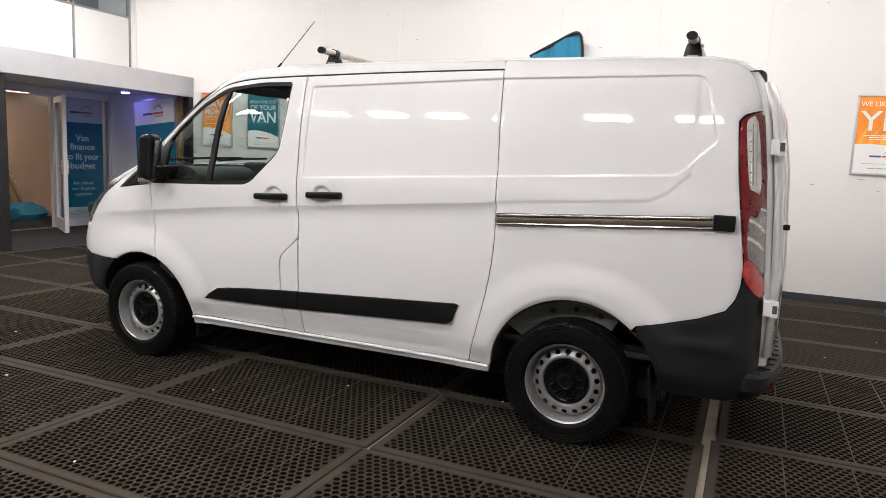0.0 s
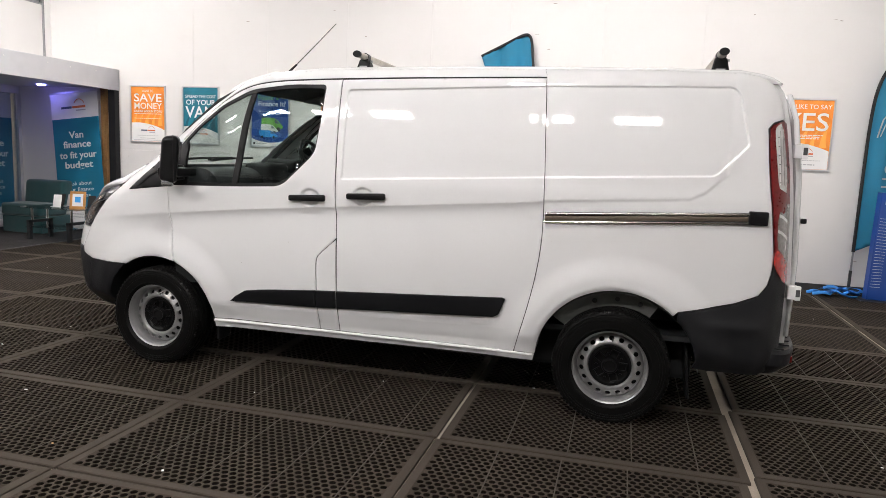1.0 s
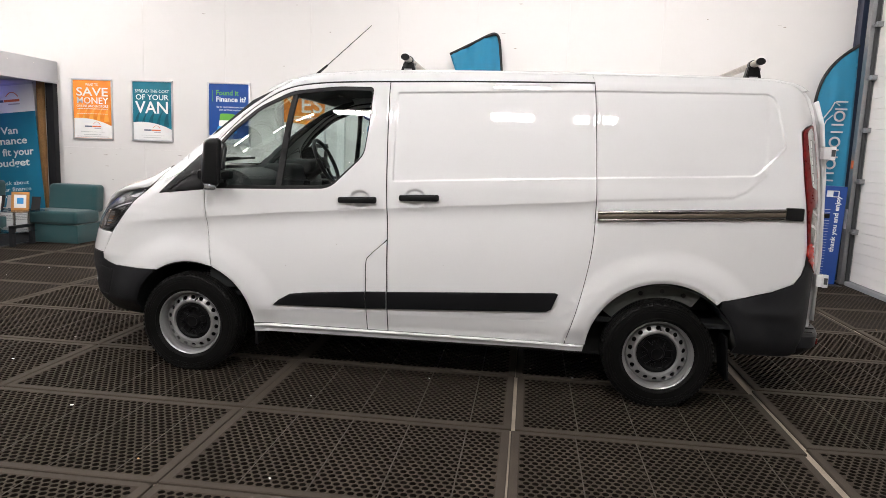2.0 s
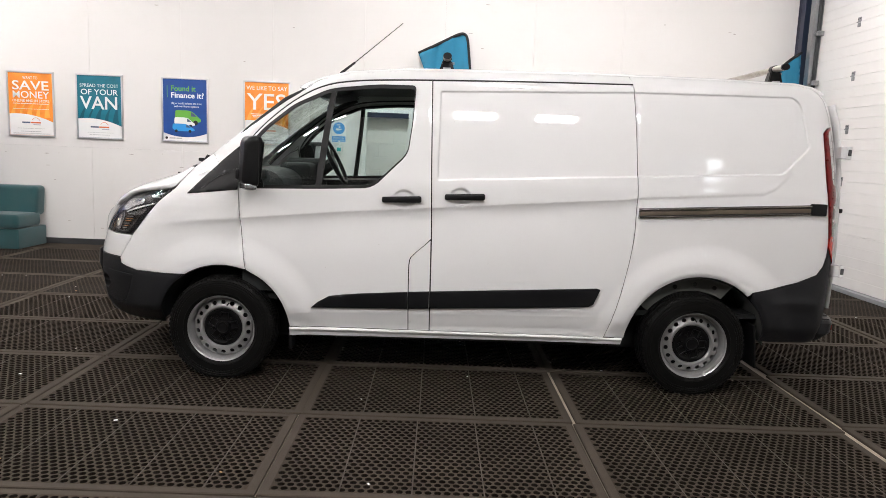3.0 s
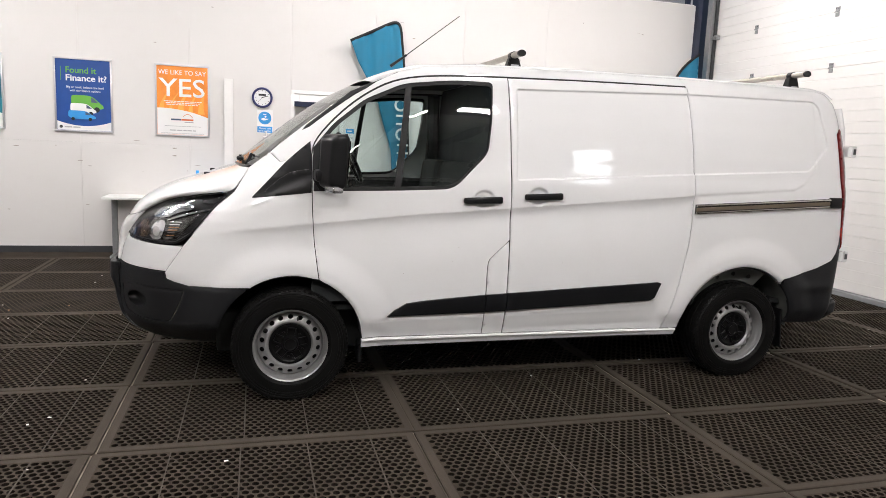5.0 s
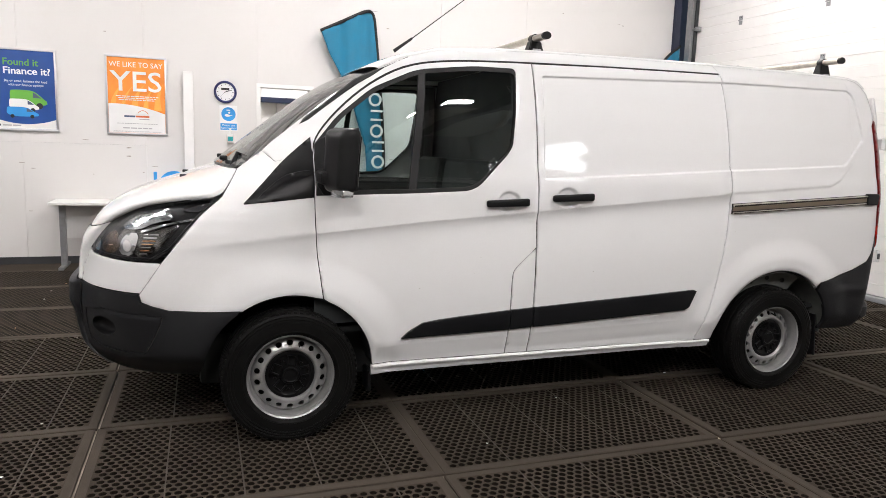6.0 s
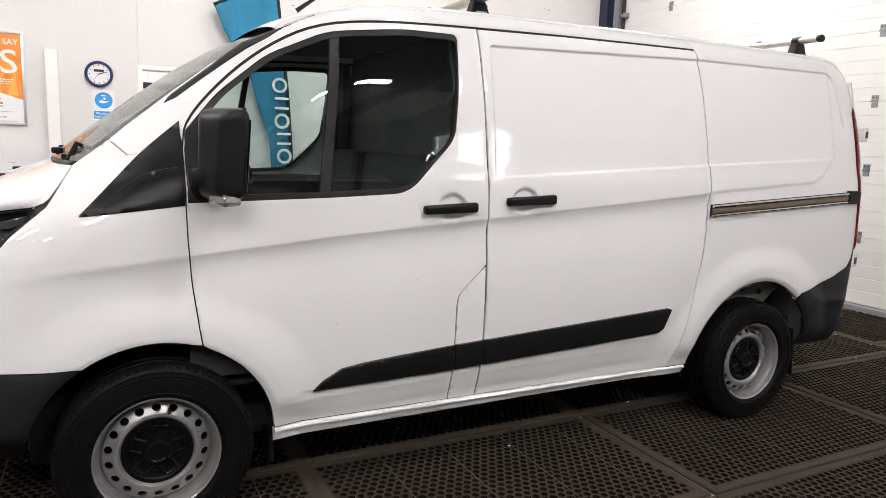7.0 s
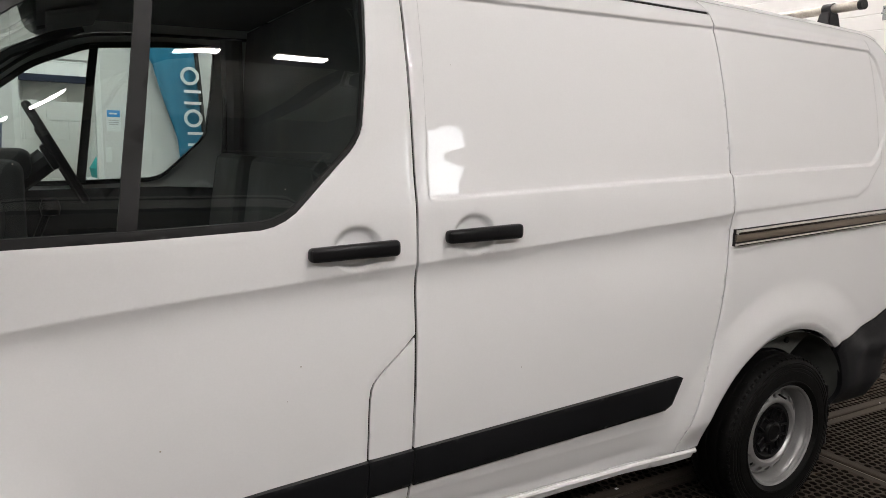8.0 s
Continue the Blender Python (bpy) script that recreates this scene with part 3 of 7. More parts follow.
# second list: unseen lights added to brighten the walls, door and floor
LIGHTS = [(x, -6.2) for x in (-3.4, -1.6, -0.55, 0.45, 2.85, 4.05)] + [(-4.3, 2.3), (-2.8, -3.0), (3.0, -2.8), (-2.6, 1.8), (-0.3, 0.6), (1.9, 2.0), (4.0, 2.0), (6.0, 1.6)]
first = panel_light(LIGHTS[0][0], LIGHTS[0][1], 4.6, 0.62, 0.26)
for x, y in LIGHTS[1:]:
    copy_thing(first, pose(x, y, 4.6))

# ---- lounge bay under the fascia ----
fas = part("fascia", box(LEFT_X - 0.05, LEFT_X, -3.0, 4.694, 2.250, 2.572, 0.004), GREYFASCIA)
tagged(fas, "pale grey fascia board over the lounge bay", "fascia", kind="structure")
for y in (1.9, 2.6, 3.3, 3.7, 4.2):
    part("fascia_screw", lathe([(0.0, -0.004), (0.008, -0.003), (0.010, 0.0)], 10, centre=(0, 0, 0)), WALLWHITE, fas).matrix_basis = Matrix.Translation((LEFT_X + 0.001, y, 2.50 - 0.02 * (y % 1))) @ Matrix.Rotation(radians(90), 4, "Z")
sof = part("ceiling_bay", box(-8.9, LEFT_X - 0.051, -3.0, 4.69, 2.29, 2.35), GREYFASCIA)
tagged(sof, "grey soffit of the lounge bay", "ceiling", kind="structure")
OFFICE_X = -5.2
up2 = thing("wall_office", "white panelled office wall set back above the bay", "wall", kind="structure")
for y0, y1 in ((-3.0, 2.20), (2.50, 3.475), (3.515, 4.545)):
    top = 3.545 if y0 > 2.2 else ROOF_Z
    part("office_panel", box(OFFICE_X - 0.06, OFFICE_X, y0, y1, 2.40, top, 0.002, 1), WALL, up2)
for y0, y1 in ((2.205, 2.495), (3.48, 3.51), (4.55, 4.58), (4.586, 4.695)):
    part("office_post", box(OFFICE_X - 0.06, OFFICE_X + 0.015, y0, y1, 2.40, ROOF_Z, 0.003, 1), WALLWHITE if y1 - y0 > 0.05 else GALV, up2)
part("office_rail", box(OFFICE_X - 0.06, OFFICE_X + 0.01, 2.50, 4.545, 3.545, 3.575), GALV, up2)
pn = part("office_pane", box(OFFICE_X - 0.03, OFFICE_X - 0.024, 2.50, 4.545, 3.575, ROOF_Z), SHOPGLASS, up2)
pn.visible_shadow = False
tagged(part("wall_office_back", box(-7.6, -7.5, -3, 4.49, 2.36, ROOF_Z), WALLWHITE), "pale back wall of the upper office", "wall", kind="structure")
ob_ = part("display_box", box(-5.70, -5.42, 3.34, 3.68, 3.484, 3.68, 0.01), PRINTWHITE)
tagged(ob_, "orange and white carton on the office ledge", "box")
part("carton_band", box(-5.418, -5.414, 3.36, 3.66, 3.50, 3.575), PRINTRED, ob_)
part("carton_band", box(-5.418, -5.414, 3.40, 3.56, 3.595, 3.66), PRINTRED, ob_)
lg = part("office_ledge", box(-5.9, OFFICE_X - 0.065, 2.2, 4.6, 3.42, 3.482), WALLWHITE)
tagged(lg, "white office window ledge", "ledge", kind="structure")
for nm, bm in (("post_1", box(LEFT_X - 0.13, LEFT_X - 0.01, 4.59, 4.692, -0.01, 2.248, 0.003)), ("post_2", box(LEFT_X - 0.14, LEFT_X - 0.03, 1.42, 1.53, -0.01, 2.244, 0.003))):
    tagged(part(nm, bm, DARKPOST), "black steel post carrying the fascia", "post", kind="structure")
tagged(part("wall_bay_left", box(-8.9, LEFT_X - 0.06, -3.1, -3.0, -0.01, 2.29), WALLWHITE), "white end wall of the bay", "wall", kind="structure")
car = part("carpet", box(-8.9, -3.80, -3.0, 4.69, -0.0155, -0.004), CARPET)
tagged(car, "black carpet in the lounge bay", "carpet", kind="structure")
edge = part("carpet_strip", box(-3.80, -3.77, 0.2, 4.40, -0.0155, 0.002, 0.003), SKIRT)
tagged(edge, "worn metal strip at the carpet's edge", "floor trim", kind="structure")

# partition at the back of the bay with a door into the store
PX = -5.86
par = thing("wall_bay_back", "pale partition with a glazed screen at the back of the bay", "partition", kind="structure")
part("partition_panel", box(PX - 0.06, PX, -3.0, 2.66, -0.01, 2.29), WALLWHITE, par)
part("partition_head", box(PX - 0.06, PX, 2.66, 4.695, 2.17, 2.29), GREYFASCIA, par)
part("partition_mullion", box(PX - 0.07, PX + 0.02, 4.636, 4.695, -0.01, 2.17, 0.004), ALU, par)
part("partition_mullion", box(PX - 0.07, PX + 0.02, 3.56, 3.63, -0.01, 2.17, 0.004), UPVC, par)
part("partition_mullion", box(PX - 0.07, PX + 0.02, 2.66, 2.72, -0.01, 2.17, 0.004), UPVC, par)
pg = part("partition_glass", box(PX - 0.03, PX - 0.024, 3.63, 4.635, 0.12, 2.17), SHOPGLASS, par)
pg.visible_shadow = False
part("partition_sill", box(PX - 0.06, PX + 0.01, 3.631, 4.634, -0.01, 0.119, 0.004), UPVC, par)
tagged(part("threshold", box(PX - 0.05, PX + 0.03, 2.72, 3.56, -0.010, 0.006, 0.002), GALV), "metal door threshold", "threshold", kind="structure")
tagged(part("wall_store", merge(box(-8.2, -8.1, 1.0, 6.0, -0.01, 2.29), box(-8.2, PX - 0.07, 5.30, 5.40, -0.01, 2.29), box(-8.2, PX - 0.07, 0.9, 1.0, -0.01, 2.29)), BEIGE), "beige store room walls", "wall", kind="structure")
# source out of sight; added so that the store is warmly lit
sl = part("light_2", box(-7.2, -6.8, 2.9, 4.1, 2.255, 2.286), STORELIGHT)
tagged(sl, "unseen warm ceiling light added in the store room", "ceiling light", kind="structure")
leaf = thing("door_3", "white glazed door standing open", "door")
leaf.matrix_basis = pose(PX + 0.06, 3.585, -0.004, 0, 0, -29)
part("stile", box(0.0, 0.09, -0.03, 0.03, 0.008, 2.14, 0.006), UPVC, leaf)
part("stile", box(0.80, 0.89, -0.03, 0.03, 0.008, 2.14, 0.006), UPVC, leaf)
part("top_rail", box(0.09, 0.80, -0.03, 0.03, 2.04, 2.14, 0.006), UPVC, leaf)
part("bottom_rail", box(0.09, 0.80, -0.03, 0.03, 0.008, 0.20, 0.006), UPVC, leaf)
lp = part("door_pane", box(0.09, 0.80, -0.006, 0.006, 0.20, 2.04), SHOPGLASS, leaf)
lp.visible_shadow = False
part("door_handle", merge(box(0.835, 0.855, -0.05, -0.03, 0.93, 1.15, 0.004), tube([(0.845, -0.06, 1.05), (0.74, -0.06, 1.05)], 0.010, 8)), ALU, leaf, smooth=True)
part("door_handle", merge(box(0.835, 0.855, 0.03, 0.05, 0.93, 1.15, 0.004), tube([(0.845, 0.06, 1.05), (0.74, 0.06, 1.05)], 0.010, 8)), ALU, leaf, smooth=True)

rng = random.Random(11)
poles = thing("wrapped_poles", "bundle of plastic-wrapped poles leaning in the store", "poles", at=(-8.0, 3.92, -0.01))
for i in range(9):
    y = rng.uniform(-0.25, 0.30)
    part("pole", tube([(0.30 + rng.uniform(0, 0.15), y + rng.uniform(0.0, 0.25), 0.0), (-0.06 + 0.01 * i, y - 0.08, rng.uniform(0.9, 1.45))], 0.022, 8), rng.choice([POLYWRAP, POLYWRAP, WOOD]), poles, smooth=True)
sack = lathe([(0.0, 0.0), (0.30, 0.01), (0.34, 0.10), (0.28, 0.22), (0.14, 0.29), (0.0, 0.30)], 28, "z")
for v in sack.verts:
    k = noise.noise(v.co * 7.0)
    v.co = Vector((v.co.x * (1.0 + 0.3 * k) * 0.75, v.co.y * (1.35 + 0.3 * k), v.co.z * (1 + 0.35 * k)))
    v.co.z = max(v.co.z, 0)
sk = part("plastic_sack", sack, BLUEBAG, None, smooth=True)
sk.matrix_basis = pose(-7.35, 4.05, -0.010)
tagged(sk, "crumpled blue plastic sack on the store floor", "sack")


# ---- printed things ----
def logo(parent, x, z, w, y, m=None):
    """A finance mark as plain shapes: two word bars, a swoosh and a small bar."""
    for a, b, c in ((0.0, 0.44, PRINTNAVY), (0.46, 1.0, PRINTRED)):
        part("mark_bar", box(x + w * a, x + w * b, y - 0.001, y, z + w * 0.02, z + w * 0.095, m=m), c, parent)
    part("mark_bar", box(x + w * 0.60, x + w * 1.0, y - 0.001, y, z - w * 0.075, z - w * 0.035, m=m), PRINTGREY, parent)
    arc = [(x + w * (0.52 + 0.45 * t), y - 0.001, z + w * (0.16 + 0.16 * math.sin(math.pi * t) ** 0.8)) for t in np.linspace(0.05, 0.98, 10)]
    bm = tube(arc, w * 0.012, 6)
    if m is not None:
        bmesh.ops.transform(bm, matrix=m, verts=bm.verts)
    part("mark_swoosh", bm, PRINTRED, parent)


def bars(parent, x0, x1, z, h, material, y, rows=1, gap=2.2, ragged=0.1, seed=1, m=None):
    r = random.Random(seed)
    for i in range(rows):
        d = (x1 - x0) * ragged * r.random()
        zz = z - i * h * gap
        x = x0 + d
        while x < x1 - d - 0.01:
            w = min(r.uniform(2.2, 6.5) * h, x1 - d - x)
            part("text_bar", box(x, x + w, y - 0.0008, y, zz - h / 2, zz + h / 2, m=m), material, parent)
            x += w + h * 0.8


def poster(name, label, x, z, w, h, ground):
    """A snap frame on the wall with its printed sheet; its front faces -y."""
    p = thing(name, label, "poster", at=(x, WALL_Y - 0.022, z))
    f = 0.022
    for nm, b in (("frame_rail", (0, w, h - f, h)), ("frame_rail", (0, w, 0, f)), ("frame_stile", (0, f, f, h - f)), ("frame_stile", (w - f, w, f, h - f))):
        part(nm, box(b[0], b[1], 0.0, 0.020, b[2], b[3], 0.004, 2), ALU, p, smooth=True)
    part("sheet", box(f, w - f, 0.008, 0.012, f, h - f), ground, p, "printed sheet")
    return p


def hill(p, w, z_l, z_m, z_r, f=0.024, material=None, y=0.0072):
    """The white lower field of a print with its curved upper edge."""
    pts = [(f + (w - 2 * f) * t, z_l * (1 - t) ** 2 + 2 * z_m * t * (1 - t) + z_r * t * t) for t in np.linspace(0, 1, 16)]
    part("print_field", prism([(f, f)] + pts + [(w - f, f)], 0.001, Matrix.Translation((0, y, 0))), material or PRINTWHITE, p)


def print_rays(p, w, z0, z1, material):
    """Soft printed streaks that fan out over a poster's coloured ground."""
    for a, b, c in ((0.06, 0.16, 0.30), (0.24, 0.30, 0.50), (0.40, 0.52, 0.66), (0.60, 0.68, 0.84), (0.78, 0.90, 0.94)):
        pts = []
        for t in np.linspace(0, 1, 8):
            pts.append((w * (a + (c - a) * t * t), z0 + (z1 - z0) * t))
        for t in np.linspace(1, 0, 8):
            pts.append((w * (a + (b - a) * (1 - t) + (c - a) * t * t + 0.012 * (1 - t)), z0 + (z1 - z0) * t))
        part("print_streak", prism(pts, 0.0003, Matrix.Translation((0, 0.0076, 0))), material, p)


W, H = 0.632, 0.868
Z = 1.452
p = poster("poster_savings", "framed orange and white finance poster on the white wall", -3.535, Z, W, H, ORANGE)
hill(p, W, 0.30, 0.33, 0.20)
print_rays(p, W, 0.26, 0.52, ORANGELIGHT)
letters("poster_word", "WANT TO", PRINTWHITE, p, 0.055, (W / 2, 0.0072, 0.765), width=0.20)
letters("poster_word", "SAVE", PRINTWHITE, p, 0.17, (W / 2, 0.0072, 0.625), width=0.49, bold=0.002)
letters("poster_word", "MONEY", PRINTWHITE, p, 0.13, (W / 2, 0.0072, 0.515), width=0.49, bold=0.001)
letters("poster_word", "ONLINE AND IN STORE", PRINTWHITE, p, 0.05, (W / 2, 0.0072, 0.462), width=0.49)
bars(p, 0.07, 0.56, 0.44, 0.008, PRINTWHITE, 0.0072, 1)
bars(p, 0.07, 0.56, 0.37, 0.006, PRINTWHITE, 0.0072, 1)
logo(p, 0.19, 0.175, 0.25, 0.0072)
bars(p, 0.12, 0.50, 0.11, 0.005, PRINTGREY, 0.0062, 1)
bars(p, 0.17, 0.46, 0.07, 0.007, PRINTGREY, 0.0062, 1)
bars(p, 0.06, 0.57, 0.045, 0.003, PRINTGREY, 0.0062, 2)

p = poster("poster_spread", "framed teal and white finance poster on the white wall", -2.612, Z, W, H, TEAL)
hill(p, W, 0.27, 0.31, 0.18)
print_rays(p, W, 0.22, 0.50, TEALDARK)
letters("poster_word", "SPREAD THE COST", PRINTWHITE, p, 0.062, (W / 2, 0.0072, 0.695), width=0.52)
letters("poster_word", "OF YOUR", PRINTWHITE, p, 0.105, (W / 2, 0.0072, 0.595), width=0.50, bold=0.001)
letters("poster_word", "VAN", PRINTWHITE, p, 0.24, (W / 2, 0.0072, 0.405), width=0.50, bold=0.003)
logo(p, 0.19, 0.150, 0.25, 0.0072)
bars(p, 0.14, 0.50, 0.09, 0.004, PRINTGREY, 0.0062, 1)
bars(p, 0.17, 0.46, 0.06, 0.006, PRINTGREY, 0.0062, 1)

p = poster("poster_vans", "framed blue finance poster with small printed vans", -1.458, Z, W, H, BLUE)
hill(p, W, 0.13, 0.02, 0.13)
part("poster_rule", box(0.075, 0.081, 0.0064, 0.0072, 0.60, 0.76), PRINTGREEN, p)
letters("poster_word", "Found it", PRINTGREEN, p, 0.10, (0.125, 0.0072, 0.69), "LEFT", width=0.33, bold=0.0015)
letters("poster_word", "Finance it?", PRINTWHITE, p, 0.10, (0.125, 0.0072, 0.60), "LEFT", width=0.44, bold=0.002)
letters("poster_word", "Big or small, balance the load", PRINTWHITE, p, 0.036, (W / 2 + 0.02, 0.0072, 0.515), width=0.40)
letters("poster_word", "with our finance options", PRINTWHITE, p, 0.036, (W / 2 + 0.02, 0.0072, 0.475), width=0.33)


def printed_van(par, x, z, w, h, material, y):
    pts = chaikin([(0, 0.12), (0, 0.95), (0.08, 1.0), (0.60, 1.0), (0.76, 0.78), (0.93, 0.48), (1.0, 0.40), (1.0, 0.14)], 2, True)
    part("printed_van", prism([(x + w * a, z + h * b) for a, b in pts], 0.0008, Matrix.Translation((0, y, 0))), material, par)
    part("printed_window", prism([(x + w * a, z + h * b) for a, b in ((0.62, 0.58), (0.62, 0.90), (0.72, 0.78), (0.84, 0.56))], 0.0006, Matrix.Translation((0, y - 0.0007, 0))), PRINTNAVY, par)
    for k in (0.17, 0.79):
        part("printed_wheel", lathe([(0.0, y - 0.0006), (h * 0.17, y - 0.0006), (h * 0.17, y)], 14, centre=(x + w * k, 0, z + h * 0.14)), BLACKINK, par)


printed_van(p, 0.18, 0.245, 0.35, 0.19, PRINTGREEN, 0.0070)
printed_van(p, 0.17, 0.205, 0.28, 0.135, PRINTWHITE, 0.0056)
printed_van(p, 0.145, 0.14, 0.30, 0.115, PRINTSKY, 0.0042)
bars(p, 0.10, 0.28, 0.058, 0.014, PRINTGREY, 0.0062, 1)
part("printed_dot", lathe([(0.0, 0.0056), (0.018, 0.0056), (0.018, 0.0062)], 16, centre=(0.065, 0, 0.06)), BLACKINK, p)

p = poster("poster_yes", "framed orange and white finance poster with large white lettering", -0.352, Z, W, H, ORANGE)
hill(p, W, 0.34, 0.35, 0.24)
print_rays(p, W, 0.28, 0.58, ORANGELIGHT)
letters("poster_word", "WE LIKE TO SAY", PRINTWHITE, p, 0.078, (W / 2, 0.0072, 0.745), width=0.55)
letters("poster_word", "YES", PRINTWHITE, p, 0.31, (W / 2, 0.0072, 0.485), width=0.53, bold=0.002)
bars(p, 0.09, 0.55, 0.425, 0.009, PRINTWHITE, 0.0072, 3, ragged=0.16)
logo(p, 0.18, 0.190, 0.26, 0.0072)
bars(p, 0.10, 0.53, 0.125, 0.006, PRINTGREY, 0.0062, 1)
bars(p, 0.16, 0.47, 0.075, 0.012, PRINTGREY, 0.0062, 1)
bars(p, 0.06, 0.57, 0.040, 0.003, PRINTGREY, 0.0062, 2)


p = poster("poster_yes", "framed orange and white finance poster, partly behind the van's tail", 5.672, Z - 0.012, W * 0.965, H * 0.99, ORANGE)
hill(p, W * 0.965, 0.33, 0.36, 0.24)
print_rays(p, W * 0.965, 0.28, 0.58, ORANGELIGHT)
letters("poster_word", "WE LIKE TO SAY", PRINTWHITE, p, 0.075, (W * 0.4825, 0.0072, 0.735), width=0.53)
letters("poster_word", "YES", PRINTWHITE, p, 0.30, (W * 0.4825, 0.0072, 0.48), width=0.51, bold=0.002)
bars(p, 0.09, 0.53, 0.425, 0.009, PRINTWHITE, 0.0072, 3, ragged=0.16)
logo(p, 0.17, 0.190, 0.25, 0.0072)
bars(p, 0.10, 0.51, 0.125, 0.006, PRINTGREY, 0.0062, 1)
bars(p, 0.16, 0.45, 0.075, 0.012, PRINTGREY, 0.0062, 1)


def roll_banner(label, at, rz, w, h, lean=0.0, tilt=0.0):
    """A free-standing printed banner with a base; its print faces -y before it is turned."""
    b = thing("roll_up_banner", label, "banner", "roll-up banners")
    b.matrix_basis = pose(*at, lean, tilt, rz)
    part("sheet", box(0, w, 0, 0.004, h * 0.142, h * 0.817), BANNERBLUE, b, "blue printed sheet")
    part("sheet_top", box(0, w, 0, 0.004, h * 0.817, h), PRINTWHITE, b, "white printed head")
    part("sheet_foot", box(0, w, 0, 0.004, 0.08, h * 0.142), PRINTWHITE, b, "pale printed foot")
    part("top_bar", box(-0.01, w + 0.01, -0.008, 0.014, h, h + 0.03, 0.004), ALU, b)
    part("base", box(-0.02, w + 0.02, -0.07, 0.10, 0.0, 0.08, 0.015, 2), ALU, b, smooth=True)
    part("support_pole", tube([(w / 2, 0.05, 0.05), (w / 2, 0.02, h)], 0.010, 8), GALV, b)
    logo(b, w * 0.22, h * 0.885, w * 0.52, -0.0005)
    for (t, k, v) in (("Van", 0.31, 0.673), ("finance", 0.60, 0.603), ("to fit your", 0.80, 0.525), ("budget", 0.60, 0.452)):
        letters("banner_word", t, PRINTWHITE, b, 0.15, (w / 2, -0.001, h * v), width=w * k, bold=0.003)
    for (t, k, v) in (("Ask about", 0.50, 0.324), ("our finance", 0.56, 0.280), ("options", 0.40, 0.234)):
        letters("banner_word", t, PRINTWHITE, b, 0.085, (w / 2, -0.001, h * v), width=w * k)
    bars(b, w * 0.06, w * 0.94, h * 0.115, 0.010, PRINTGREY, -0.0002, 4, 2.4, 0.05)
    return b


roll_banner("tall blue and white finance banner behind the lounge glazing", (PX - 0.11, 3.80, 0.0), 90, 0.82, 2.16)
roll_banner("tall blue and white finance banner leaning against the wall", (-4.84, 4.42, 0.0), 0, 0.89, 2.15, -2.5, -6.0)
# lamp added unseen, for the bluish glow on the leaning banner
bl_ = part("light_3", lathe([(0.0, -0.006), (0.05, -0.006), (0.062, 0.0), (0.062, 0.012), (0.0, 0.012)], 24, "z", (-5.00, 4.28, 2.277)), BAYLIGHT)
tagged(bl_, "added bluish lamp in the bay's soffit, its fixture unseen", "downlight", kind="structure")
wd_out = [(-0.05, 0.0), (0.05, 0.0), (0.047, 0.8), (0.054, 1.3), (0.046, 1.7), (0.052, 2.288), (-0.05, 2.288), (-0.046, 1.5), (-0.054, 1.0)]
wd = part("timber_stud", prism(wd_out, 0.06, Matrix.Translation((-4.16, 4.63, -0.004)), 0.004), WOOD)
tagged(wd, "bare brown timber stud against the bay wall", "timber")


# ---- lounge furniture ----
def lounge_seat(label, at, rz, w, d):
    s = thing("lounge_chair", label, "sofa", "lounge seats", at=at, rz=rz)
    part("base", box(0, w, 0.02, d, 0.0, 0.26, 0.02, 3), SOFA, s, smooth=True)
    bm = box(-0.005, w + 0.005, -0.01, d - 0.12, 0.262, 0.45, 0.06, 5)
    part("seat", bm, SOFA, s, smooth=True)
    bm = box(0.0, w, d - 0.24, d, 0.40, 0.80, 0.07, 5)
    for v in bm.verts:
        v.co.y += 0.12 * max(0.0, v.co.z - 0.45)
    part("backrest", bm, SOFA, s, smooth=True)
    return s


lounge_seat("low dark green upholstered lounge chair against the wall", (-3.80, 3.80, -0.002), 0, 0.74, 0.66)
lounge_seat("low dark green upholstered lounge chair in the bay", (-5.37, 3.80, -0.002), 0, 0.74, 0.66)
ct = thing("coffee_table", "glass coffee table with black legs and a lower shelf", "coffee table", at=(-4.45, 3.22, -0.004), rz=0)
tg = part("tabletop", box(0, 1.04, 0, 0.52, 0.465, 0.477, 0.004), SHOPGLASS, ct, "clear glass top")
part("shelf", box(0.08, 0.87, 0.06, 0.49, 0.18, 0.192, 0.003), SHOPGLASS, ct, "clear glass shelf")
for x in (0.10, 0.79):
    part("side_frame", merge(box(x, x + 0.05, 0.06, 0.12, 0, 0.28, 0.004), box(x, x + 0.05, 0.43, 0.49, 0, 0.28, 0.004), box(x, x + 0.05, 0.06, 0.49, 0.24, 0.28, 0.004)), DARKPOST, ct)
    for y in (0.14, 0.41):
        part("chrome_leg", tube([(x + 0.025, y, 0.192), (x + 0.025, y, 0.465)], 0.018, 12), CHROME, ct, smooth=True)
LEAF = [(0.48, 0.30, BLACKINK), (0.60, 0.33, PRINTGREY), (0.70, 0.30, PRINTNAVY), (1.00, 0.30, BLACKINK), (0.54, 0.16, PRINTWHITE)]
for i, (x, y, m_) in enumerate(LEAF):
    lo = part("leaflet_holder", merge(box(-0.06, 0.06, 0, 0.004, 0, 0.19, 0.001, 1), box(-0.06, 0.06, -0.05, 0.0, 0, 0.012, 0.001, 1)), m_)
    lo.matrix_basis = pose(-4.45, 3.22, 0.473, 0, 0, 0) @ pose(x, y, 0.001, -14, 0, 6 * (i - 2))
    tagged(lo, "small leaflet holder with printed leaflets on the glass table", "leaflet holder", "leaflets on the table")
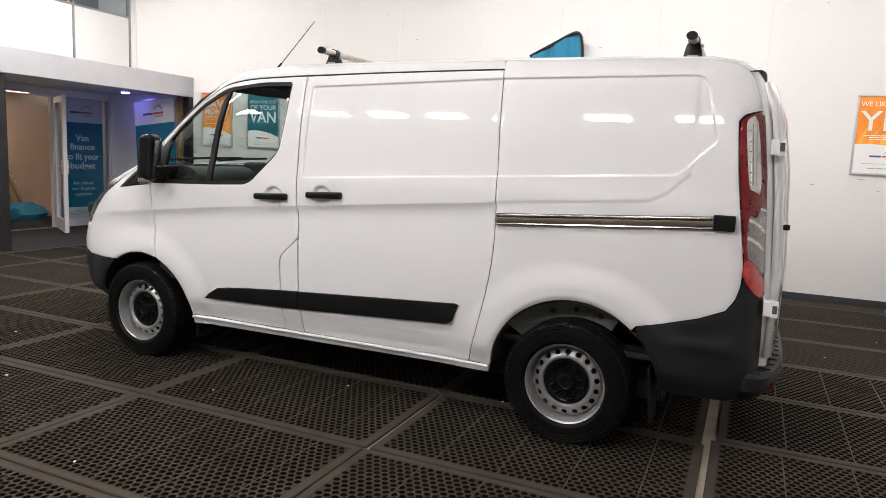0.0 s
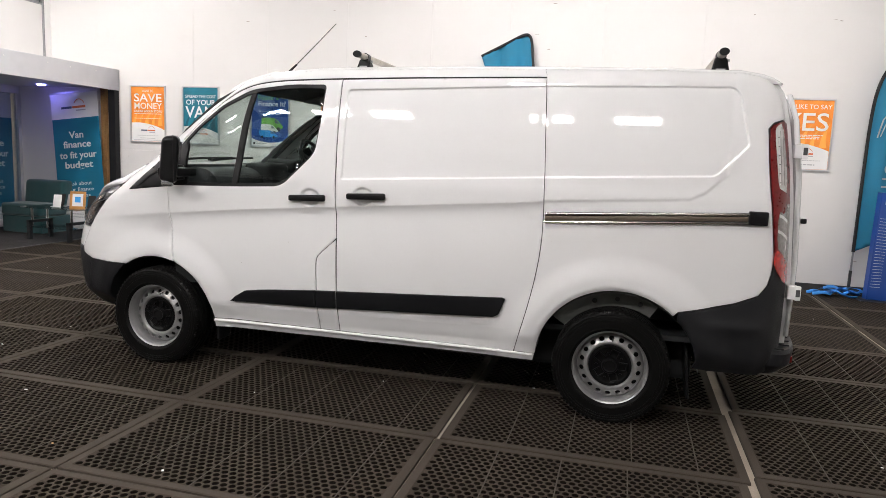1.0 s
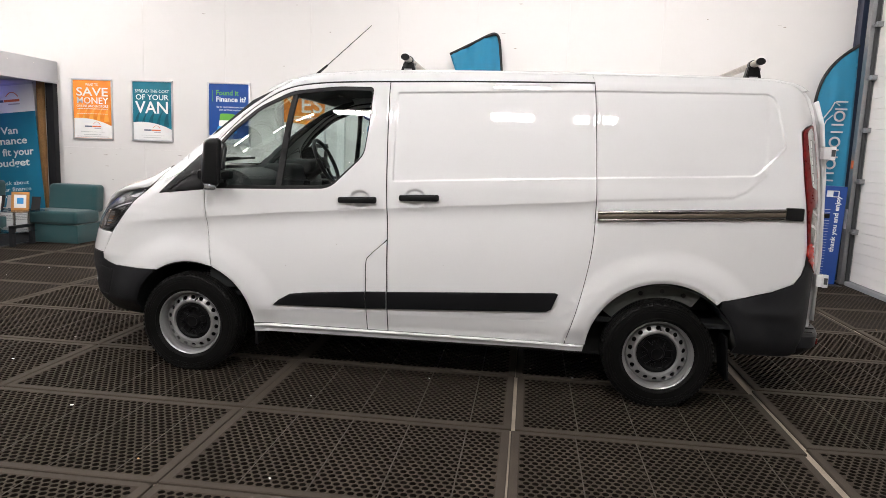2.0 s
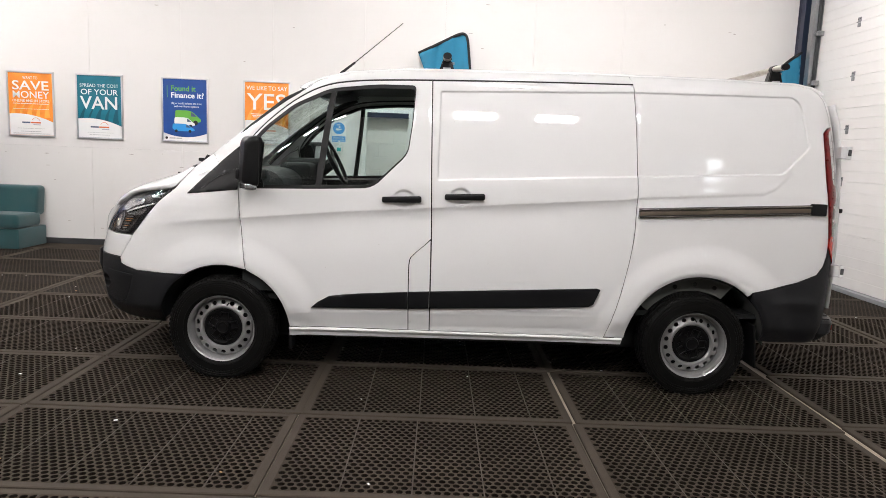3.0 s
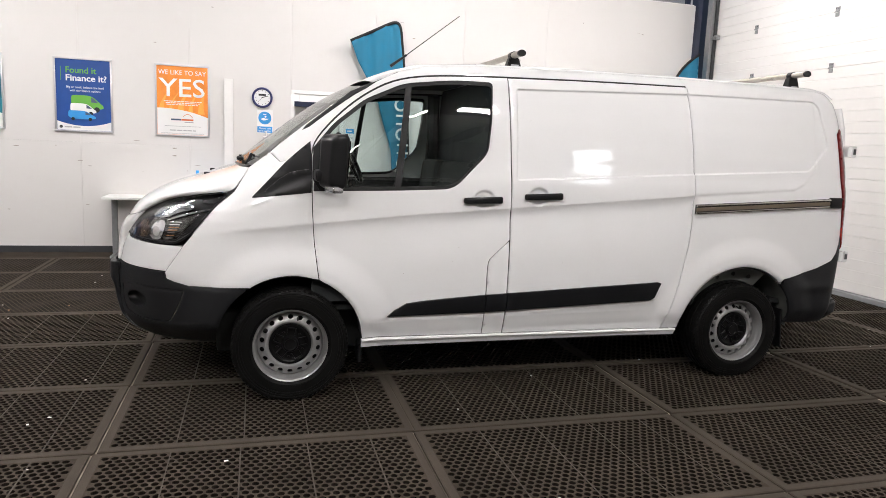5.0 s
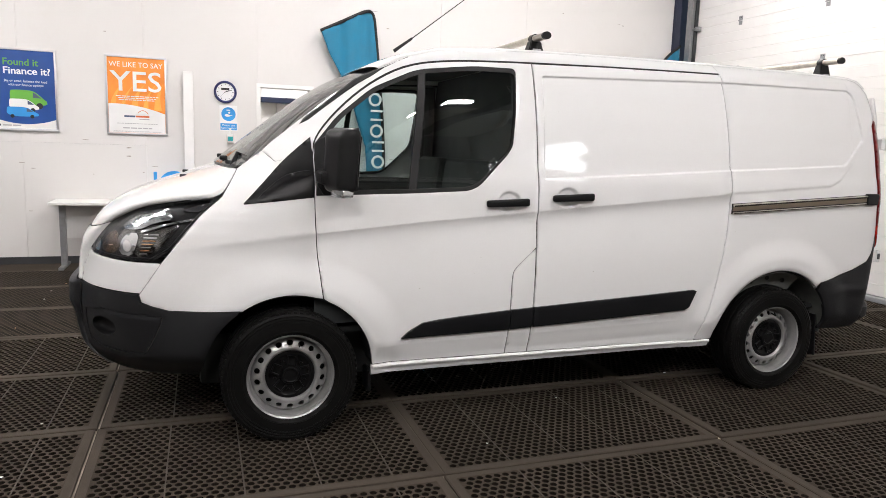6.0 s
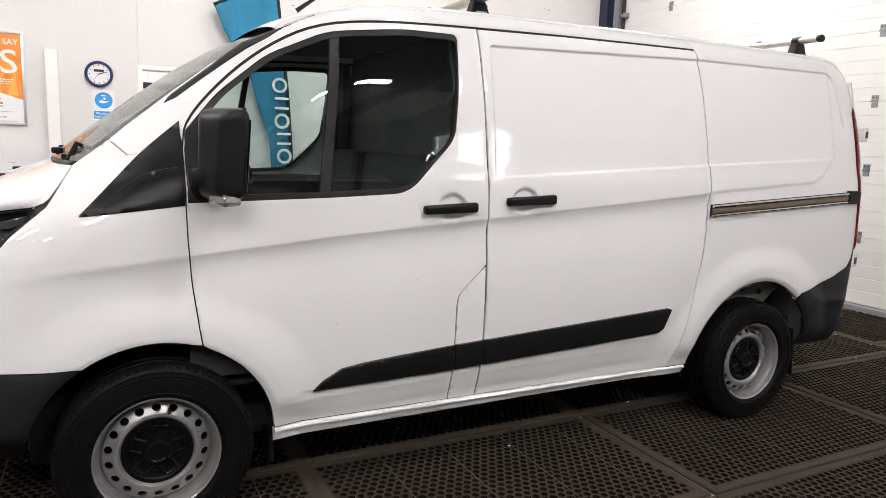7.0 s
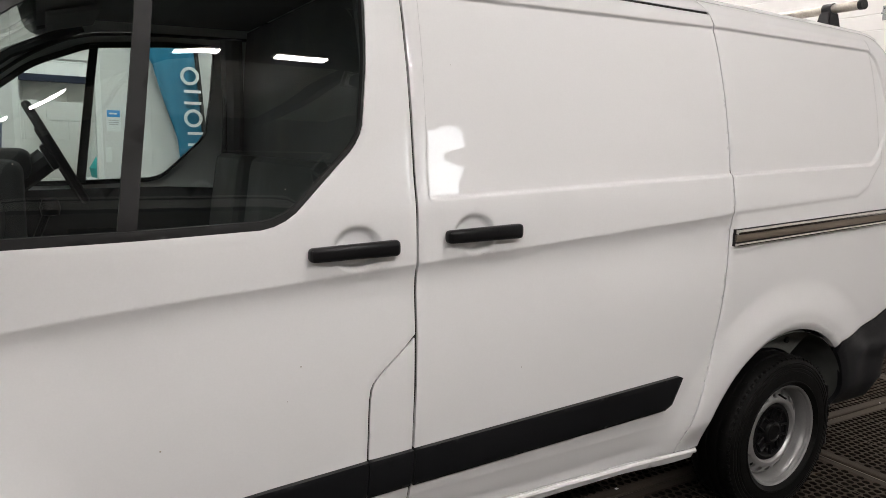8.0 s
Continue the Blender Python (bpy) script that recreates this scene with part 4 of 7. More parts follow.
pf = part("photo_frame", merge(box(-0.11, 0.11, 0, 0.018, 0, 0.035, 0.003, 1), box(-0.11, 0.11, 0, 0.018, 0.215, 0.25, 0.003, 1), box(-0.11, -0.075, 0, 0.018, 0.036, 0.214, 0.003, 1), box(0.075, 0.11, 0, 0.018, 0.036, 0.214, 0.003, 1)), FRAMEWOOD)
pf.matrix_basis = pose(-4.45, 3.22, 0.4732, 0, 0, 0) @ pose(0.84, 0.22, 0, -10, 0, 18)
tagged(pf, "orange wooden picture frame standing on the glass table", "picture frame")
part("frame_sheet", box(-0.075, 0.075, 0.006, 0.012, 0.036, 0.214), PRINTWHITE, pf)
part("frame_print", box(-0.04, 0.04, 0.004, 0.0055, 0.09, 0.17), PRINTSKY, pf)

# ---- along the back wall ----
box_trunk = part("trunking", box(0.455, 0.560, WALL_Y - 0.085, WALL_Y - 0.002, 0.0, 2.185, 0.003), WALLWHITE)
tagged(box_trunk, "white boxed-in pipe on the wall", "boxing", kind="structure")
clk = thing("wall_clock", "round wall clock with a dark blue rim", "clock", at=(0.913, WALL_Y - 0.03, 1.982))
part("rim", lathe([(0.098, 0.026), (0.125, 0.026), (0.128, 0.010), (0.118, -0.004), (0.106, -0.004), (0.100, 0.008)], 40), CLOCKBLUE, clk, "dark blue rim", smooth=True)
part("dial", lathe([(0.0, 0.010), (0.103, 0.010), (0.103, 0.026)], 40), PRINTWHITE, clk, "white dial")
for k in range(12):
    part("hour_mark", box(-0.003, 0.003, 0.008, 0.0096, 0.078, 0.092, m=Matrix.Rotation(k * math.pi / 6, 4, "Y")), BLACKINK, clk)
part("hour_hand", box(-0.004, 0.004, 0.006, 0.0076, -0.01, 0.05, m=Matrix.Rotation(radians(68), 4, "Y")), BLACKINK, clk)
part("minute_hand", box(-0.003, 0.003, 0.0045, 0.006, -0.012, 0.078, m=Matrix.Rotation(radians(72), 4, "Y")), BLACKINK, clk)
part("second_hand", box(-0.001, 0.001, 0.003, 0.004, -0.02, 0.085, m=Matrix.Rotation(radians(222), 4, "Y")), BLACKINK, clk)
part("dial_mark", box(-0.045, 0.045, 0.0085, 0.0096, 0.022, 0.046), BLACKINK, clk)

sg = thing("notice_sign", "white and blue hand hygiene notice on the wall", "sign", at=(0.846, WALL_Y - 0.006, 1.535))
part("sheet", box(0, 0.20, 0, 0.004, 0, 0.295, 0.001, 1), PRINTWHITE, sg)
part("disc", lathe([(0.0, -0.0015), (0.080, -0.0015), (0.080, 0.0)], 32, centre=(0.10, 0, 0.195)), PRINTSKY, sg, "blue mandatory disc")
part("hand_symbol", prism(chaikin([(0.055, 0.172), (0.09, 0.162), (0.14, 0.178), (0.148, 0.19), (0.11, 0.185), (0.085, 0.198), (0.06, 0.19)], 2, True), 0.001, Matrix.Translation((0, -0.003, 0))), PRINTWHITE, sg)
part("drop_symbol", merge(lathe([(0.0, -0.0026), (0.012, -0.0026), (0.012, -0.0016)], 14, centre=(0.108, 0, 0.212)), box(0.078, 0.118, -0.0026, -0.0016, 0.236, 0.246)), PRINTWHITE, sg)
part("caption_panel", box(0.008, 0.192, -0.0014, 0.0, 0.012, 0.088), PRINTSKY, sg)
letters("notice_word", "Please use", PRINTWHITE, sg, 0.034, (0.10, -0.0016, 0.055), width=0.145)
letters("notice_word", "hand sanitiser", PRINTWHITE, sg, 0.034, (0.10, -0.0016, 0.023), width=0.165)
ds = thing("soap_dispenser", "small white sanitiser dispenser on the wall", "dispenser", at=(0.962, WALL_Y - 0.002, 1.40))
part("body", box(-0.04, 0.04, -0.075, 0.0, 0.0, 0.10, 0.012, 3), WALLWHITE, ds, smooth=True)
part("bottle", box(-0.028, 0.028, -0.082, -0.0765, 0.02, 0.07, 0.003, 1), TEALCLOTH, ds)
part("pump", merge(tube([(0, -0.04, 0.10), (0, -0.04, 0.15)], 0.008, 8), box(-0.012, 0.012, -0.085, -0.03, 0.15, 0.165, 0.004, 2)), WALLWHITE, ds, smooth=True)

nt = thing("paper_notice", "small white notice with a blue heading", "notice", at=(1.975, WALL_Y - 0.005, 1.46))
part("sheet", box(0, 0.115, 0, 0.003, 0, 0.19), PRINTWHITE, nt)
part("heading", box(0.004, 0.111, -0.001, 0.0, 0.125, 0.186), PRINTSKY, nt)
bars(nt, 0.02, 0.095, 0.156, 0.014, PRINTWHITE, -0.0014, 1, seed=3)
bars(nt, 0.015, 0.10, 0.095, 0.008, PRINTGREY, -0.0004, 3, seed=4)
lsw = part("light_switch", box(1.955, 2.005, WALL_Y - 0.012, WALL_Y - 0.001, 1.18, 1.32, 0.004), WALLWHITE)
tagged(lsw, "white switch plate on the wall", "switch")

tb = thing("side_table", "white laminate table with grey metal legs against the wall", "table", at=(-0.885, 3.97, 0.0))
part("tabletop", box(0, 1.30, 0, 0.50, 0.695, 0.722, 0.003), TABLEWHITE, tb, "white laminate top")
part("back_panel", box(0.09, 1.20, 0.40, 0.42, 0.30, 0.694), TABLEWHITE, tb)
for x in (0.07, 1.18):
    part("leg", merge(box(x, x + 0.06, 0.20, 0.26, 0.03, 0.694, 0.004), box(x, x + 0.05, 0.02, 0.49, 0.0, 0.03, 0.006)), GALV, tb, "grey metal leg")
bb = part("display_letters", merge(box(0.13, 0.165, 4.22, 4.28, 0.722, 1.05, 0.006), lathe([(0.10, 4.22), (0.17, 4.22), (0.17, 4.28), (0.10, 4.28), (0.10, 4.22)], 28, centre=(0.345, 0, 0.893))), PRINTSKY)
tagged(bb, "large blue cut-out display letters on the table", "display letters")
tq = lathe([(0.0, 0.0), (0.14, 0.01), (0.16, 0.10), (0.11, 0.22), (0.03, 0.27), (0.0, 0.275)], 24, "z")
for v in tq.verts:
    v.co *= 1.0 + 0.28 * noise.noise(v.co * 9.0)
    v.co.z = max(v.co.z, 0)
stool = thing("stool", "plain white stand in the passage", "stand", at=(2.05, 5.6, -0.016))
part("stand_top", box(-0.2, 0.2, -0.2, 0.2, 0.96, 0.99, 0.005), WALLWHITE, stool)
for sx in (-0.17, 0.17):
    for sy in (-0.17, 0.17):
        part("leg", box(sx - 0.015, sx + 0.015, sy - 0.015, sy + 0.015, 0, 0.96), GALV, stool)
tqo = part("cloth_bag", tq, TEALCLOTH, None, smooth=True)
tqo.matrix_basis = pose(2.05, 5.6, 0.975)
tagged(tqo, "crumpled turquoise bag on the stand", "bag")


# ---- flags, totem, webbing ----
def sail_flag(label, outline, at, pole_pts, ripple=0.018):
    """A printed sail flag hung on a bent pole; outline in x and z, its cloth rippled."""
    f = thing("sail_flag", label, "flag", "sail flags", at=at)
    ring = resample(outline, 0.04)
    a = np.array(ring)
    gx, gz = np.meshgrid(np.arange(a[:, 0].min(), a[:, 0].max(), 0.035), np.arange(a[:, 1].min(), a[:, 1].max(), 0.06))
    g = np.stack([gx.ravel(), gz.ravel()], -1)
    g = g[inside_poly(g, ring)]
    g = g[edge_distance(g, ring) > 0.015]
    v2, _, f2, *_ = geometry.delaunay_2d_cdt([Vector(p) for p in ring] + [Vector(p) for p in g], [(i, (i + 1) % len(ring)) for i in range(len(ring))], [], 0, 1e-5)
    c = np.array([tuple((v2[t[0]] + v2[t[1]] + v2[t[2]]) / 3) for t in f2])
    ok = inside_poly(c, ring)
    V = []
    for v in v2:
        q = ripple * (math.sin(v[0] * 21 + 1.6 * math.sin(v[1] * 1.7)) + 0.5 * math.sin(v[0] * 43 + v[1] * 2))
        V.append((v[0], q, v[1]))
    cloth = mesh("cloth", V, [t for t, o in zip(f2, ok) if o], FLAGBLUE, f, "blue printed cloth", smooth=True)
    so = cloth.modifiers.new("thickness", "SOLIDIFY")
    so.thickness = 0.002
    part("pole_sleeve", tube(pole_pts, 0.019, 8), SEAL, f, "black pole sleeve", smooth=True)
    return f


sleeve = chaikin([(2.00, 2.752), (2.30, 2.90), (2.52, 3.015), (2.60, 3.030), (2.645, 2.97), (2.665, 2.80), (2.70, 2.50), (2.76, 1.9), (2.80, 1.3), (2.82, 0.55)], 2)
cloth_out = sleeve + [(2.62, 0.62), (2.55, 1.40), (2.35, 2.06), (2.22, 2.30), (2.10, 2.50), (2.02, 2.70)]
fl = sail_flag("tall blue sail flag with a black sleeve by the wall", cloth_out, (0, 4.36, 0), [(x, 0.0, z) for x, z in sleeve])
part("pole", tube([(2.82, 0.0, 0.57), (2.83, 0.0, 0.0)], 0.012, 8), GALV, fl)
part("ground_plate", box(2.68, 2.98, -0.12, 0.10, -0.002, 0.008, 0.003), DARKPOST, fl)
for i, z in enumerate((1.98, 1.79, 1.60, 1.41, 1.22, 1.03)):
    if i % 2 == 0:
        part("flag_mark", lathe([(0.055, -0.042), (0.082, -0.042), (0.082, -0.036), (0.055, -0.036), (0.055, -0.042)], 24, centre=(2.665 + 0.012 * i, 0, z)), PRINTWHITE, fl)
    else:
        part("flag_mark", merge(box(2.60 + 0.012 * i, 2.75 + 0.012 * i, -0.042, -0.036, z - 0.065, z - 0.040), box(2.60 + 0.012 * i, 2.75 + 0.012 * i, -0.042, -0.036, z + 0.040, z + 0.065)), PRINTWHITE, fl)

sleeve = chaikin([(6.585, 0.52), (6.59, 1.45), (6.60, 2.1), (6.64, 2.45), (6.74, 2.67), (6.90, 2.84), (7.06, 2.95)], 2)
cloth_out = sleeve + [(7.075, 2.5), (7.075, 0.85), (6.95, 0.72), (6.64, 0.55)]
fl = sail_flag("tall blue sail flag with a black sleeve in the corner", cloth_out, (0, 4.27, 0), [(x, 0.0, z) for x, z in sleeve], 0.010)
part("pole", tube([(6.585, 0.0, 0.53), (6.58, 0.0, 0.0)], [0.010, 0.016], 8), GALV, fl)
part("ground_spike", tube([(6.582, 0.0, 0.30), (6.58, 0.0, 0.0)], 0.018, 8), SKIRT, fl)
for k, (z, w) in enumerate(((1.34, 0.16), (1.50, 0.14), (1.63, 0.10), (1.77, 0.14), (1.94, 0.16), (2.09, 0.12), (2.22, 0.14))):
    x = 6.80 + 0.012 * k
    if k in (1, 3, 5):
        bm = lathe([(0.045, -0.030), (0.068, -0.030), (0.068, -0.025), (0.045, -0.025), (0.045, -0.030)], 24, centre=(x + 0.05, 0, z))
    else:
        bm = merge(box(x - 0.02, x + 0.12, -0.030, -0.025, z - 0.055, z - 0.035), box(x - 0.02, x + 0.12, -0.030, -0.025, z + 0.035, z + 0.055))
    part("flag_mark", bm, PRINTGREY, fl)
part("flag_swoosh", merge(tube([(6.68, -0.028, 1.85), (6.72, -0.028, 2.05), (6.80, -0.028, 2.17), (6.84, -0.028, 2.26), (6.90, -0.028, 2.22)], 0.008, 6), tube([(6.71, -0.028, 1.86), (6.76, -0.028, 2.03), (6.83, -0.028, 2.10)], 0.006, 6)), PRINTGREY, fl)

tt = thing("totem_sign", "dark blue printed totem standing on a base plate", "sign")
tt.matrix_basis = pose(6.70, 4.02, 0.0, 0, 1.5, 6)
part("panel", box(0, 0.30, 0, 0.11, 0.012, 1.235, 0.006), TOTEM, tt, "dark blue panel")
part("base_plate", box(-0.10, 0.34, -0.12, 0.20, -0.002, 0.010, 0.003), DARKPOST, tt)
vert = Matrix.Translation((0.225, -0.0015, 0.42)) @ Matrix.Rotation(radians(-90), 4, "Y")
letters("totem_words", "thank you and enjoy", PRINTWHITE, tt, 0.085, (0, 0, 0), "LEFT", m=vert, width=None, bold=0.002)
part("totem_badge", box(0.05, 0.20, -0.002, 0, 1.10, 1.18, 0.01, 2), PRINTWHITE, tt)
part("totem_badge_mark", box(0.13, 0.19, -0.0035, -0.002, 1.11, 1.17, 0.004, 1), TOTEM, tt)
for i in range(24):
    part("totem_line", box(0.02, 0.125, -0.0015, 0, 0.16 + i * 0.034, 0.163 + i * 0.034), PRINTWHITE, tt)

rng = random.Random(4)
heap = thing("webbing_strap", "crumpled bright blue webbing strap on the mats", "strap", at=(6.12, 4.14, 0.0))
for i in range(6):
    V, F = [], []
    n = 18
    x0, amp, ph = 0.04 * i, rng.uniform(0.03, 0.07), rng.uniform(0, 6)
    for k in range(n):
        t = k / (n - 1)
        x = x0 + t * (0.50 + 0.04 * rng.random())
        y = 0.10 * math.sin(ph + t * 5) + 0.02 * i
        z = 0.012 + 0.010 * i + amp * abs(math.sin(ph + t * 7)) * math.sin(math.pi * t)
        tw = 0.6 * math.sin(ph * 2 + t * 4)
        V += [(x, y - 0.025 * math.cos(tw), max(0.003, z - 0.025 * math.sin(tw))), (x, y + 0.025 * math.cos(tw), max(0.003, z + 0.025 * math.sin(tw)))]
    F = [(2 * k, 2 * k + 1, 2 * k + 3, 2 * k + 2) for k in range(n - 1)]
    o = mesh("strap_fold", V, F, STRAPBLUE, heap, smooth=True)
    so = o.modifiers.new("thickness", "SOLIDIFY")
    so.thickness = 0.003


# ---- the van ----
YC = 0.07          # the van's middle line
WB_F, WB_R, HUB_Z = 1.018, 3.957, 0.308

NOSE_Z = (0.20, 0.30, 0.40, 0.50, 0.60, 0.72, 0.85, 0.93, 1.00, 1.06, 1.10, 1.15, 1.20, 1.29, 1.43, 1.67, 1.81, 2.0)
NOSE_X = (0.10, 0.055, 0.022, 0.008, 0.00, 0.01, 0.045, 0.075, 0.12, 0.18, 0.235, 0.32, 0.41, 0.57, 0.74, 1.00, 1.16, 1.40)
TAIL_Z = (0.2, 0.45, 0.9, 1.4, 1.75, 1.85, 1.92, 2.0)
TAIL_X = (4.84, 4.875, 4.875, 4.845, 4.80, 4.775, 4.73, 4.66)
SIDE_Z = (0.20, 0.27, 0.30, 0.34, 0.42, 0.52, 0.65, 0.80, 0.95, 1.10, 1.20, 1.27, 1.31, 1.36, 1.45, 1.60, 1.75, 1.83, 1.88, 1.92, 1.95, 1.965)
SIDE_S = (0.86, 0.882, 0.897, 0.905, 0.922, 0.936, 0.948, 0.956, 0.960, 0.962, 0.963, 0.961, 0.950, 0.943, 0.934, 0.910, 0.876, 0.853, 0.832, 0.806, 0.772, 0.74)
_z = np.arange(0.2, 1.966, 0.005)
_s = np.interp(_z, SIDE_Z, SIDE_S)
_pad = np.pad(_s, 40, mode="reflect", reflect_type="odd")
_kern = np.exp(-0.5 * (np.arange(-40, 41) * 0.005 / 0.028) ** 2)
SMOOTH_S = np.convolve(_pad, _kern / _kern.sum(), "same")[40:-40]
CREASE_X = (0.0, 0.55, 0.77, 1.146, 1.686, 2.286, 3.519, 4.3, 4.9)
CREASE_Z = (0.88, 0.935, 0.962, 1.004, 1.059, 1.108, 1.208, 1.262, 1.30)
RECESS = chaikin(tight([(2.315, 1.805), (3.50, 1.846), (4.49, 1.855), (4.555, 1.555), (4.40, 1.390), (3.55, 1.345), (2.315, 1.275)], [0.03, 0.05, 0.13, 0.035, 0.06, 0.05, 0.03]), 3, True)
SWAGE = [(3.0, 1.16), (3.55, 1.212), (4.28, 1.262), (4.36, 1.30), (4.46, 1.40), (4.46, 1.9), (3.0, 1.9)]


FOLD_Z = 0.425


def half_width(x, z):
    """Half the van's width at each x and z of its side, with creases, arches and recesses."""
    x, z = np.asarray(x, float), np.asarray(z, float)
    s = np.interp(z, _z, SMOOTH_S)
    p = np.stack([x, z], -1)
    # crease below the handles: a tuck that fades downwards
    zc = lerp(x, CREASE_X, CREASE_Z)
    d = zc - z
    tuck = np.where(d > 0, (d / 0.075) * np.exp(1 - d / 0.075), 0.0)
    fade = smooth01((x - 0.45) / 0.5) * (1 - smooth01((x - 3.50) / 0.06))
    s = s - 0.0145 * tuck * fade
    # swage that turns up behind the sliding rail
    ds = np.where(inside_poly(p, SWAGE), 1, -1) * edge_distance(p, SWAGE)
    s = s + 0.005 * smooth01((ds + 0.006) / 0.014) * smooth01((x - 3.45) / 0.1)
    # recessed upper panels
    dr = np.where(inside_poly(p, RECESS), 1, -1) * edge_distance(p, RECESS)
    s = s - 0.010 * smooth01((dr + 0.0035) / 0.007)
    # arch flares
    for cx, r0, r1, h in ((WB_F, 0.465, 0.62, 0.021), (WB_R, 0.50, 0.645, 0.023)):
        r = np.hypot(x - cx, (z - HUB_Z) * (1.0 if cx > 2 else 1.04))
        up = smooth01((z - 0.34) / 0.12)
        s = s + h * up * (1 - smooth01((r - r0) / (r1 - r0))) - 0.012 * (1 - smooth01((r - r0 + 0.07) / 0.035)) * up
    # hollow under the side trim
    s = s - 0.007 * np.exp(-((z - 0.43 - 0.02 * (x - 1.5)) / 0.05) ** 2) * smooth01((x - 1.45) / 0.15) * (1 - smooth01((x - 3.2) / 0.2))
    # fold low on the doors, below which the skin leans in
    zl = FOLD_Z + 0.022 * (x - 1.5)
    s = s - 0.24 * np.clip(zl - z, 0.0, 0.085) * smooth01((x - 1.42) / 0.12) * (1 - smooth01((x - 3.15) / 0.28))
    # bumper bottoms that tuck under
    s = s - 0.13 * smooth01((0.44 - z) / 0.20) * ((1 - smooth01((x - 0.70) / 0.10)) + 0.30 * smooth01((x - 4.32) / 0.10))
    # rounded front and rear in plan
    u = np.clip((x - lerp(z, NOSE_Z, NOSE_X)) / 0.80, 0.0, 1.0)
    s = s * np.maximum(1 - (1 - u) ** 2.4, 0.0) ** (1 / 2.4)
    w = np.clip((lerp(z, TAIL_Z, TAIL_X) - x) / 0.25, 0.0, 1.0)
    s = s * np.maximum(1 - (1 - w) ** 3.2, 0.0) ** (1 / 3.2)
    # soft ridge along the rear bumper's corner
    s = s + 0.010 * np.exp(-((z - 0.60) / 0.035) ** 2) * smooth01((x - 4.36) / 0.12) * (1 - smooth01((x - 4.66) / 0.10)) * (z < 0.70)
    # cups behind the door handles
    for hx, hz in ((2.115, 1.155), (2.455, 1.178)):
        r = np.hypot((x - hx) / 0.068, (z - hz) / 0.058)
        s = s - 0.016 * (1 - smooth01((r - 0.72) / 0.3))
    return s


def offsets(line, closed, amounts, spacing):
    """Points along both sides of a feature line, to carry its relief."""
    q = resample(line, spacing) if closed else [p for a, c in zip(line, line[1:]) for p in resample([a, c], spacing)[: max(1, int(math.ceil(math.dist(a, c) / spacing)))]]
    q = np.array(q)
    d = np.roll(q, -1, 0) - np.roll(q, 1, 0)
    if not closed:
        d[0], d[-1] = q[1] - q[0], q[-1] - q[-2]
    nrm = np.stack([-d[:, 1], d[:, 0]], -1) / np.maximum(np.hypot(*d.T), 1e-9)[:, None]
    return np.concatenate([q + nrm * k for k in amounts])


FEATURES = np.concatenate([
    offsets(RECESS, True, (-0.009, -0.0035, 0.0, 0.0035, 0.009), 0.012),
    offsets(SWAGE[:5], False, (-0.010, -0.004, 0.002, 0.008), 0.014),
    offsets([(x, float(np.interp(x, CREASE_X, CREASE_Z))) for x in np.arange(0.5, 3.52, 0.1)], False, (0.004, 0.0, -0.004, -0.012), 0.016),
    offsets([(x, FOLD_Z + 0.022 * (x - 1.5)) for x in np.arange(1.42, 3.42, 0.1)], False, (0.004, 0.0, -0.004), 0.016),
    *[np.array([(hx + 0.068 * k * math.cos(t), hz + 0.058 * k * math.sin(t)) for k in (0.66, 0.76, 0.86, 0.96, 1.06) for t in np.linspace(0, 2 * math.pi, 40)[:-1]]) for hx, hz in ((2.115, 1.155), (2.455, 1.178))],
])


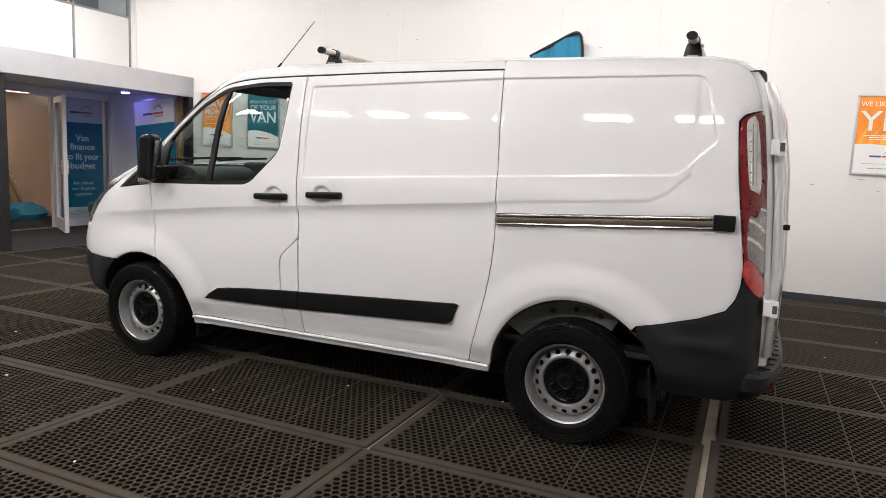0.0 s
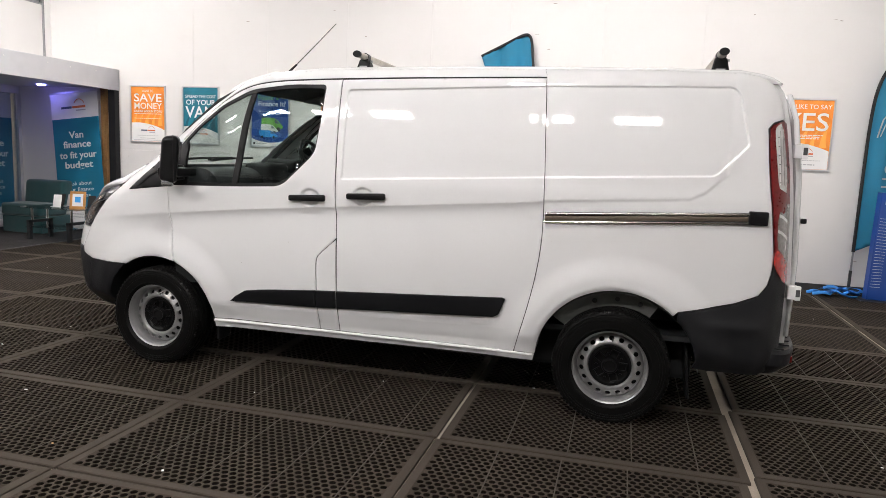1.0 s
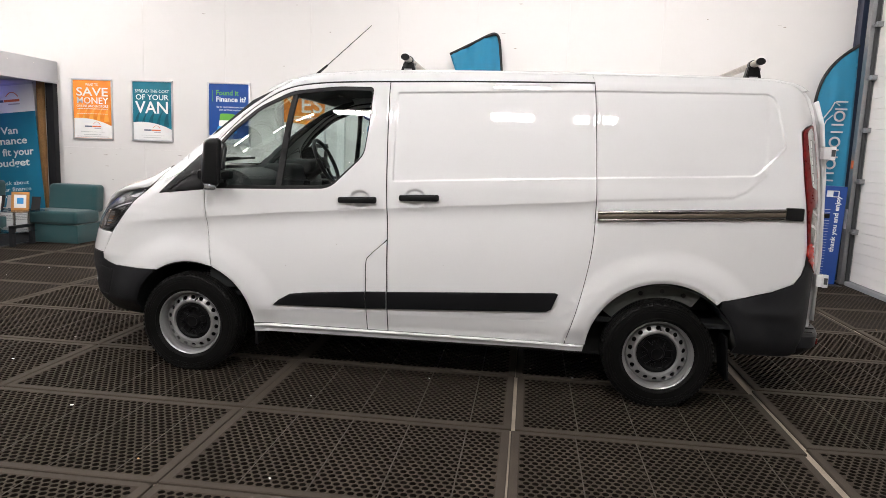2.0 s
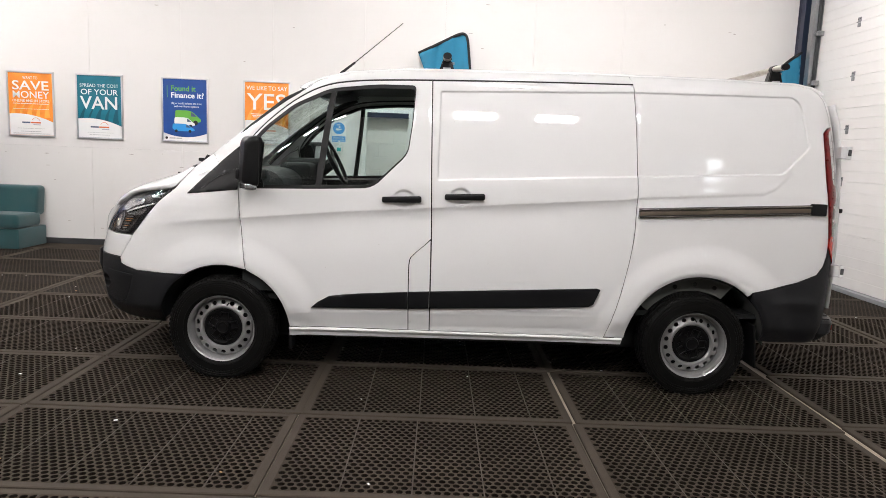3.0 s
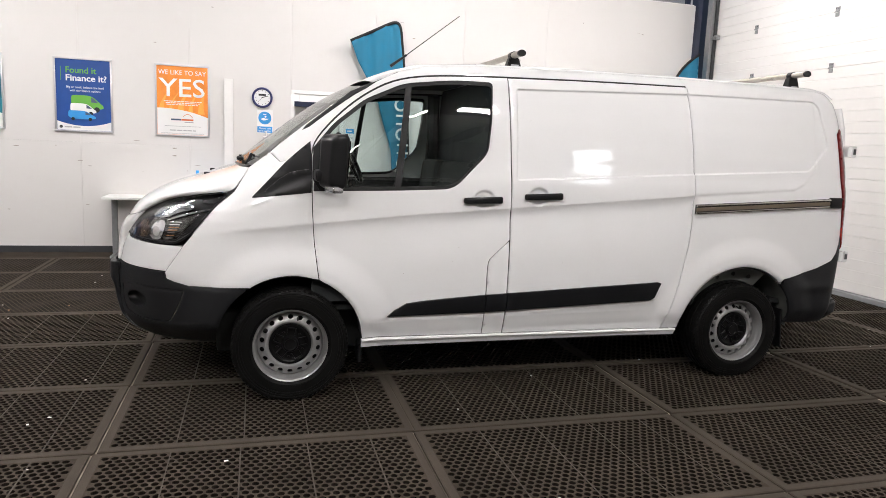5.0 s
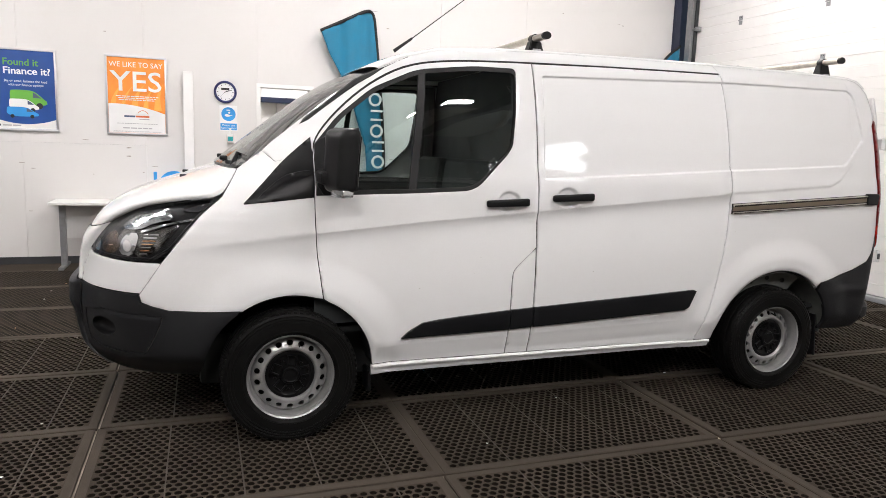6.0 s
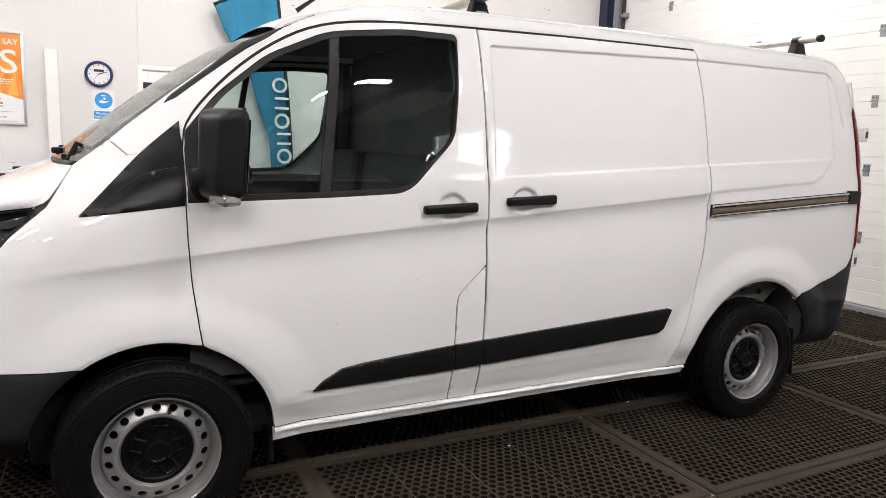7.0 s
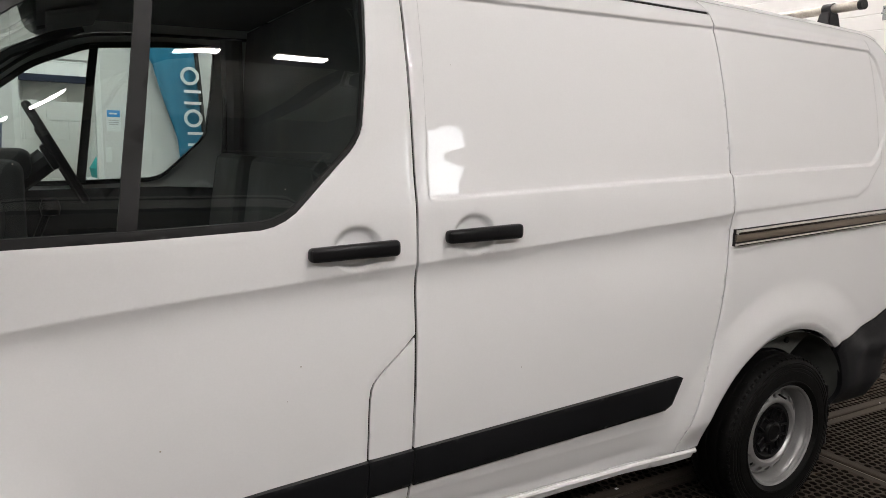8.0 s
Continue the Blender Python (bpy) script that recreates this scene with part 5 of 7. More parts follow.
def side_panel(name, outline, material, parent, holes=(), step=0.02, lift=0.0, flange=0.02, label="", both=True, fine=None):
    """A skin panel that follows the van's side inside an outline of x and z, with its edges turned inwards. Built on both sides."""
    ring = [resample(outline, step)] + [resample(h, step) for h in holes]
    pts, edges = [], []
    for r in ring:
        k = len(pts)
        pts += r
        edges += [(k + i, k + (i + 1) % len(r)) for i in range(len(r))]
    nb = len(pts)
    a = np.array(pts)
    (x0, z0), (x1, z1) = a.min(0), a.max(0)
    xs = [x0]
    while xs[-1] < x1:
        xs.append(xs[-1] + (step if xs[-1] > 0.45 else max(0.006, step * 0.45)))
    gx, gz = np.meshgrid(np.array(xs), np.arange(z0, z1, step * 0.8))
    gx[::2] += step * 0.3
    g = np.stack([gx.ravel(), gz.ravel()], -1)
    keep = inside_poly(g, ring[0])
    for h in ring[1:]:
        keep &= ~inside_poly(g, h)
    g = g[keep]
    if step <= 0.0125:
        fx = FEATURES[(FEATURES[:, 0] > x0) & (FEATURES[:, 0] < x1) & (FEATURES[:, 1] > z0) & (FEATURES[:, 1] < z1)]
        k2 = inside_poly(fx, ring[0])
        for h in ring[1:]:
            k2 &= ~inside_poly(fx, h)
        fx = fx[k2]
        if len(fx):
            near = np.array([np.min(np.hypot(fx[:, 0] - p[0], fx[:, 1] - p[1])) for p in g])
            g = np.concatenate([g[near > 0.007], fx])
    dist = np.full(len(g), 1e9)
    for r in ring:
        dist = np.minimum(dist, edge_distance(g, r))
    g = g[dist > min(step * 0.4, 0.005)]
    verts = [Vector(p) for p in pts] + [Vector(p) for p in g]
    v2, _, f2, *_ = geometry.delaunay_2d_cdt(verts, edges, [], 0, 1e-5)
    v2 = np.array([tuple(v) for v in v2])
    c = np.array([(v2[f[0]] + v2[f[1]] + v2[f[2]]) / 3 for f in f2])
    ok = inside_poly(c, ring[0])
    for h in ring[1:]:
        ok &= ~inside_poly(c, h)
    tris = [f for f, o in zip(f2, ok) if o]
    w = half_width(v2[:, 0], v2[:, 1]) + lift
    border = np.minimum.reduce([edge_distance(v2, r) for r in ring]) < 1e-4
    w = w - np.where(border, 0.0018 if flange else 0.0, 0.0)
    made = []
    for side in (-1, 1) if both else (-1,):
        V = [(p[0], YC + side * s, p[1]) for p, s in zip(v2, w)]
        F = [f if side > 0 else f[::-1] for f in tris]
        # the inward flange along every border edge
        if flange:
            count = {}
            for f in F:
                for i in range(3):
                    e = (f[i], f[(i + 1) % 3])
                    count[e] = count.get(e, 0) + 1
            rim = [e for e in count if (e[1], e[0]) not in count]
            base = {}
            for e in rim:
                for i in e:
                    if i not in base:
                        base[i] = len(V)
                        p = V[i]
                        V.append(p)
                        V.append((p[0], p[1] - side * flange, p[2]))
            F = list(F) + [(base[b], base[a], base[a] + 1, base[b] + 1) for a, b in rim]
        made.append(mesh(name, V, F, material, parent, label, smooth=True))
    return made


def circle_arc(cx, cz, r, a0, a1, n=24, squash=1.0):
    return [(cx + r * math.cos(radians(a0 + (a1 - a0) * i / n)), cz + r * squash * math.sin(radians(a0 + (a1 - a0) * i / n))) for i in range(n + 1)]


def inset(line, dx=0.0, dz=0.0):
    return [(x + dx, z + dz) for x, z in line]


van = thing("van", "white short-wheelbase panel van with roof bars, parked on rubber mats", "van")

GAP = 0.0023
DOOR_FRONT = [(1.166, 0.690), (1.156, 0.75), (1.138, 0.90), (1.126, 1.05), (1.122, 1.165)]
DOOR_TOP = chaikin([(1.122, 1.36), (1.135, 1.45), (1.27, 1.605), (1.43, 1.735), (1.60, 1.822), (1.80, 1.852), (2.10, 1.866), (2.262, 1.871)], 2)
B_SEAM = [(2.262, 1.871), (2.275, 1.35), (2.290, 0.92), (2.296, 0.330)]
SLIDE_TOP = [(2.262, 1.871), (2.70, 1.883), (3.10, 1.890), (3.487, 1.895)]
SLIDE_REAR = chaikin([(3.470, 1.935), (3.487, 1.895), (3.522, 1.30), (3.526, 1.16), (3.524, 0.93), (3.475, 0.64), (3.394, 0.333)], 2)
ARCH_F = circle_arc(WB_F, HUB_Z, 0.405, 174, 6, 40)
ARCH_R = circle_arc(WB_R, HUB_Z, 0.440, 180, 10, 40)
WINDOW = chaikin(tight([(1.128, 1.180), (1.62, 1.196), (1.925, 1.212), (2.132, 1.422), (2.156, 1.62), (2.166, 1.836), (1.94, 1.834), (1.64, 1.800), (1.42, 1.700), (1.245, 1.555), (1.13, 1.415)], [0.01, 0.1, 0.13, 0.12, 0.09, 0.06, 0.2, 0.2, 0.2, 0.2, 0.03]), 2, True)
A_EDGE = [(0.79, 1.292), (0.955, 1.428), (1.10, 1.548), (1.25, 1.666), (1.38, 1.752), (1.49, 1.812), (1.60, 1.862), (1.76, 1.902)]
ROOF_EDGE = [(2.08, 1.927), (2.43, 1.937), (2.97, 1.946), (3.47, 1.949), (4.15, 1.944), (4.50, 1.935)]
TAIL_EDGE = chaikin([(4.50, 1.935), (4.62, 1.915), (4.675, 1.87), (4.72, 1.75), (4.765, 1.40), (4.80, 0.90)], 1)
arch_after = [p for p in ARCH_F if p[0] > 1.166]
arch_before = [p for p in ARCH_F if p[0] <= 1.160]

# front wing
wing = [(0.352, 0.715), (0.36, 0.682), (0.40, 0.668), (0.478, 0.650), (0.78, 0.648)]
wing += [p for p in arch_before if p[0] > 0.79 and p[1] > 0.64] + [(1.1625, 0.692)]
wing += inset(DOOR_FRONT[1:], -GAP)
wing += [(1.118, 1.42), (1.05, 1.39), (0.985, 1.338), (0.955, 1.33)]
wing += [(0.90, 1.378), (0.79, 1.292), (0.752, 1.225), (0.715, 1.163), (0.612, 1.071), (0.452, 0.867)]
side_panel("front_wing", wing, PAINT, van, step=0.013)

# cant rail from the windscreen's foot to the sliding door
rail = [(0.902, 1.379), (0.9565, 1.332), (0.987, 1.340), (1.051, 1.3925), (1.115, 1.425)] + inset(DOOR_TOP[2:], -0.002, 0.006) + inset(SLIDE_TOP[1:], 0, 0.006) + [(3.470, 1.935), (3.466, 1.948)]
rail += ROOF_EDGE[:3][::-1] + A_EDGE[1:][::-1]
side_panel("cant_rail", rail, PAINT, van, step=0.016)

# front door with its window opening
flap_line = chaikin([(2.288, 0.912), (2.172, 0.808), (2.158, 0.775), (2.157, 0.686), (2.163, 0.330)], 1)
door = inset(DOOR_FRONT, GAP) + inset(DOOR_TOP, GAP * 0.6, -0.004) + [(2.2585, 1.868), (2.2715, 1.35), (2.286, 0.918)]
door += inset(flap_line[1:], -0.003) + [(1.425, 0.330)] + [p for p in arch_after if p[1] > 0.34][::-1]
side_panel("front_door", door, PAINT, van, holes=[WINDOW], step=0.012)
flap = inset(flap_line[1:][::-1], 0.003) + [(2.2845, 0.906), (2.2925, 0.330)]
side_panel("filler_panel", flap, PAINT, van)

# sliding door
slide = [(2.2655, 1.866), (2.2785, 1.35), (2.2935, 0.92), (2.2995, 0.330), (3.3895, 0.330)] + inset(SLIDE_REAR[::-1], -GAP)
slide = [p for p in slide if p[1] < 1.8955 - 0.004] + [(3.4835, 1.891)] + inset(SLIDE_TOP[1:-1][::-1], 0, -0.004)
side_panel("sliding_door", slide, PAINT, van, step=0.011)

# rear quarter
LAMP = chaikin([(4.642, 1.640), (4.668, 1.670), (4.740, 1.696), (4.760, 1.62), (4.806, 1.32), (4.812, 1.25), (4.842, 1.20), (4.857, 0.90), (4.842, 0.845), (4.795, 0.87), (4.722, 0.99), (4.706, 1.10), (4.662, 1.42)], 1, True)
quarter = [(3.398, 0.333)] + [p for p in inset(SLIDE_REAR, GAP)[::-1] if p[1] > 0.34] + [(3.474, 1.9485)] + ROOF_EDGE[4:-1] + [p for p in TAIL_EDGE if p[1] > 1.70]
quarter += [(4.7355, 1.702), (4.664, 1.677), (4.637, 1.645), (4.657, 1.42), (4.701, 1.10), (4.716, 0.99), (4.712, 0.90), (4.695, 0.84), (4.66, 0.786), (4.55, 0.735), (4.40, 0.692), (4.272, 0.664)]
quarter += [p for p in ARCH_R if p[0] < 4.262 and p[1] > 0.33][::-1] + [(3.516, 0.333)]
side_panel("rear_quarter", quarter, PAINT, van, step=0.011)

# sill with its bright rib
sill = [(1.421, 0.268), (3.505, 0.286), (3.512, 0.327), (1.421, 0.324)]
side_panel("sill", sill, PAINT, van, step=0.03)
for side in (-1, 1):
    part("sill_rib", tube([(1.423, YC + side * 0.900, 0.313), (1.55, YC + side * 0.884, 0.314), (2.4, YC + side * 0.886, 0.318), (3.2, YC + side * 0.888, 0.319), (3.505, YC + side * 0.902, 0.320)], 0.009, 8), PAINT, van, smooth=True)

# front bumper: painted upper half, grey lower half, fog-lamp pocket
upper = chaikin([(0.108, 0.88), (0.075, 0.80), (0.065, 0.722)], 1) + [(0.3548, 0.722), (0.3733, 0.75), (0.4458, 0.860), (0.30, 0.858), (0.13, 0.862)]
side_panel("front_bumper_skin", upper, PAINT, van, step=0.014)
lower = chaikin([(0.058, 0.714), (0.050, 0.60), (0.052, 0.50), (0.068, 0.415), (0.105, 0.355), (0.21, 0.322), (0.34, 0.305)], 1) + [(0.60, 0.296)]
lower += [p for p in ARCH_F if p[0] < 0.79 and 0.33 < p[1] < 0.642] + [(0.78, 0.644), (0.478, 0.646), (0.40, 0.663), (0.355, 0.678), (0.345, 0.714)]
POCKET = chaikin([(0.085, 0.628), (0.44, 0.622), (0.452, 0.605), (0.385, 0.452), (0.355, 0.425), (0.11, 0.428), (0.085, 0.50)], 1, True)
side_panel("front_bumper", lower, BUMPER, van, holes=[POCKET], step=0.016)
FOG = [(0.178 + 0.058 * math.cos(t), 0.535 + 0.046 * math.sin(t)) for t in np.linspace(0, 2 * math.pi, 28, endpoint=False)]
side_panel("fog_lamp_cover", [(0.985 * (x - 0.25) + 0.250, 0.525 + 0.972 * (z - 0.525)) for x, z in POCKET], BUMPER, van, holes=[FOG], step=0.012, lift=-0.006)
for side in (-1, 1):
    V, F = [], []
    shape = ((1.0, 0.0), (0.97, 0.008), (0.90, 0.028), (0.74, 0.044), (0.45, 0.052), (0.02, 0.054))
    for k, dep in shape:
        for x, z in FOG:
            x, z = 0.178 + k * (x - 0.178), 0.535 + k * (z - 0.535)
            V.append((x + 0.64 * dep, YC + side * (float(half_width(np.array([x]), np.array([z]))[0]) - 0.0075 - 0.76 * dep), z))
    n = len(FOG)
    for r in range(len(shape) - 1):
        F += [(r * n + i, r * n + (i + 1) % n, (r + 1) * n + (i + 1) % n, (r + 1) * n + i)[:: side] for i in range(n)]
    mesh("fog_lamp_pocket", V, F, PLASTIC, van, "dark round recess in the bumper", smooth=True)
side_panel("bumper_lip", chaikin([(0.03, 0.70), (0.02, 0.60), (0.028, 0.545)], 1) + [(0.060, 0.545), (0.055, 0.62), (0.062, 0.70)], PLASTIC, van, step=0.012, lift=0.012)

# rear bumper and step
rearb = [p for p in ARCH_R if p[0] > 4.262 and p[1] > 0.355][0:]
rearb += [(4.375, 0.345), (4.45, 0.335), (4.70, 0.340), (4.79, 0.375), (4.835, 0.44), (4.84, 0.56), (4.835, 0.74), (4.83, 0.835), (4.79, 0.862), (4.724, 0.972), (4.717, 0.90), (4.70, 0.835), (4.664, 0.780), (4.553, 0.729), (4.402, 0.686), (4.276, 0.660)]
side_panel("rear_bumper_corner", rearb, BUMPER, van, step=0.018)
step_out = [(4.70, -0.885), (4.78, -0.880), (4.835, -0.865), (4.885, -0.79), (4.925, -0.62), (4.945, -0.35), (4.95, 0.0)]
step_out += [(x, -y) for x, y in step_out[-2::-1]]
step_out = chaikin(step_out, 2)
bm = bmesh.new()
loop_a = [bm.verts.new((x, YC + y * 0.985, 0.485)) for x, y in step_out]
loop_b = [bm.verts.new((x + 0.006, YC + y, 0.465)) for x, y in step_out]
loop_c = [bm.verts.new((x, YC + y, 0.40)) for x, y in step_out]
loop_d = [bm.verts.new((x - 0.05, YC + y * 0.96, 0.345)) for x, y in step_out]
for p, q in ((loop_a, loop_b), (loop_b, loop_c), (loop_c, loop_d)):
    for i in range(len(p) - 1):
        bm.faces.new((p[i], p[i + 1], q[i + 1], q[i]))
bm.faces.new(loop_a)
bm.faces.new(loop_d[::-1])
part("rear_step", bm, BUMPER, van, "grey moulded rear step", smooth=True)
for i in range(17):
    y = -0.84 + 1.68 * i / 16
    x_out = lerp(abs(y), [0, 0.40, 0.70, 0.82, 0.90], [4.945, 4.94, 4.905, 4.865, 4.79])
    part("step_rib", box(4.78, x_out - 0.012, YC + y - 0.012, YC + y + 0.012, 0.484, 0.492, 0.003), BUMPER, van)
part("rear_reflector", box(4.870, 4.893, YC - 0.79, YC - 0.74, 0.405, 0.440, 0.004), REDLENS, van, "red reflector in the rear step")
# strip surfaces that close the body over the middle: nose, bonnet, windscreen, roof, tail
def loft(name, edge, middle, material, parent, power=3.0, label="", n=24, lift=0.0, bow=False):
    """Spans the van from one side's edge line to the other's; middle: how far the centre stands off the edge, in x and z."""
    e = np.array(edge)
    w = half_width(e[:, 0], e[:, 1]) + lift
    t = np.linspace(0, math.pi, n + 1)
    V, F = [], []
    for (x, z), s, (mx, mz) in zip(edge, w, middle):
        for k in t:
            u = -math.cos(k)
            h = 1 - u * u if bow else max(0.0, 1 - abs(u) ** power) ** (1 / power)
            V.append((x + mx * h, YC + u * s, z + mz * h))
    m = n + 1
    for i in range(len(edge) - 1):
        for k in range(n):
            F.append((i * m + k, i * m + k + 1, (i + 1) * m + k + 1, (i + 1) * m + k))
    return mesh(name, V, F, material, parent, label, smooth=True)


nose_edge = chaikin([(0.21, 0.322), (0.105, 0.355), (0.068, 0.415), (0.052, 0.50), (0.050, 0.60), (0.054, 0.66), (0.056, 0.695), (0.057, 0.705), (0.058, 0.714)], 2)
loft("bumper_front", nose_edge, [(float(lerp(z, [0.32, 0.45, 0.55, 0.60, 0.69, 0.70, 0.714], [-0.045, -0.05, -0.056, -0.082, -0.086, -0.082, -0.045])), 0) for x, z in nose_edge], BUMPER, van)
grille_edge = [(0.063, 0.722), (0.075, 0.80), (0.108, 0.88), (0.145, 0.935), (0.185, 0.985), (0.215, 1.015)]
grille_mid = [(0.020, 0.722), (0.020, 0.80), (0.030, 0.88), (0.044, 0.925), (0.058, 0.95), (0.073, 0.966)]
loft("grille_panel", grille_edge, [(c[0] - e[0], c[1] - e[1]) for e, c in zip(grille_edge, grille_mid)], PAINT, van, power=2.4)
loft("grille", grille_edge[1:5], [(c[0] - e[0] - 0.004, c[1] - e[1]) for e, c in zip(grille_edge[1:5], grille_mid[1:5])], PLASTIC, van, power=2.4, label="black front grille", lift=-0.09)
hood_edge = [(0.215, 1.018), (0.285, 1.062), (0.37, 1.100), (0.48, 1.126), (0.60, 1.149), (0.705, 1.165), (0.748, 1.225), (0.786, 1.290)]
hood_mid = [(0.075, 0.968), (0.120, 1.042), (0.190, 1.102), (0.300, 1.158), (0.430, 1.202), (0.550, 1.240), (0.635, 1.268), (0.700, 1.295)]
hood_edge, hood_mid = chaikin(hood_edge, 2), chaikin(hood_mid, 2)
loft("bonnet", hood_edge, [(c[0] - e[0], c[1] - e[1]) for e, c in zip(hood_edge, hood_mid)], PAINT, van, power=2.2, n=36)
loft("windscreen", [(0.80, 1.296)] + A_EDGE[1:-1], [(-0.105 + 0.007 * i, 0.012) for i in range(len(A_EDGE) - 1)], SCREEN, van, label="raked tinted windscreen", n=32, lift=-0.006, bow=True)
loft("scuttle", [(0.788, 1.290), (0.82, 1.305)], [(-0.09, 0.012), (-0.105, 0.0)], PLASTIC, van, power=2.2, label="black plastic scuttle below the windscreen", lift=-0.01)
header = [(1.40, 1.763), (1.50, 1.818), (1.60, 1.862), (1.76, 1.902)]
loft("roof_front", [(1.47, 1.800)] + header[1:] + [(2.08, 1.927)], [(-0.06, 0.015), (-0.055, 0.02), (-0.04, 0.024), (-0.02, 0.027), (0, 0.028)], PAINT, van, power=3.5, n=36)
roof_e = [(2.08, 1.927), (2.43, 1.937), (2.97, 1.946), (3.47, 1.949), (4.15, 1.944), (4.50, 1.935)] + [p for p in TAIL_EDGE if p[1] > 1.86 and p[0] > 4.505]
loft("roof", roof_e, [(0, 0.028)] * 6 + [(0.02 + 0.02 * i, 0.024 - 0.004 * i) for i in range(len(roof_e) - 6)], PAINT, van, power=4.0, n=40)
for side in (-1, 1):
    for y in (0.2, 0.42, 0.62):
        part("roof_rib", tube([(2.3, YC + side * y, 1.958 - 0.03 * (y / 0.7) ** 4), (3.3, YC + side * y, 1.974 - 0.03 * (y / 0.7) ** 4), (4.35, YC + side * y, 1.964 - 0.03 * (y / 0.7) ** 4)], 0.010, 8), PAINT, van, smooth=True)
tail_e = [p for p in TAIL_EDGE if p[1] <= 1.90 and p[0] > 4.60] + [(4.815, 0.70), (4.82, 0.50)]
loft("tail_surround", tail_e, [(0.055, 0)] * len(tail_e), PAINT, van, power=5.0, n=30, lift=-0.022)
for side in (-1, 1):
    x_d = [(4.800, 1.83), (4.845, 1.70), (4.887, 1.40), (4.912, 0.95), (4.908, 0.55)]
    V, F = [], []
    ys = [0.006, 0.30, 0.60, 0.72, 0.80]
    bow = [0.0, -0.002, -0.014, -0.030, -0.055]
    for x, z in x_d:
        V += [(x + b, YC + side * y, z) for y, b in zip(ys, bow)]
    for i in range(len(x_d) - 1):
        for k in range(4):
            F.append((i * 5 + k, i * 5 + k + 1, i * 5 + k + 6, i * 5 + k + 5))
    d = mesh("rear_door", V, F, PAINT, van, smooth=True)
    so = d.modifiers.new("thickness", "SOLIDIFY")
    so.thickness = 0.02
    part("door_catch", box(4.868, 4.898, YC + side * 0.74 - 0.012, YC + side * 0.74 + 0.012, 1.158, 1.186, 0.007, 2), PLASTIC, d, "black rubber door stop")
    for hz in (1.535, 0.800):
        hx = 4.797 if hz > 1 else 4.835
        h = part("door_hinge", merge(box(hx - 0.018, hx + 0.035, YC + side * 0.835 - 0.028, YC + side * 0.835 + 0.028, hz - 0.036, hz + 0.036, 0.006),
                                     box(hx + 0.015, hx + 0.045, YC + side * 0.858 - 0.014, YC + side * 0.858 + 0.014, hz - 0.038, hz + 0.038, 0.005)), PAINT, van, "white painted rear door hinge")
        part("hinge_pin", box(hx + 0.020, hx + 0.040, YC + side * 0.873 - 0.003, YC + side * 0.873 + 0.003, hz - 0.018, hz + 0.020, 0.002), CABGREY, h)

# lamps
HEAD = chaikin([(0.118, 0.872), (0.120, 0.90), (0.165, 0.972), (0.232, 1.035), (0.30, 1.072), (0.37, 1.096), (0.48, 1.121), (0.60, 1.143), (0.703, 1.158), (0.608, 1.071), (0.449, 0.871), (0.30, 0.864), (0.135, 0.866)], 1, True)
side_panel("headlamp_housing", HEAD, PLASTIC, van, step=0.014, lift=-0.030, flange=0.0)
for ob in side_panel("headlamp_lens", HEAD, CLEAR, van, step=0.016, lift=0.0, flange=0.0, label="clear headlamp lens"):
    ob.visible_shadow = False
side_panel("headlamp_rim", HEAD, PLASTIC, van, holes=[[(0.30 + 0.955 * (x - 0.36) + 0.058, 0.99 + 0.93 * (z - 0.985)) for x, z in HEAD]], step=0.014, lift=-0.004)
side_panel("headlamp_back_panel", chaikin([(0.24, 0.885), (0.26, 0.985), (0.36, 1.03), (0.50, 1.055), (0.545, 1.045), (0.47, 0.955), (0.40, 0.880)], 1, True), DARKCHROME, van, step=0.016, lift=-0.026)
side_panel("headlamp_reflector", chaikin([(0.258, 0.884), (0.266, 0.944), (0.303, 0.984), (0.352, 0.984), (0.338, 0.926), (0.320, 0.880)], 1, True), CHROME, van, step=0.012, lift=-0.020)
side_panel("headlamp_bulb_lens", [(0.297 + 0.020 * math.cos(t), 0.925 + 0.026 * math.sin(t)) for t in np.linspace(0, 2 * math.pi, 18, endpoint=False)], PALELENS, van, step=0.02, lift=-0.016)
side_panel("headlamp_upper_moulding", chaikin([(0.262, 0.995), (0.318, 1.052), (0.399, 1.072), (0.481, 1.088), (0.509, 1.058), (0.415, 1.034), (0.354, 1.000)], 1, True), SMOKE, van, step=0.014, lift=-0.016)
side_panel("headlamp_chrome_line", [(0.36, 0.996), (0.45, 1.030), (0.53, 1.052), (0.60, 1.068), (0.60, 1.060), (0.53, 1.043), (0.45, 1.020), (0.36, 0.988)], CHROME, van, step=0.014, lift=-0.012)
side_panel("headlamp_chrome_wing", chaikin([(0.529, 1.096), (0.602, 1.118), (0.676, 1.140), (0.642, 1.108), (0.602, 1.092)], 1, True), CHROME, van, step=0.014, lift=-0.012)
for i in range(7):
    z = 0.893 + 0.0145 * i
    x0, x1 = 0.352 + 0.004 * i, 0.388 + 0.0085 * i
    # amber fins put the lamp's orange-brown reflections into the colour
    side_panel("headlamp_fin", [(x0, z), (x1, z + 0.004), (x1, z + 0.0085), (x0, z + 0.0045)], AMBER if i in (1, 3, 4) else CHROME, van, step=0.02, lift=-0.018)
side_panel("headlamp_inner_bowl", chaikin([(0.172, 0.882), (0.176, 0.925), (0.205, 0.970), (0.250, 0.985), (0.252, 0.925), (0.245, 0.882)], 1, True), BOWL, van, step=0.012, lift=-0.026)
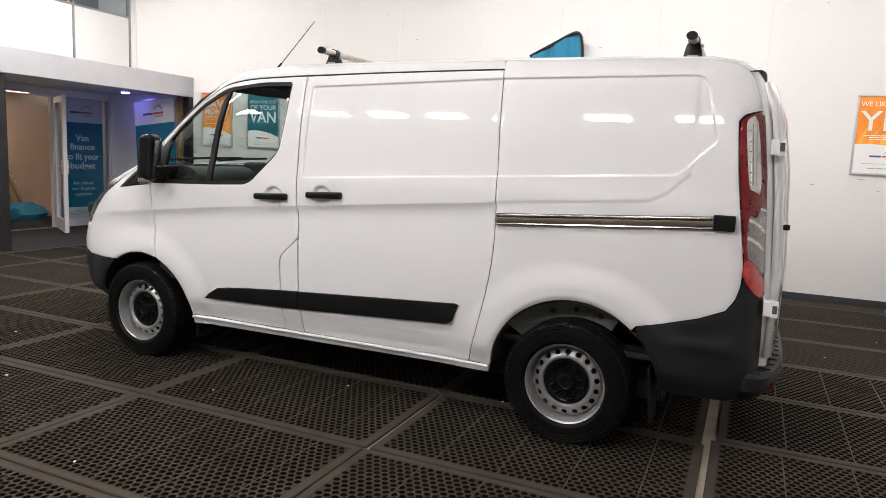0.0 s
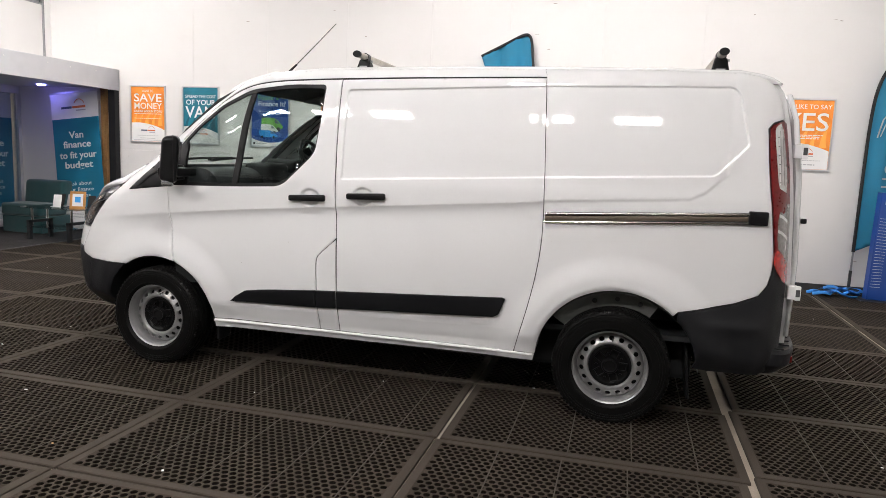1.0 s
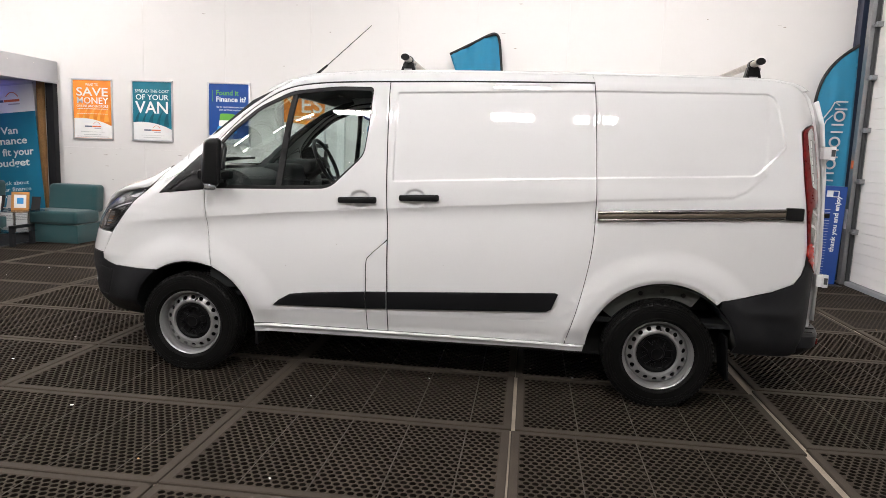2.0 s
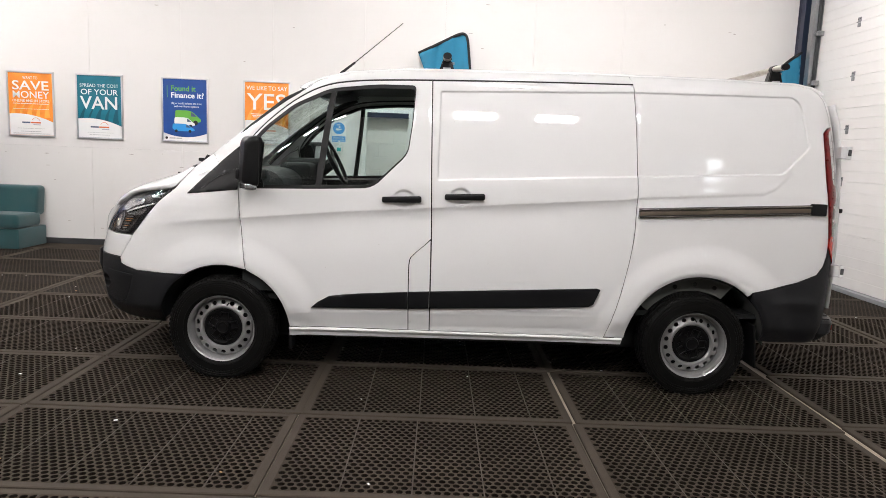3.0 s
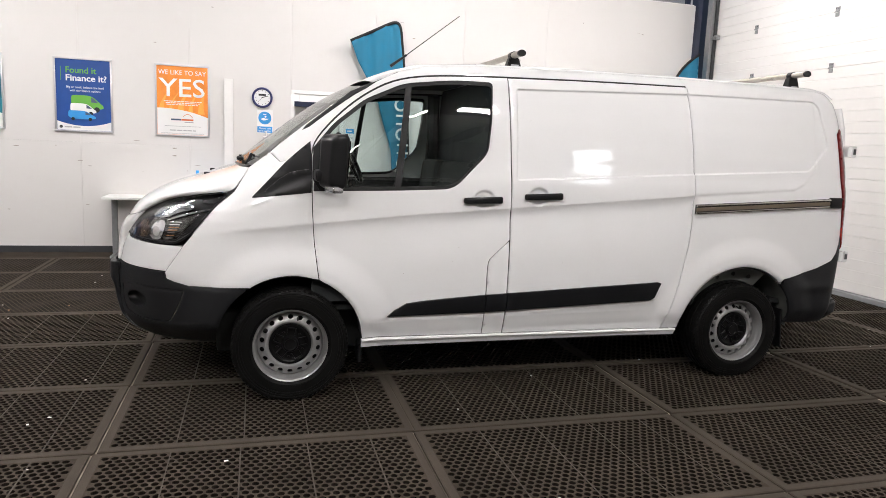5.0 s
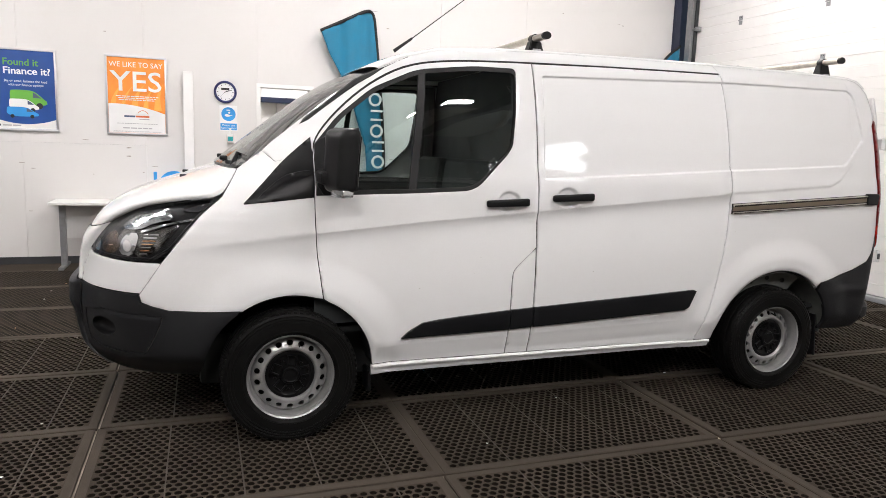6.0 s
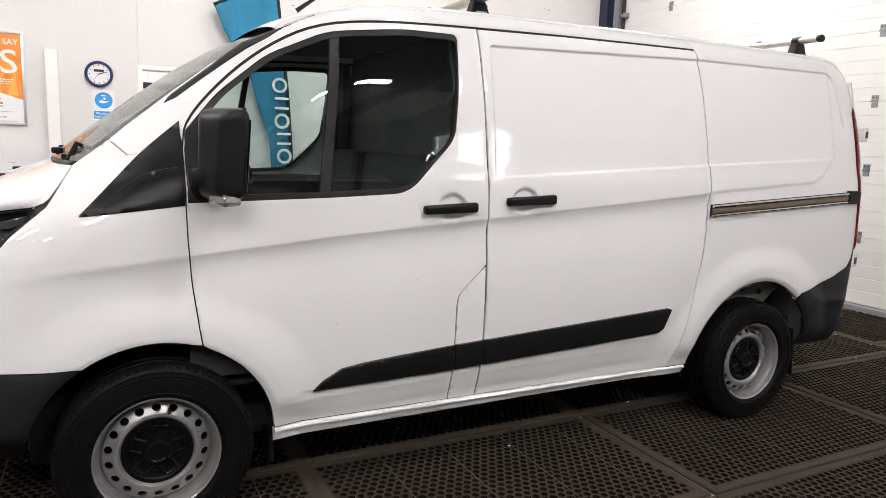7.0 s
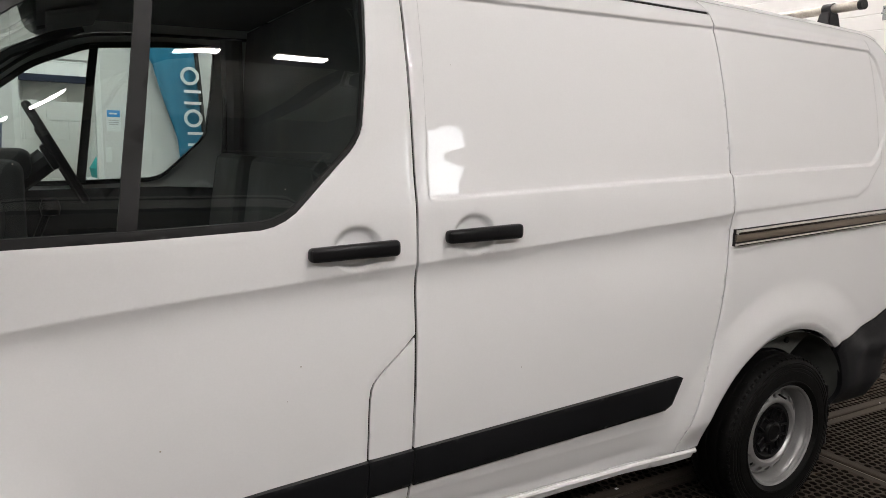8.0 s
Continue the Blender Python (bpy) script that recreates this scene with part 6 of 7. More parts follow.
side_panel("headlamp_side_lens", chaikin([(0.128, 0.880), (0.132, 0.905), (0.160, 0.945), (0.166, 0.900), (0.160, 0.880)], 1, True), SMOKE, van, step=0.012, lift=-0.020)

side_panel("tail_lamp", LAMP, REDLENS, van, step=0.014, lift=0.010)
side_panel("tail_lamp_clear_band", chaikin([(4.671, 1.629), (4.678, 1.658), (4.712, 1.678), (4.739, 1.539), (4.763, 1.317), (4.731, 1.334), (4.709, 1.346), (4.694, 1.449)], 1, True), PALELENS, van, step=0.012, lift=0.013, label="clear ribbed reversing lens")
side_panel("tail_lamp_lower_lens", chaikin([(4.716, 1.232), (4.755, 1.209), (4.768, 1.275), (4.802, 1.250), (4.814, 1.096), (4.816, 0.935), (4.762, 1.011), (4.726, 1.039)], 1, True), SMOKYLENS, van, step=0.012, lift=0.013, label="smoky clear indicator lens")
side_panel("tail_lamp_low_red", chaikin([(4.716, 1.008), (4.730, 1.030), (4.767, 0.998), (4.818, 0.915), (4.820, 0.842), (4.793, 0.845), (4.718, 0.940)], 1, True), BRIGHTRED, van, step=0.012, lift=0.013, label="bright red lower lens")
for k in (0.016, 0.031):
    side_panel("tail_lamp_divider", [(4.706 + k, 1.36), (4.7085 + k, 1.36), (4.6845 + k, 1.635), (4.682 + k, 1.635)], DARKLINE, van, step=0.03, lift=0.0155)
side_panel("tail_lamp_divider", [(4.690, 1.60), (4.694, 1.60), (4.719, 1.36), (4.714, 1.36)], CHROME, van, step=0.03, lift=0.0152)
for i in range(6):
    z = 1.37 + 0.046 * i
    xo = lerp(z, [1.34, 1.65], [4.708, 4.678])
    side_panel("tail_lamp_rib", [(xo + 0.004, z), (xo + 0.014, z + 0.001), (xo + 0.014, z + 0.005), (xo + 0.004, z + 0.004)], DARKLINE, van, step=0.03, lift=0.0155)
for z in (1.215, 1.135):
    side_panel("tail_lamp_step", [(4.722, z), (4.745, z - 0.010), (4.775, z - 0.034), (4.796, z - 0.064), (4.790, z - 0.068), (4.768, z - 0.044), (4.742, z - 0.024), (4.722, z - 0.016)], PALELENS, van, step=0.02, lift=0.0155)
    for k in range(4):
        side_panel("tail_lamp_tooth", [(4.730, z - 0.030 - 0.010 * k), (4.742, z - 0.032 - 0.010 * k), (4.742, z - 0.036 - 0.010 * k), (4.730, z - 0.034 - 0.010 * k)], DARKLINE, van, step=0.03, lift=0.0150)
side_panel("tail_lamp_step", [(4.765, 1.262), (4.800, 1.242), (4.801, 1.234), (4.766, 1.252)], PALELENS, van, step=0.02, lift=0.0155)

# door glass, frame, pillar bar, mirror triangle
inner_win = [(1.655 + 0.962 * (x - 1.655) + 0.012, 1.50 + 0.930 * (z - 1.50)) for x, z in WINDOW]
side_panel("window_seal", WINDOW, SEAL, van, holes=[inner_win], step=0.016, lift=-0.004)
for ob in side_panel("door_glass", [(1.655 + 0.985 * (x - 1.655), 1.50 + 0.975 * (z - 1.50)) for x, z in WINDOW], GLASS, van, step=0.05, lift=-0.020, flange=0.0, label="tinted cab side window"):
    ob.visible_shadow = False
side_panel("window_bar", [(1.578, 1.205), (1.616, 1.206), (1.684, 1.795), (1.650, 1.790)], SEAL, van, step=0.03, lift=-0.010)
side_panel("quarter_cover", chaikin(tight([(0.800, 1.134), (1.1185, 1.172), (1.1185, 1.452), (1.060, 1.402), (0.985, 1.333)], [0.03, 0.006, 0.006, 0.02, 0.02]), 1, True), PLASTIC, van, step=0.02, lift=0.004)
side_panel("quarter_cover_ridge", chaikin([(0.86, 1.165), (0.98, 1.268), (1.06, 1.292), (1.117, 1.298), (1.117, 1.275), (1.05, 1.268), (0.985, 1.246), (0.90, 1.172)], 1, True), PLASTIC, van, step=0.02, lift=0.014)
side_panel("mirror_base", chaikin([(1.126, 1.183), (1.126, 1.410), (1.165, 1.45), (1.235, 1.47), (1.245, 1.30), (1.275, 1.212), (1.27, 1.186)], 1, True), PLASTIC, van, step=0.02, lift=0.006)


def door_mirror(side):
    """The head is swung some way back on its arm."""
    y0 = YC + side * 0.945
    m = Matrix.Translation((1.232, y0 + side * 0.115, 0)) @ Matrix.Rotation(radians(-30 * side), 4, "Z")
    bm = box(-0.064, 0.036, -0.090, 0.090, 1.196, 1.494, 0.043, 6)
    for v in bm.verts:
        k = (v.co.z - 1.35) / 0.15
        v.co.x += 0.010 * k
        v.co.y *= 0.96 + 0.06 * k
        u = min(1.0, max(0.0, (0.03 - v.co.x) / 0.09))
        v.co.y *= 1.0 - 0.22 * u * u
        v.co.z = 1.35 + (v.co.z - 1.35) * (1.0 - 0.10 * u * u)
    bmesh.ops.transform(bm, matrix=m, verts=bm.verts)
    head = part("door_mirror", bm, PLASTIC, van, "black plastic door mirror, partly folded back", smooth=True, sharp=50)
    part("mirror_arm", merge(box(1.13, 1.275, -0.11, 0.10, 1.238, 1.300, 0.02, 3, Matrix.Translation((0, y0 + side * 0.02, 0))), lathe([(0.0, 1.215), (0.040, 1.222), (0.044, 1.25), (0.044, 1.29), (0.036, 1.312), (0.0, 1.316)], 20, "z", (1.225, y0 + side * 0.055, 0))), PLASTIC, head, smooth=True)
    part("mirror_cap_line", box(0.012, 0.0145, -0.0885, 0.0885, 1.215, 1.494, 0.001, 1, m), SEAL, head)
    part("mirror_glass", box(0.0405, 0.0420, -0.070, 0.070, 1.232, 1.462, 0.0005, 1, m @ Matrix.Translation((0, 0, 1.35)) @ Matrix.Rotation(radians(5), 4, "Y") @ Matrix.Translation((0, 0, -1.35))), CHROME, head, "mirror glass")
    part("mirror_indicator", box(-0.060, 0.010, -0.070, 0.015, 1.182, 1.222, 0.014, 3, m), SMOKE, head, "clear indicator lens under the mirror", smooth=True)


door_mirror(-1)
door_mirror(1)


def door_handle(hx, hz, length, tilt, side):
    s = float(half_width(np.array([hx - 0.12]), np.array([hz]))[0])
    m = Matrix.Translation((hx, YC + side * (s + 0.022), hz)) @ Matrix.Rotation(radians(tilt), 4, "Y")
    bm = box(-length / 2, length / 2, -0.0155, 0.0155, -0.0185, 0.0185, 0.0145, 5)
    for v in bm.verts:
        k = v.co.x / (length / 2)
        v.co.y += side * -0.010 * abs(k) ** 3
        v.co.z *= 1.0 + 0.10 * (1 if k > 0.30 else 0) - 0.10 * max(0.0, -k - 0.5)
        v.co.z += 0.0025 * (k > 0.30)
    bmesh.ops.transform(bm, matrix=m, verts=bm.verts)
    h = part("door_handle", bm, PLASTIC, van, "black pull handle", smooth=True, sharp=60)
    for fx in (-0.40, 0.38):
        part("handle_mount", box(length * fx - 0.02, length * fx + 0.02, -0.006, 0.030, -0.013, 0.013, 0.004, 2, m if side < 0 else m @ Matrix.Diagonal((1, -1, 1, 1))), PLASTIC, h)


for side in (-1, 1):
    door_handle(2.103, 1.151, 0.238, -1.5, side)
    door_handle(2.481, 1.180, 0.243, -1.5, side)

# rubbing strips, split at the filler panel
for a, b in ((1.55, 2.155), (2.1605, 2.2875), (2.296, 3.35)):
    top = lambda x: float(lerp(x, [1.562, 1.60, 1.672, 1.76, 1.90, 2.16, 3.318], [0.462, 0.497, 0.540, 0.553, 0.566, 0.585, 0.650]))
    low = lambda x: float(lerp(x, [1.562, 2.16, 3.272], [0.462, 0.476, 0.531]))
    if a < 1.6:
        cut = [(1.562, 0.462), (1.60, 0.497), (1.672, 0.540), (1.76, 0.553), (1.90, 0.566), (b, top(b)), (b, low(b))]
    elif b > 3:
        cut = [(a, low(a)), (a, top(a)), (3.318, 0.650), (3.338, 0.643), (3.302, 0.548), (3.272, 0.531)]
    else:
        cut = [(a, low(a)), (a, top(a)), (b, top(b)), (b, low(b))]
    side_panel("side_trim", cut, TRIMP, van, step=0.012, lift=0.016, flange=0.03, label="dark plastic rubbing strip")

# sliding-door rail: a dark channel between worn steel lips
for side in (-1, 1):
    def on(x, z, out):
        return (x, YC + side * (float(half_width(np.array([x]), np.array([z]))[0]) + out), z)
    xs = [3.537, 3.75, 4.0, 4.25, 4.45, 4.60]
    depth = [0.968] * 6

    def strip(name, z0, z1, out, thick, material, label=""):
        V, F = [], []
        for x, s in zip(xs, depth):
            zc = 1.094 + 0.063 * (x - 3.53) / 1.12
            for dz, o in ((z0, out - thick), (z0, out), ((z0 + z1) / 2, out + 0.003), (z1, out), (z1, out - thick)):
                V.append((x, YC + side * (s + o), zc + dz))
        for i in range(len(xs) - 1):
            for k in range(4):
                F.append((5 * i + k, 5 * i + k + 1, 5 * i + k + 6, 5 * i + k + 5))
        F += [(0, 1, 2, 3, 4), tuple(5 * (len(xs) - 1) + k for k in (4, 3, 2, 1, 0))]
        mesh(name, V, F, material, van, label, smooth=True, sharp=30)
    strip("rail_slot", 0.0, 0.060, 0.001, 0.015, SEAL, "dark channel of the sliding door rail")
    strip("rail_bar_top", 0.044, 0.058, 0.011, 0.012, RAILBRIGHT, "worn steel upper lip of the rail")
    strip("rail_bar_mid", 0.016, 0.040, 0.006, 0.008, RAILBROWN, "brown-stained steel face of the rail")
    strip("rail_bar_low", 0.001, 0.011, 0.010, 0.012, RAILBRIGHT, "worn steel lower lip of the rail")
    e = on(4.60, 1.190, 0.006)
    part("rail_end_cap", box(4.572, 4.668, e[1] - 0.016, e[1] + 0.016, 1.150, 1.222, 0.010, 3), PLASTIC, van, "black rail end cap", smooth=True)

# black backing strips behind the shut lines, in place of the gaps' shade
for line in ([(1.1625, 0.69)] + DOOR_FRONT[1:] + [(1.121, 1.40)], DOOR_TOP, B_SEAM, SLIDE_TOP, SLIDE_REAR, flap_line, [(0.45, 0.867), (0.35, 0.716), (0.356, 0.680), (0.478, 0.648), (0.80, 0.646)], [(x, 0.327 + 0.0015 * (x - 1.4)) for x in np.arange(1.421, 3.5, 0.04)]):
    ln = chaikin(line, 1)
    for side in (-1, 1):
        V, F = [], []
        for i, (x, z) in enumerate(ln):
            x0, z0 = ln[max(i - 1, 0)]
            x1, z1 = ln[min(i + 1, len(ln) - 1)]
            d = math.hypot(x1 - x0, z1 - z0)
            nx, nz = -(z1 - z0) / d, (x1 - x0) / d
            for k in (-0.006, 0.006):
                s = float(half_width(np.array([x + nx * k]), np.array([z + nz * k]))[0])
                V.append((x + nx * k, YC + side * (s - 0.0085), z + nz * k))
        F = [(2 * i, 2 * i + 1, 2 * i + 3, 2 * i + 2) for i in range(len(ln) - 1)]
        mesh("shut_line_seal", V, F, SEAL, van, smooth=True)

# small chips and specks in the paint
rng = random.Random(31)
for i in range(9):
    x, z = rng.uniform(1.3, 4.4), rng.choice([rng.uniform(0.62, 1.05), rng.uniform(1.25, 1.7)])
    y = YC - float(half_width(np.array([x]), np.array([z]))[0]) - 0.0004
    r = rng.uniform(0.001, 0.0022)
    part("paint_chip", lathe([(0.0, 0.0), (r, 0.0), (r, 0.0008)], 7, centre=(x, y, z)), BARSTEEL, van)

# underside, wheel arches, cab lining, bulkhead
part("underbody", box(0.60, 4.40, YC - 0.62, YC + 0.62, 0.19, 0.46, 0.03), INNER, van)
part("cargo_floor", box(2.31, 4.72, YC - 0.84, YC + 0.84, 0.47, 0.50), INNER, van)
for side in (-1, 1):
    part("inner_sill", box(1.45, 3.49, YC + side * 0.70 - 0.14, YC + side * 0.70 + 0.14, 0.285, 0.47, 0.01), INNER, van)
    for cx, r, a0, a1, m_ in ((WB_F, 0.425, 4, 176, INNER), (WB_R, 0.455, 4, 176, ARCHGREY)):
        V, F = [], []
        arc = circle_arc(cx, HUB_Z - 0.03, r, a0, a1, 28)
        for x, z in arc:
            so = float(half_width(np.array([x]), np.array([max(z, 0.34)]))[0]) - 0.012
            V += [(x, YC + side * so, z), (x, YC + side * (so - 0.10), z + 0.012), (x, YC + side * 0.46, z)]
        for i in range(len(arc) - 1):
            for k in range(2):
                F.append((3 * i + k, 3 * i + k + 1, 3 * i + k + 4, 3 * i + k + 3))
        c = len(V)
        V.append((cx, YC + side * 0.46, HUB_Z))
        F += [(3 * i + 2, 3 * i + 5, c) for i in range(len(arc) - 1)]
        mesh("wheel_arch_liner", V, F, m_, van, smooth=True)
    V, F = [], []
    for k, ang in enumerate(np.linspace(radians(60), radians(142), 33)):
        V += [(WB_R + r * math.cos(ang), YC + side * y, HUB_Z - 0.03 + r * math.sin(ang)) for r, y in ((0.470, 0.880), (0.440, 0.862), (0.36, 0.835))]
    for k in range(32):
        for q in (0, 1):
            F.append((3 * k + q, 3 * k + q + 1, 3 * k + q + 4, 3 * k + q + 3))
    mesh("inner_arch_panel", V, F, ARCHGREY, van, "dusty grey inner arch panel", smooth=True)
    # flat black discs stand in for the panel's dark, shaded holes
    for a in (72, 90, 108):
        part("arch_plug", lathe([(0.0, 0.0), (0.014, 0.0), (0.014, 0.01)], 12, centre=(WB_R + 0.405 * math.cos(radians(a)), YC + side * 0.856, HUB_Z - 0.03 + 0.405 * math.sin(radians(a)))), SEAL, van)
    part("mud_flap", box(4.335, 4.350, YC + side * 0.80 - 0.10, YC + side * 0.80 + 0.10, 0.165, 0.44, 0.006, m=Matrix.Translation((4.34, 0, 0.4)) @ Matrix.Rotation(radians(-6), 4, "Y") @ Matrix.Translation((-4.34, 0, -0.4))), PLASTIC, van, "black rubber mud flap")
    part("front_deflector", box(1.41, 1.43, YC + side * 0.80 - 0.06, YC + side * 0.80 + 0.06, 0.17, 0.28, 0.005), PLASTIC, van)
bh = [(float(half_width(np.array([2.31]), np.array([z]))[0]) - 0.035, z) for z in (0.50, 0.8, 1.2, 1.5, 1.75, 1.85, 1.90)]
bm = prism([(s, z) for s, z in bh] + [(-s, z) for s, z in bh[::-1]], 0.02, Matrix.Translation((2.30, YC, 0)) @ Matrix.Rotation(radians(90), 4, "Z") @ Matrix.Scale(-1, 4, (0, 1, 0)))
# lightened to grey in place of the hall's reflection in the side glass
part("bulkhead", bm, CABGREY, van, "bulkhead behind the seats, its grey standing in for a reflection")
part("cab_floor", box(0.85, 2.30, YC - 0.84, YC + 0.84, 0.49, 0.52), INNER, van)
V = [(1.46, YC - 0.70, 1.815), (1.46, YC + 0.70, 1.815), (1.64, YC - 0.74, 1.880), (1.64, YC + 0.74, 1.880), (2.30, YC - 0.76, 1.905), (2.30, YC + 0.76, 1.905)]
mesh("headlining", V, [(0, 1, 3, 2), (2, 3, 5, 4)], HEADLINE, van)
for side in (-1, 1):
    lower_trim = [(1.13, 0.55), (2.28, 0.55), (2.28, 1.18), (1.95, 1.19), (1.60, 1.182), (1.13, 1.165)]
    side_panel("door_card", lower_trim, INNER, van, step=0.06, lift=-0.055, flange=0.0) if side < 0 else None
    part("pillar_lining", tube([(2.235, YC + side * 0.845, 1.2), (2.24, YC + side * 0.82, 1.55), (2.22, YC + side * 0.76, 1.86)], 0.05, 10), CABGREY, van, smooth=True)
    part("screen_pillar_lining", tube([(0.90, YC + side * 0.70, 1.30), (1.12, YC + side * 0.735, 1.53), (1.36, YC + side * 0.735, 1.725), (1.62, YC + side * 0.745, 1.85)], 0.022, 8), INNER, van, smooth=True)
    part("seat_belt", tube([(2.20, YC + side * 0.80, 1.62), (2.17, YC + side * 0.77, 1.0)], 0.012, 6), SEAL, van, smooth=True)
    part("sun_visor", box(1.49, 1.66, YC + side * 0.40 - 0.20, YC + side * 0.40 + 0.20, 1.800, 1.818, 0.008, m=Matrix.Translation((1.49, 0, 1.80)) @ Matrix.Rotation(radians(-14), 4, "Y") @ Matrix.Translation((-1.49, 0, -1.80))), HEADLINE, van, smooth=True)

dash_profile = chaikin([(0.80, 1.275), (1.02, 1.285), (1.20, 1.30), (1.30, 1.275), (1.36, 1.20), (1.34, 1.08), (1.28, 0.95), (1.30, 0.80), (0.95, 0.78)], 2, True)
bm = prism(dash_profile, 1.50)
bmesh.ops.translate(bm, vec=(0, YC - 0.75, 0), verts=bm.verts)
part("dashboard", bm, DASH, van, "dark moulded dashboard", smooth=True)
part("instrument_hood", box(1.14, 1.42, YC + 0.22, YC + 0.56, 1.25, 1.36, 0.05, 4), INNER, van, smooth=True)
part("dash_console", box(1.18, 1.40, YC - 0.16, YC + 0.16, 1.0, 1.33, 0.05, 4), INNER, van, smooth=True)
part("gear_lever", merge(tube([(1.40, YC + 0.02, 1.02), (1.46, YC + 0.0, 1.17)], 0.012, 8), lathe([(0.0, 1.155), (0.026, 1.16), (0.030, 1.185), (0.022, 1.21), (0.0, 1.215)], 16, "z", (1.468, YC, 0))), PLASTIC, van, smooth=True)
rim = bmesh.new()
R, r = 0.19, 0.016
grid = [[rim.verts.new(((R + r * math.cos(b)) * math.cos(a), (R + r * math.cos(b)) * math.sin(a), r * math.sin(b))) for b in np.linspace(0, 2 * math.pi, 10, endpoint=False)] for a in np.linspace(0, 2 * math.pi, 40, endpoint=False)]
for i in range(40):
    for k in range(10):
        rim.faces.new((grid[i][k], grid[(i + 1) % 40][k], grid[(i + 1) % 40][(k + 1) % 10], grid[i][(k + 1) % 10]))
wheel_m = Matrix.Translation((1.50, YC + 0.39, 1.345)) @ Matrix.Rotation(radians(63), 4, "Y")
spokes = merge(box(-0.05, 0.05, -0.06, 0.06, -0.04, 0.0, 0.015, 2), *[box(0.03, 0.185, -0.022, 0.022, -0.022, -0.004, 0.006, 1, Matrix.Rotation(radians(a), 4, "Z")) for a in (0, 120, 240)])
sw = merge(rim, spokes)
bmesh.ops.transform(sw, matrix=wheel_m, verts=sw.verts)
part("steering_wheel", sw, PLASTIC, van, "black steering wheel on the far side", smooth=True)
part("steering_column", tube([(1.20, YC + 0.39, 1.10), (1.47, YC + 0.39, 1.325)], 0.045, 10), INNER, van, smooth=True)
for y, w in ((-0.34, 0.86), (0.43, 0.48)):
    s = part("cab_seat", box(1.58, 2.10, YC + y - w / 2, YC + y + w / 2, 0.72, 0.90, 0.05, 3), INNER, van, "dark cloth cab seat", smooth=True)
    part("seat_back", box(2.06, 2.20, YC + y - w / 2 + 0.02, YC + y + w / 2 - 0.02, 0.86, 1.36, 0.05, 3, Matrix.Translation((2.1, 0, 0.9)) @ Matrix.Rotation(radians(7), 4, "Y") @ Matrix.Translation((-2.1, 0, -0.9))), INNER, s, smooth=True)

# wipers on the scuttle, washer jets
for y0, y1 in ((-0.45, 0.30), (0.10, 0.62)):
    part("wiper", merge(tube([(0.735, YC + y0, 1.325), (0.775, YC + (y0 + y1) / 2, 1.345), (0.80, YC + y1, 1.352)], 0.009, 6), box(0.715, 0.755, YC + y0 - 0.018, YC + y0 + 0.018, 1.322, 1.345, 0.008, 2)), PLASTIC, van, "black windscreen wiper", smooth=True)
part("wiper_pivot", tube([(0.775, YC - 0.56, 1.30), (0.80, YC - 0.53, 1.36), (0.845, YC - 0.50, 1.345)], [0.014, 0.010, 0.006], 8), PLASTIC, van, "black wiper spindle", smooth=True)
for y in (-0.30, 0.30):
    part("washer_jet", box(0.52, 0.555, YC + y - 0.012, YC + y + 0.012, 1.222, 1.240, 0.005, 2), PLASTIC, van)

# roof bars, feet, aerial
for bx, z in ((2.345, 2.020), (4.40, 2.038)):
    bm = tube([(bx, YC - 0.825, z), (bx, YC + 0.825, z)], 0.021, 18)
    for v in bm.verts:
        v.co.x = bx + (v.co.x - bx) * 1.15
        v.co.z = z + (v.co.z - z) * 0.88
    bar = part("roof_bar", bm, BARSTEEL, van, "weathered oval steel roof bar", smooth=True, sharp=50)
    for side in (-1, 1):
        cap = tube([(bx, YC + side * 0.815, z), (bx, YC + side * 0.832, z)], 0.0225, 18)
        for v in cap.verts:
            v.co.x = bx + (v.co.x - bx) * 1.15
            v.co.z = z + (v.co.z - z) * 0.88
        part("bar_end_cap", cap, PLASTIC, bar, "black rubber end cap", smooth=True, sharp=50)
        yf = YC + side * 0.685
        foot = bmesh.new()
        levels = ((0.050, 0.038, 1.930), (0.047, 0.034, 1.948), (0.034, 0.026, z - 0.030), (0.030, 0.024, z - 0.012))
        rings = [[foot.verts.new((bx + a * wx, yf + b * wy, h)) for a, b in ((-1, -1), (1, -1), (1, 1), (-1, 1))] for wx, wy, h in levels]
        for lo, hi in zip(rings, rings[1:]):
            for i in range(4):
                foot.faces.new((lo[i], lo[(i + 1) % 4], hi[(i + 1) % 4], hi[i]))
        foot.faces.new(rings[-1])
        foot.faces.new(rings[0][::-1])
        bmesh.ops.bevel(foot, geom=foot.edges[:], offset=0.005, segments=2, affect="EDGES")
        f = part("bar_foot", foot, PLASTIC, bar, "black clamp foot of the roof bar", smooth=True)
        band = tube([(bx, yf - 0.020, z), (bx, yf + 0.020, z)], 0.0245, 18)
        for v in band.verts:
            v.co.x = bx + (v.co.x - bx) * 1.15
        part("clamp_band", band, PLASTIC, bar, "black clamp band", smooth=True, sharp=50)
        part("foot_sticker", box(bx - 0.024, bx + 0.024, yf + side * 0.036 - 0.003, yf + side * 0.036 + 0.001, 1.956, 1.964), PRINTGREY, f)
        part("clamp_bolt", tube([(bx + 0.034, yf, z - 0.026), (bx + 0.046, yf, z - 0.026)], 0.008, 6), GALV, f)
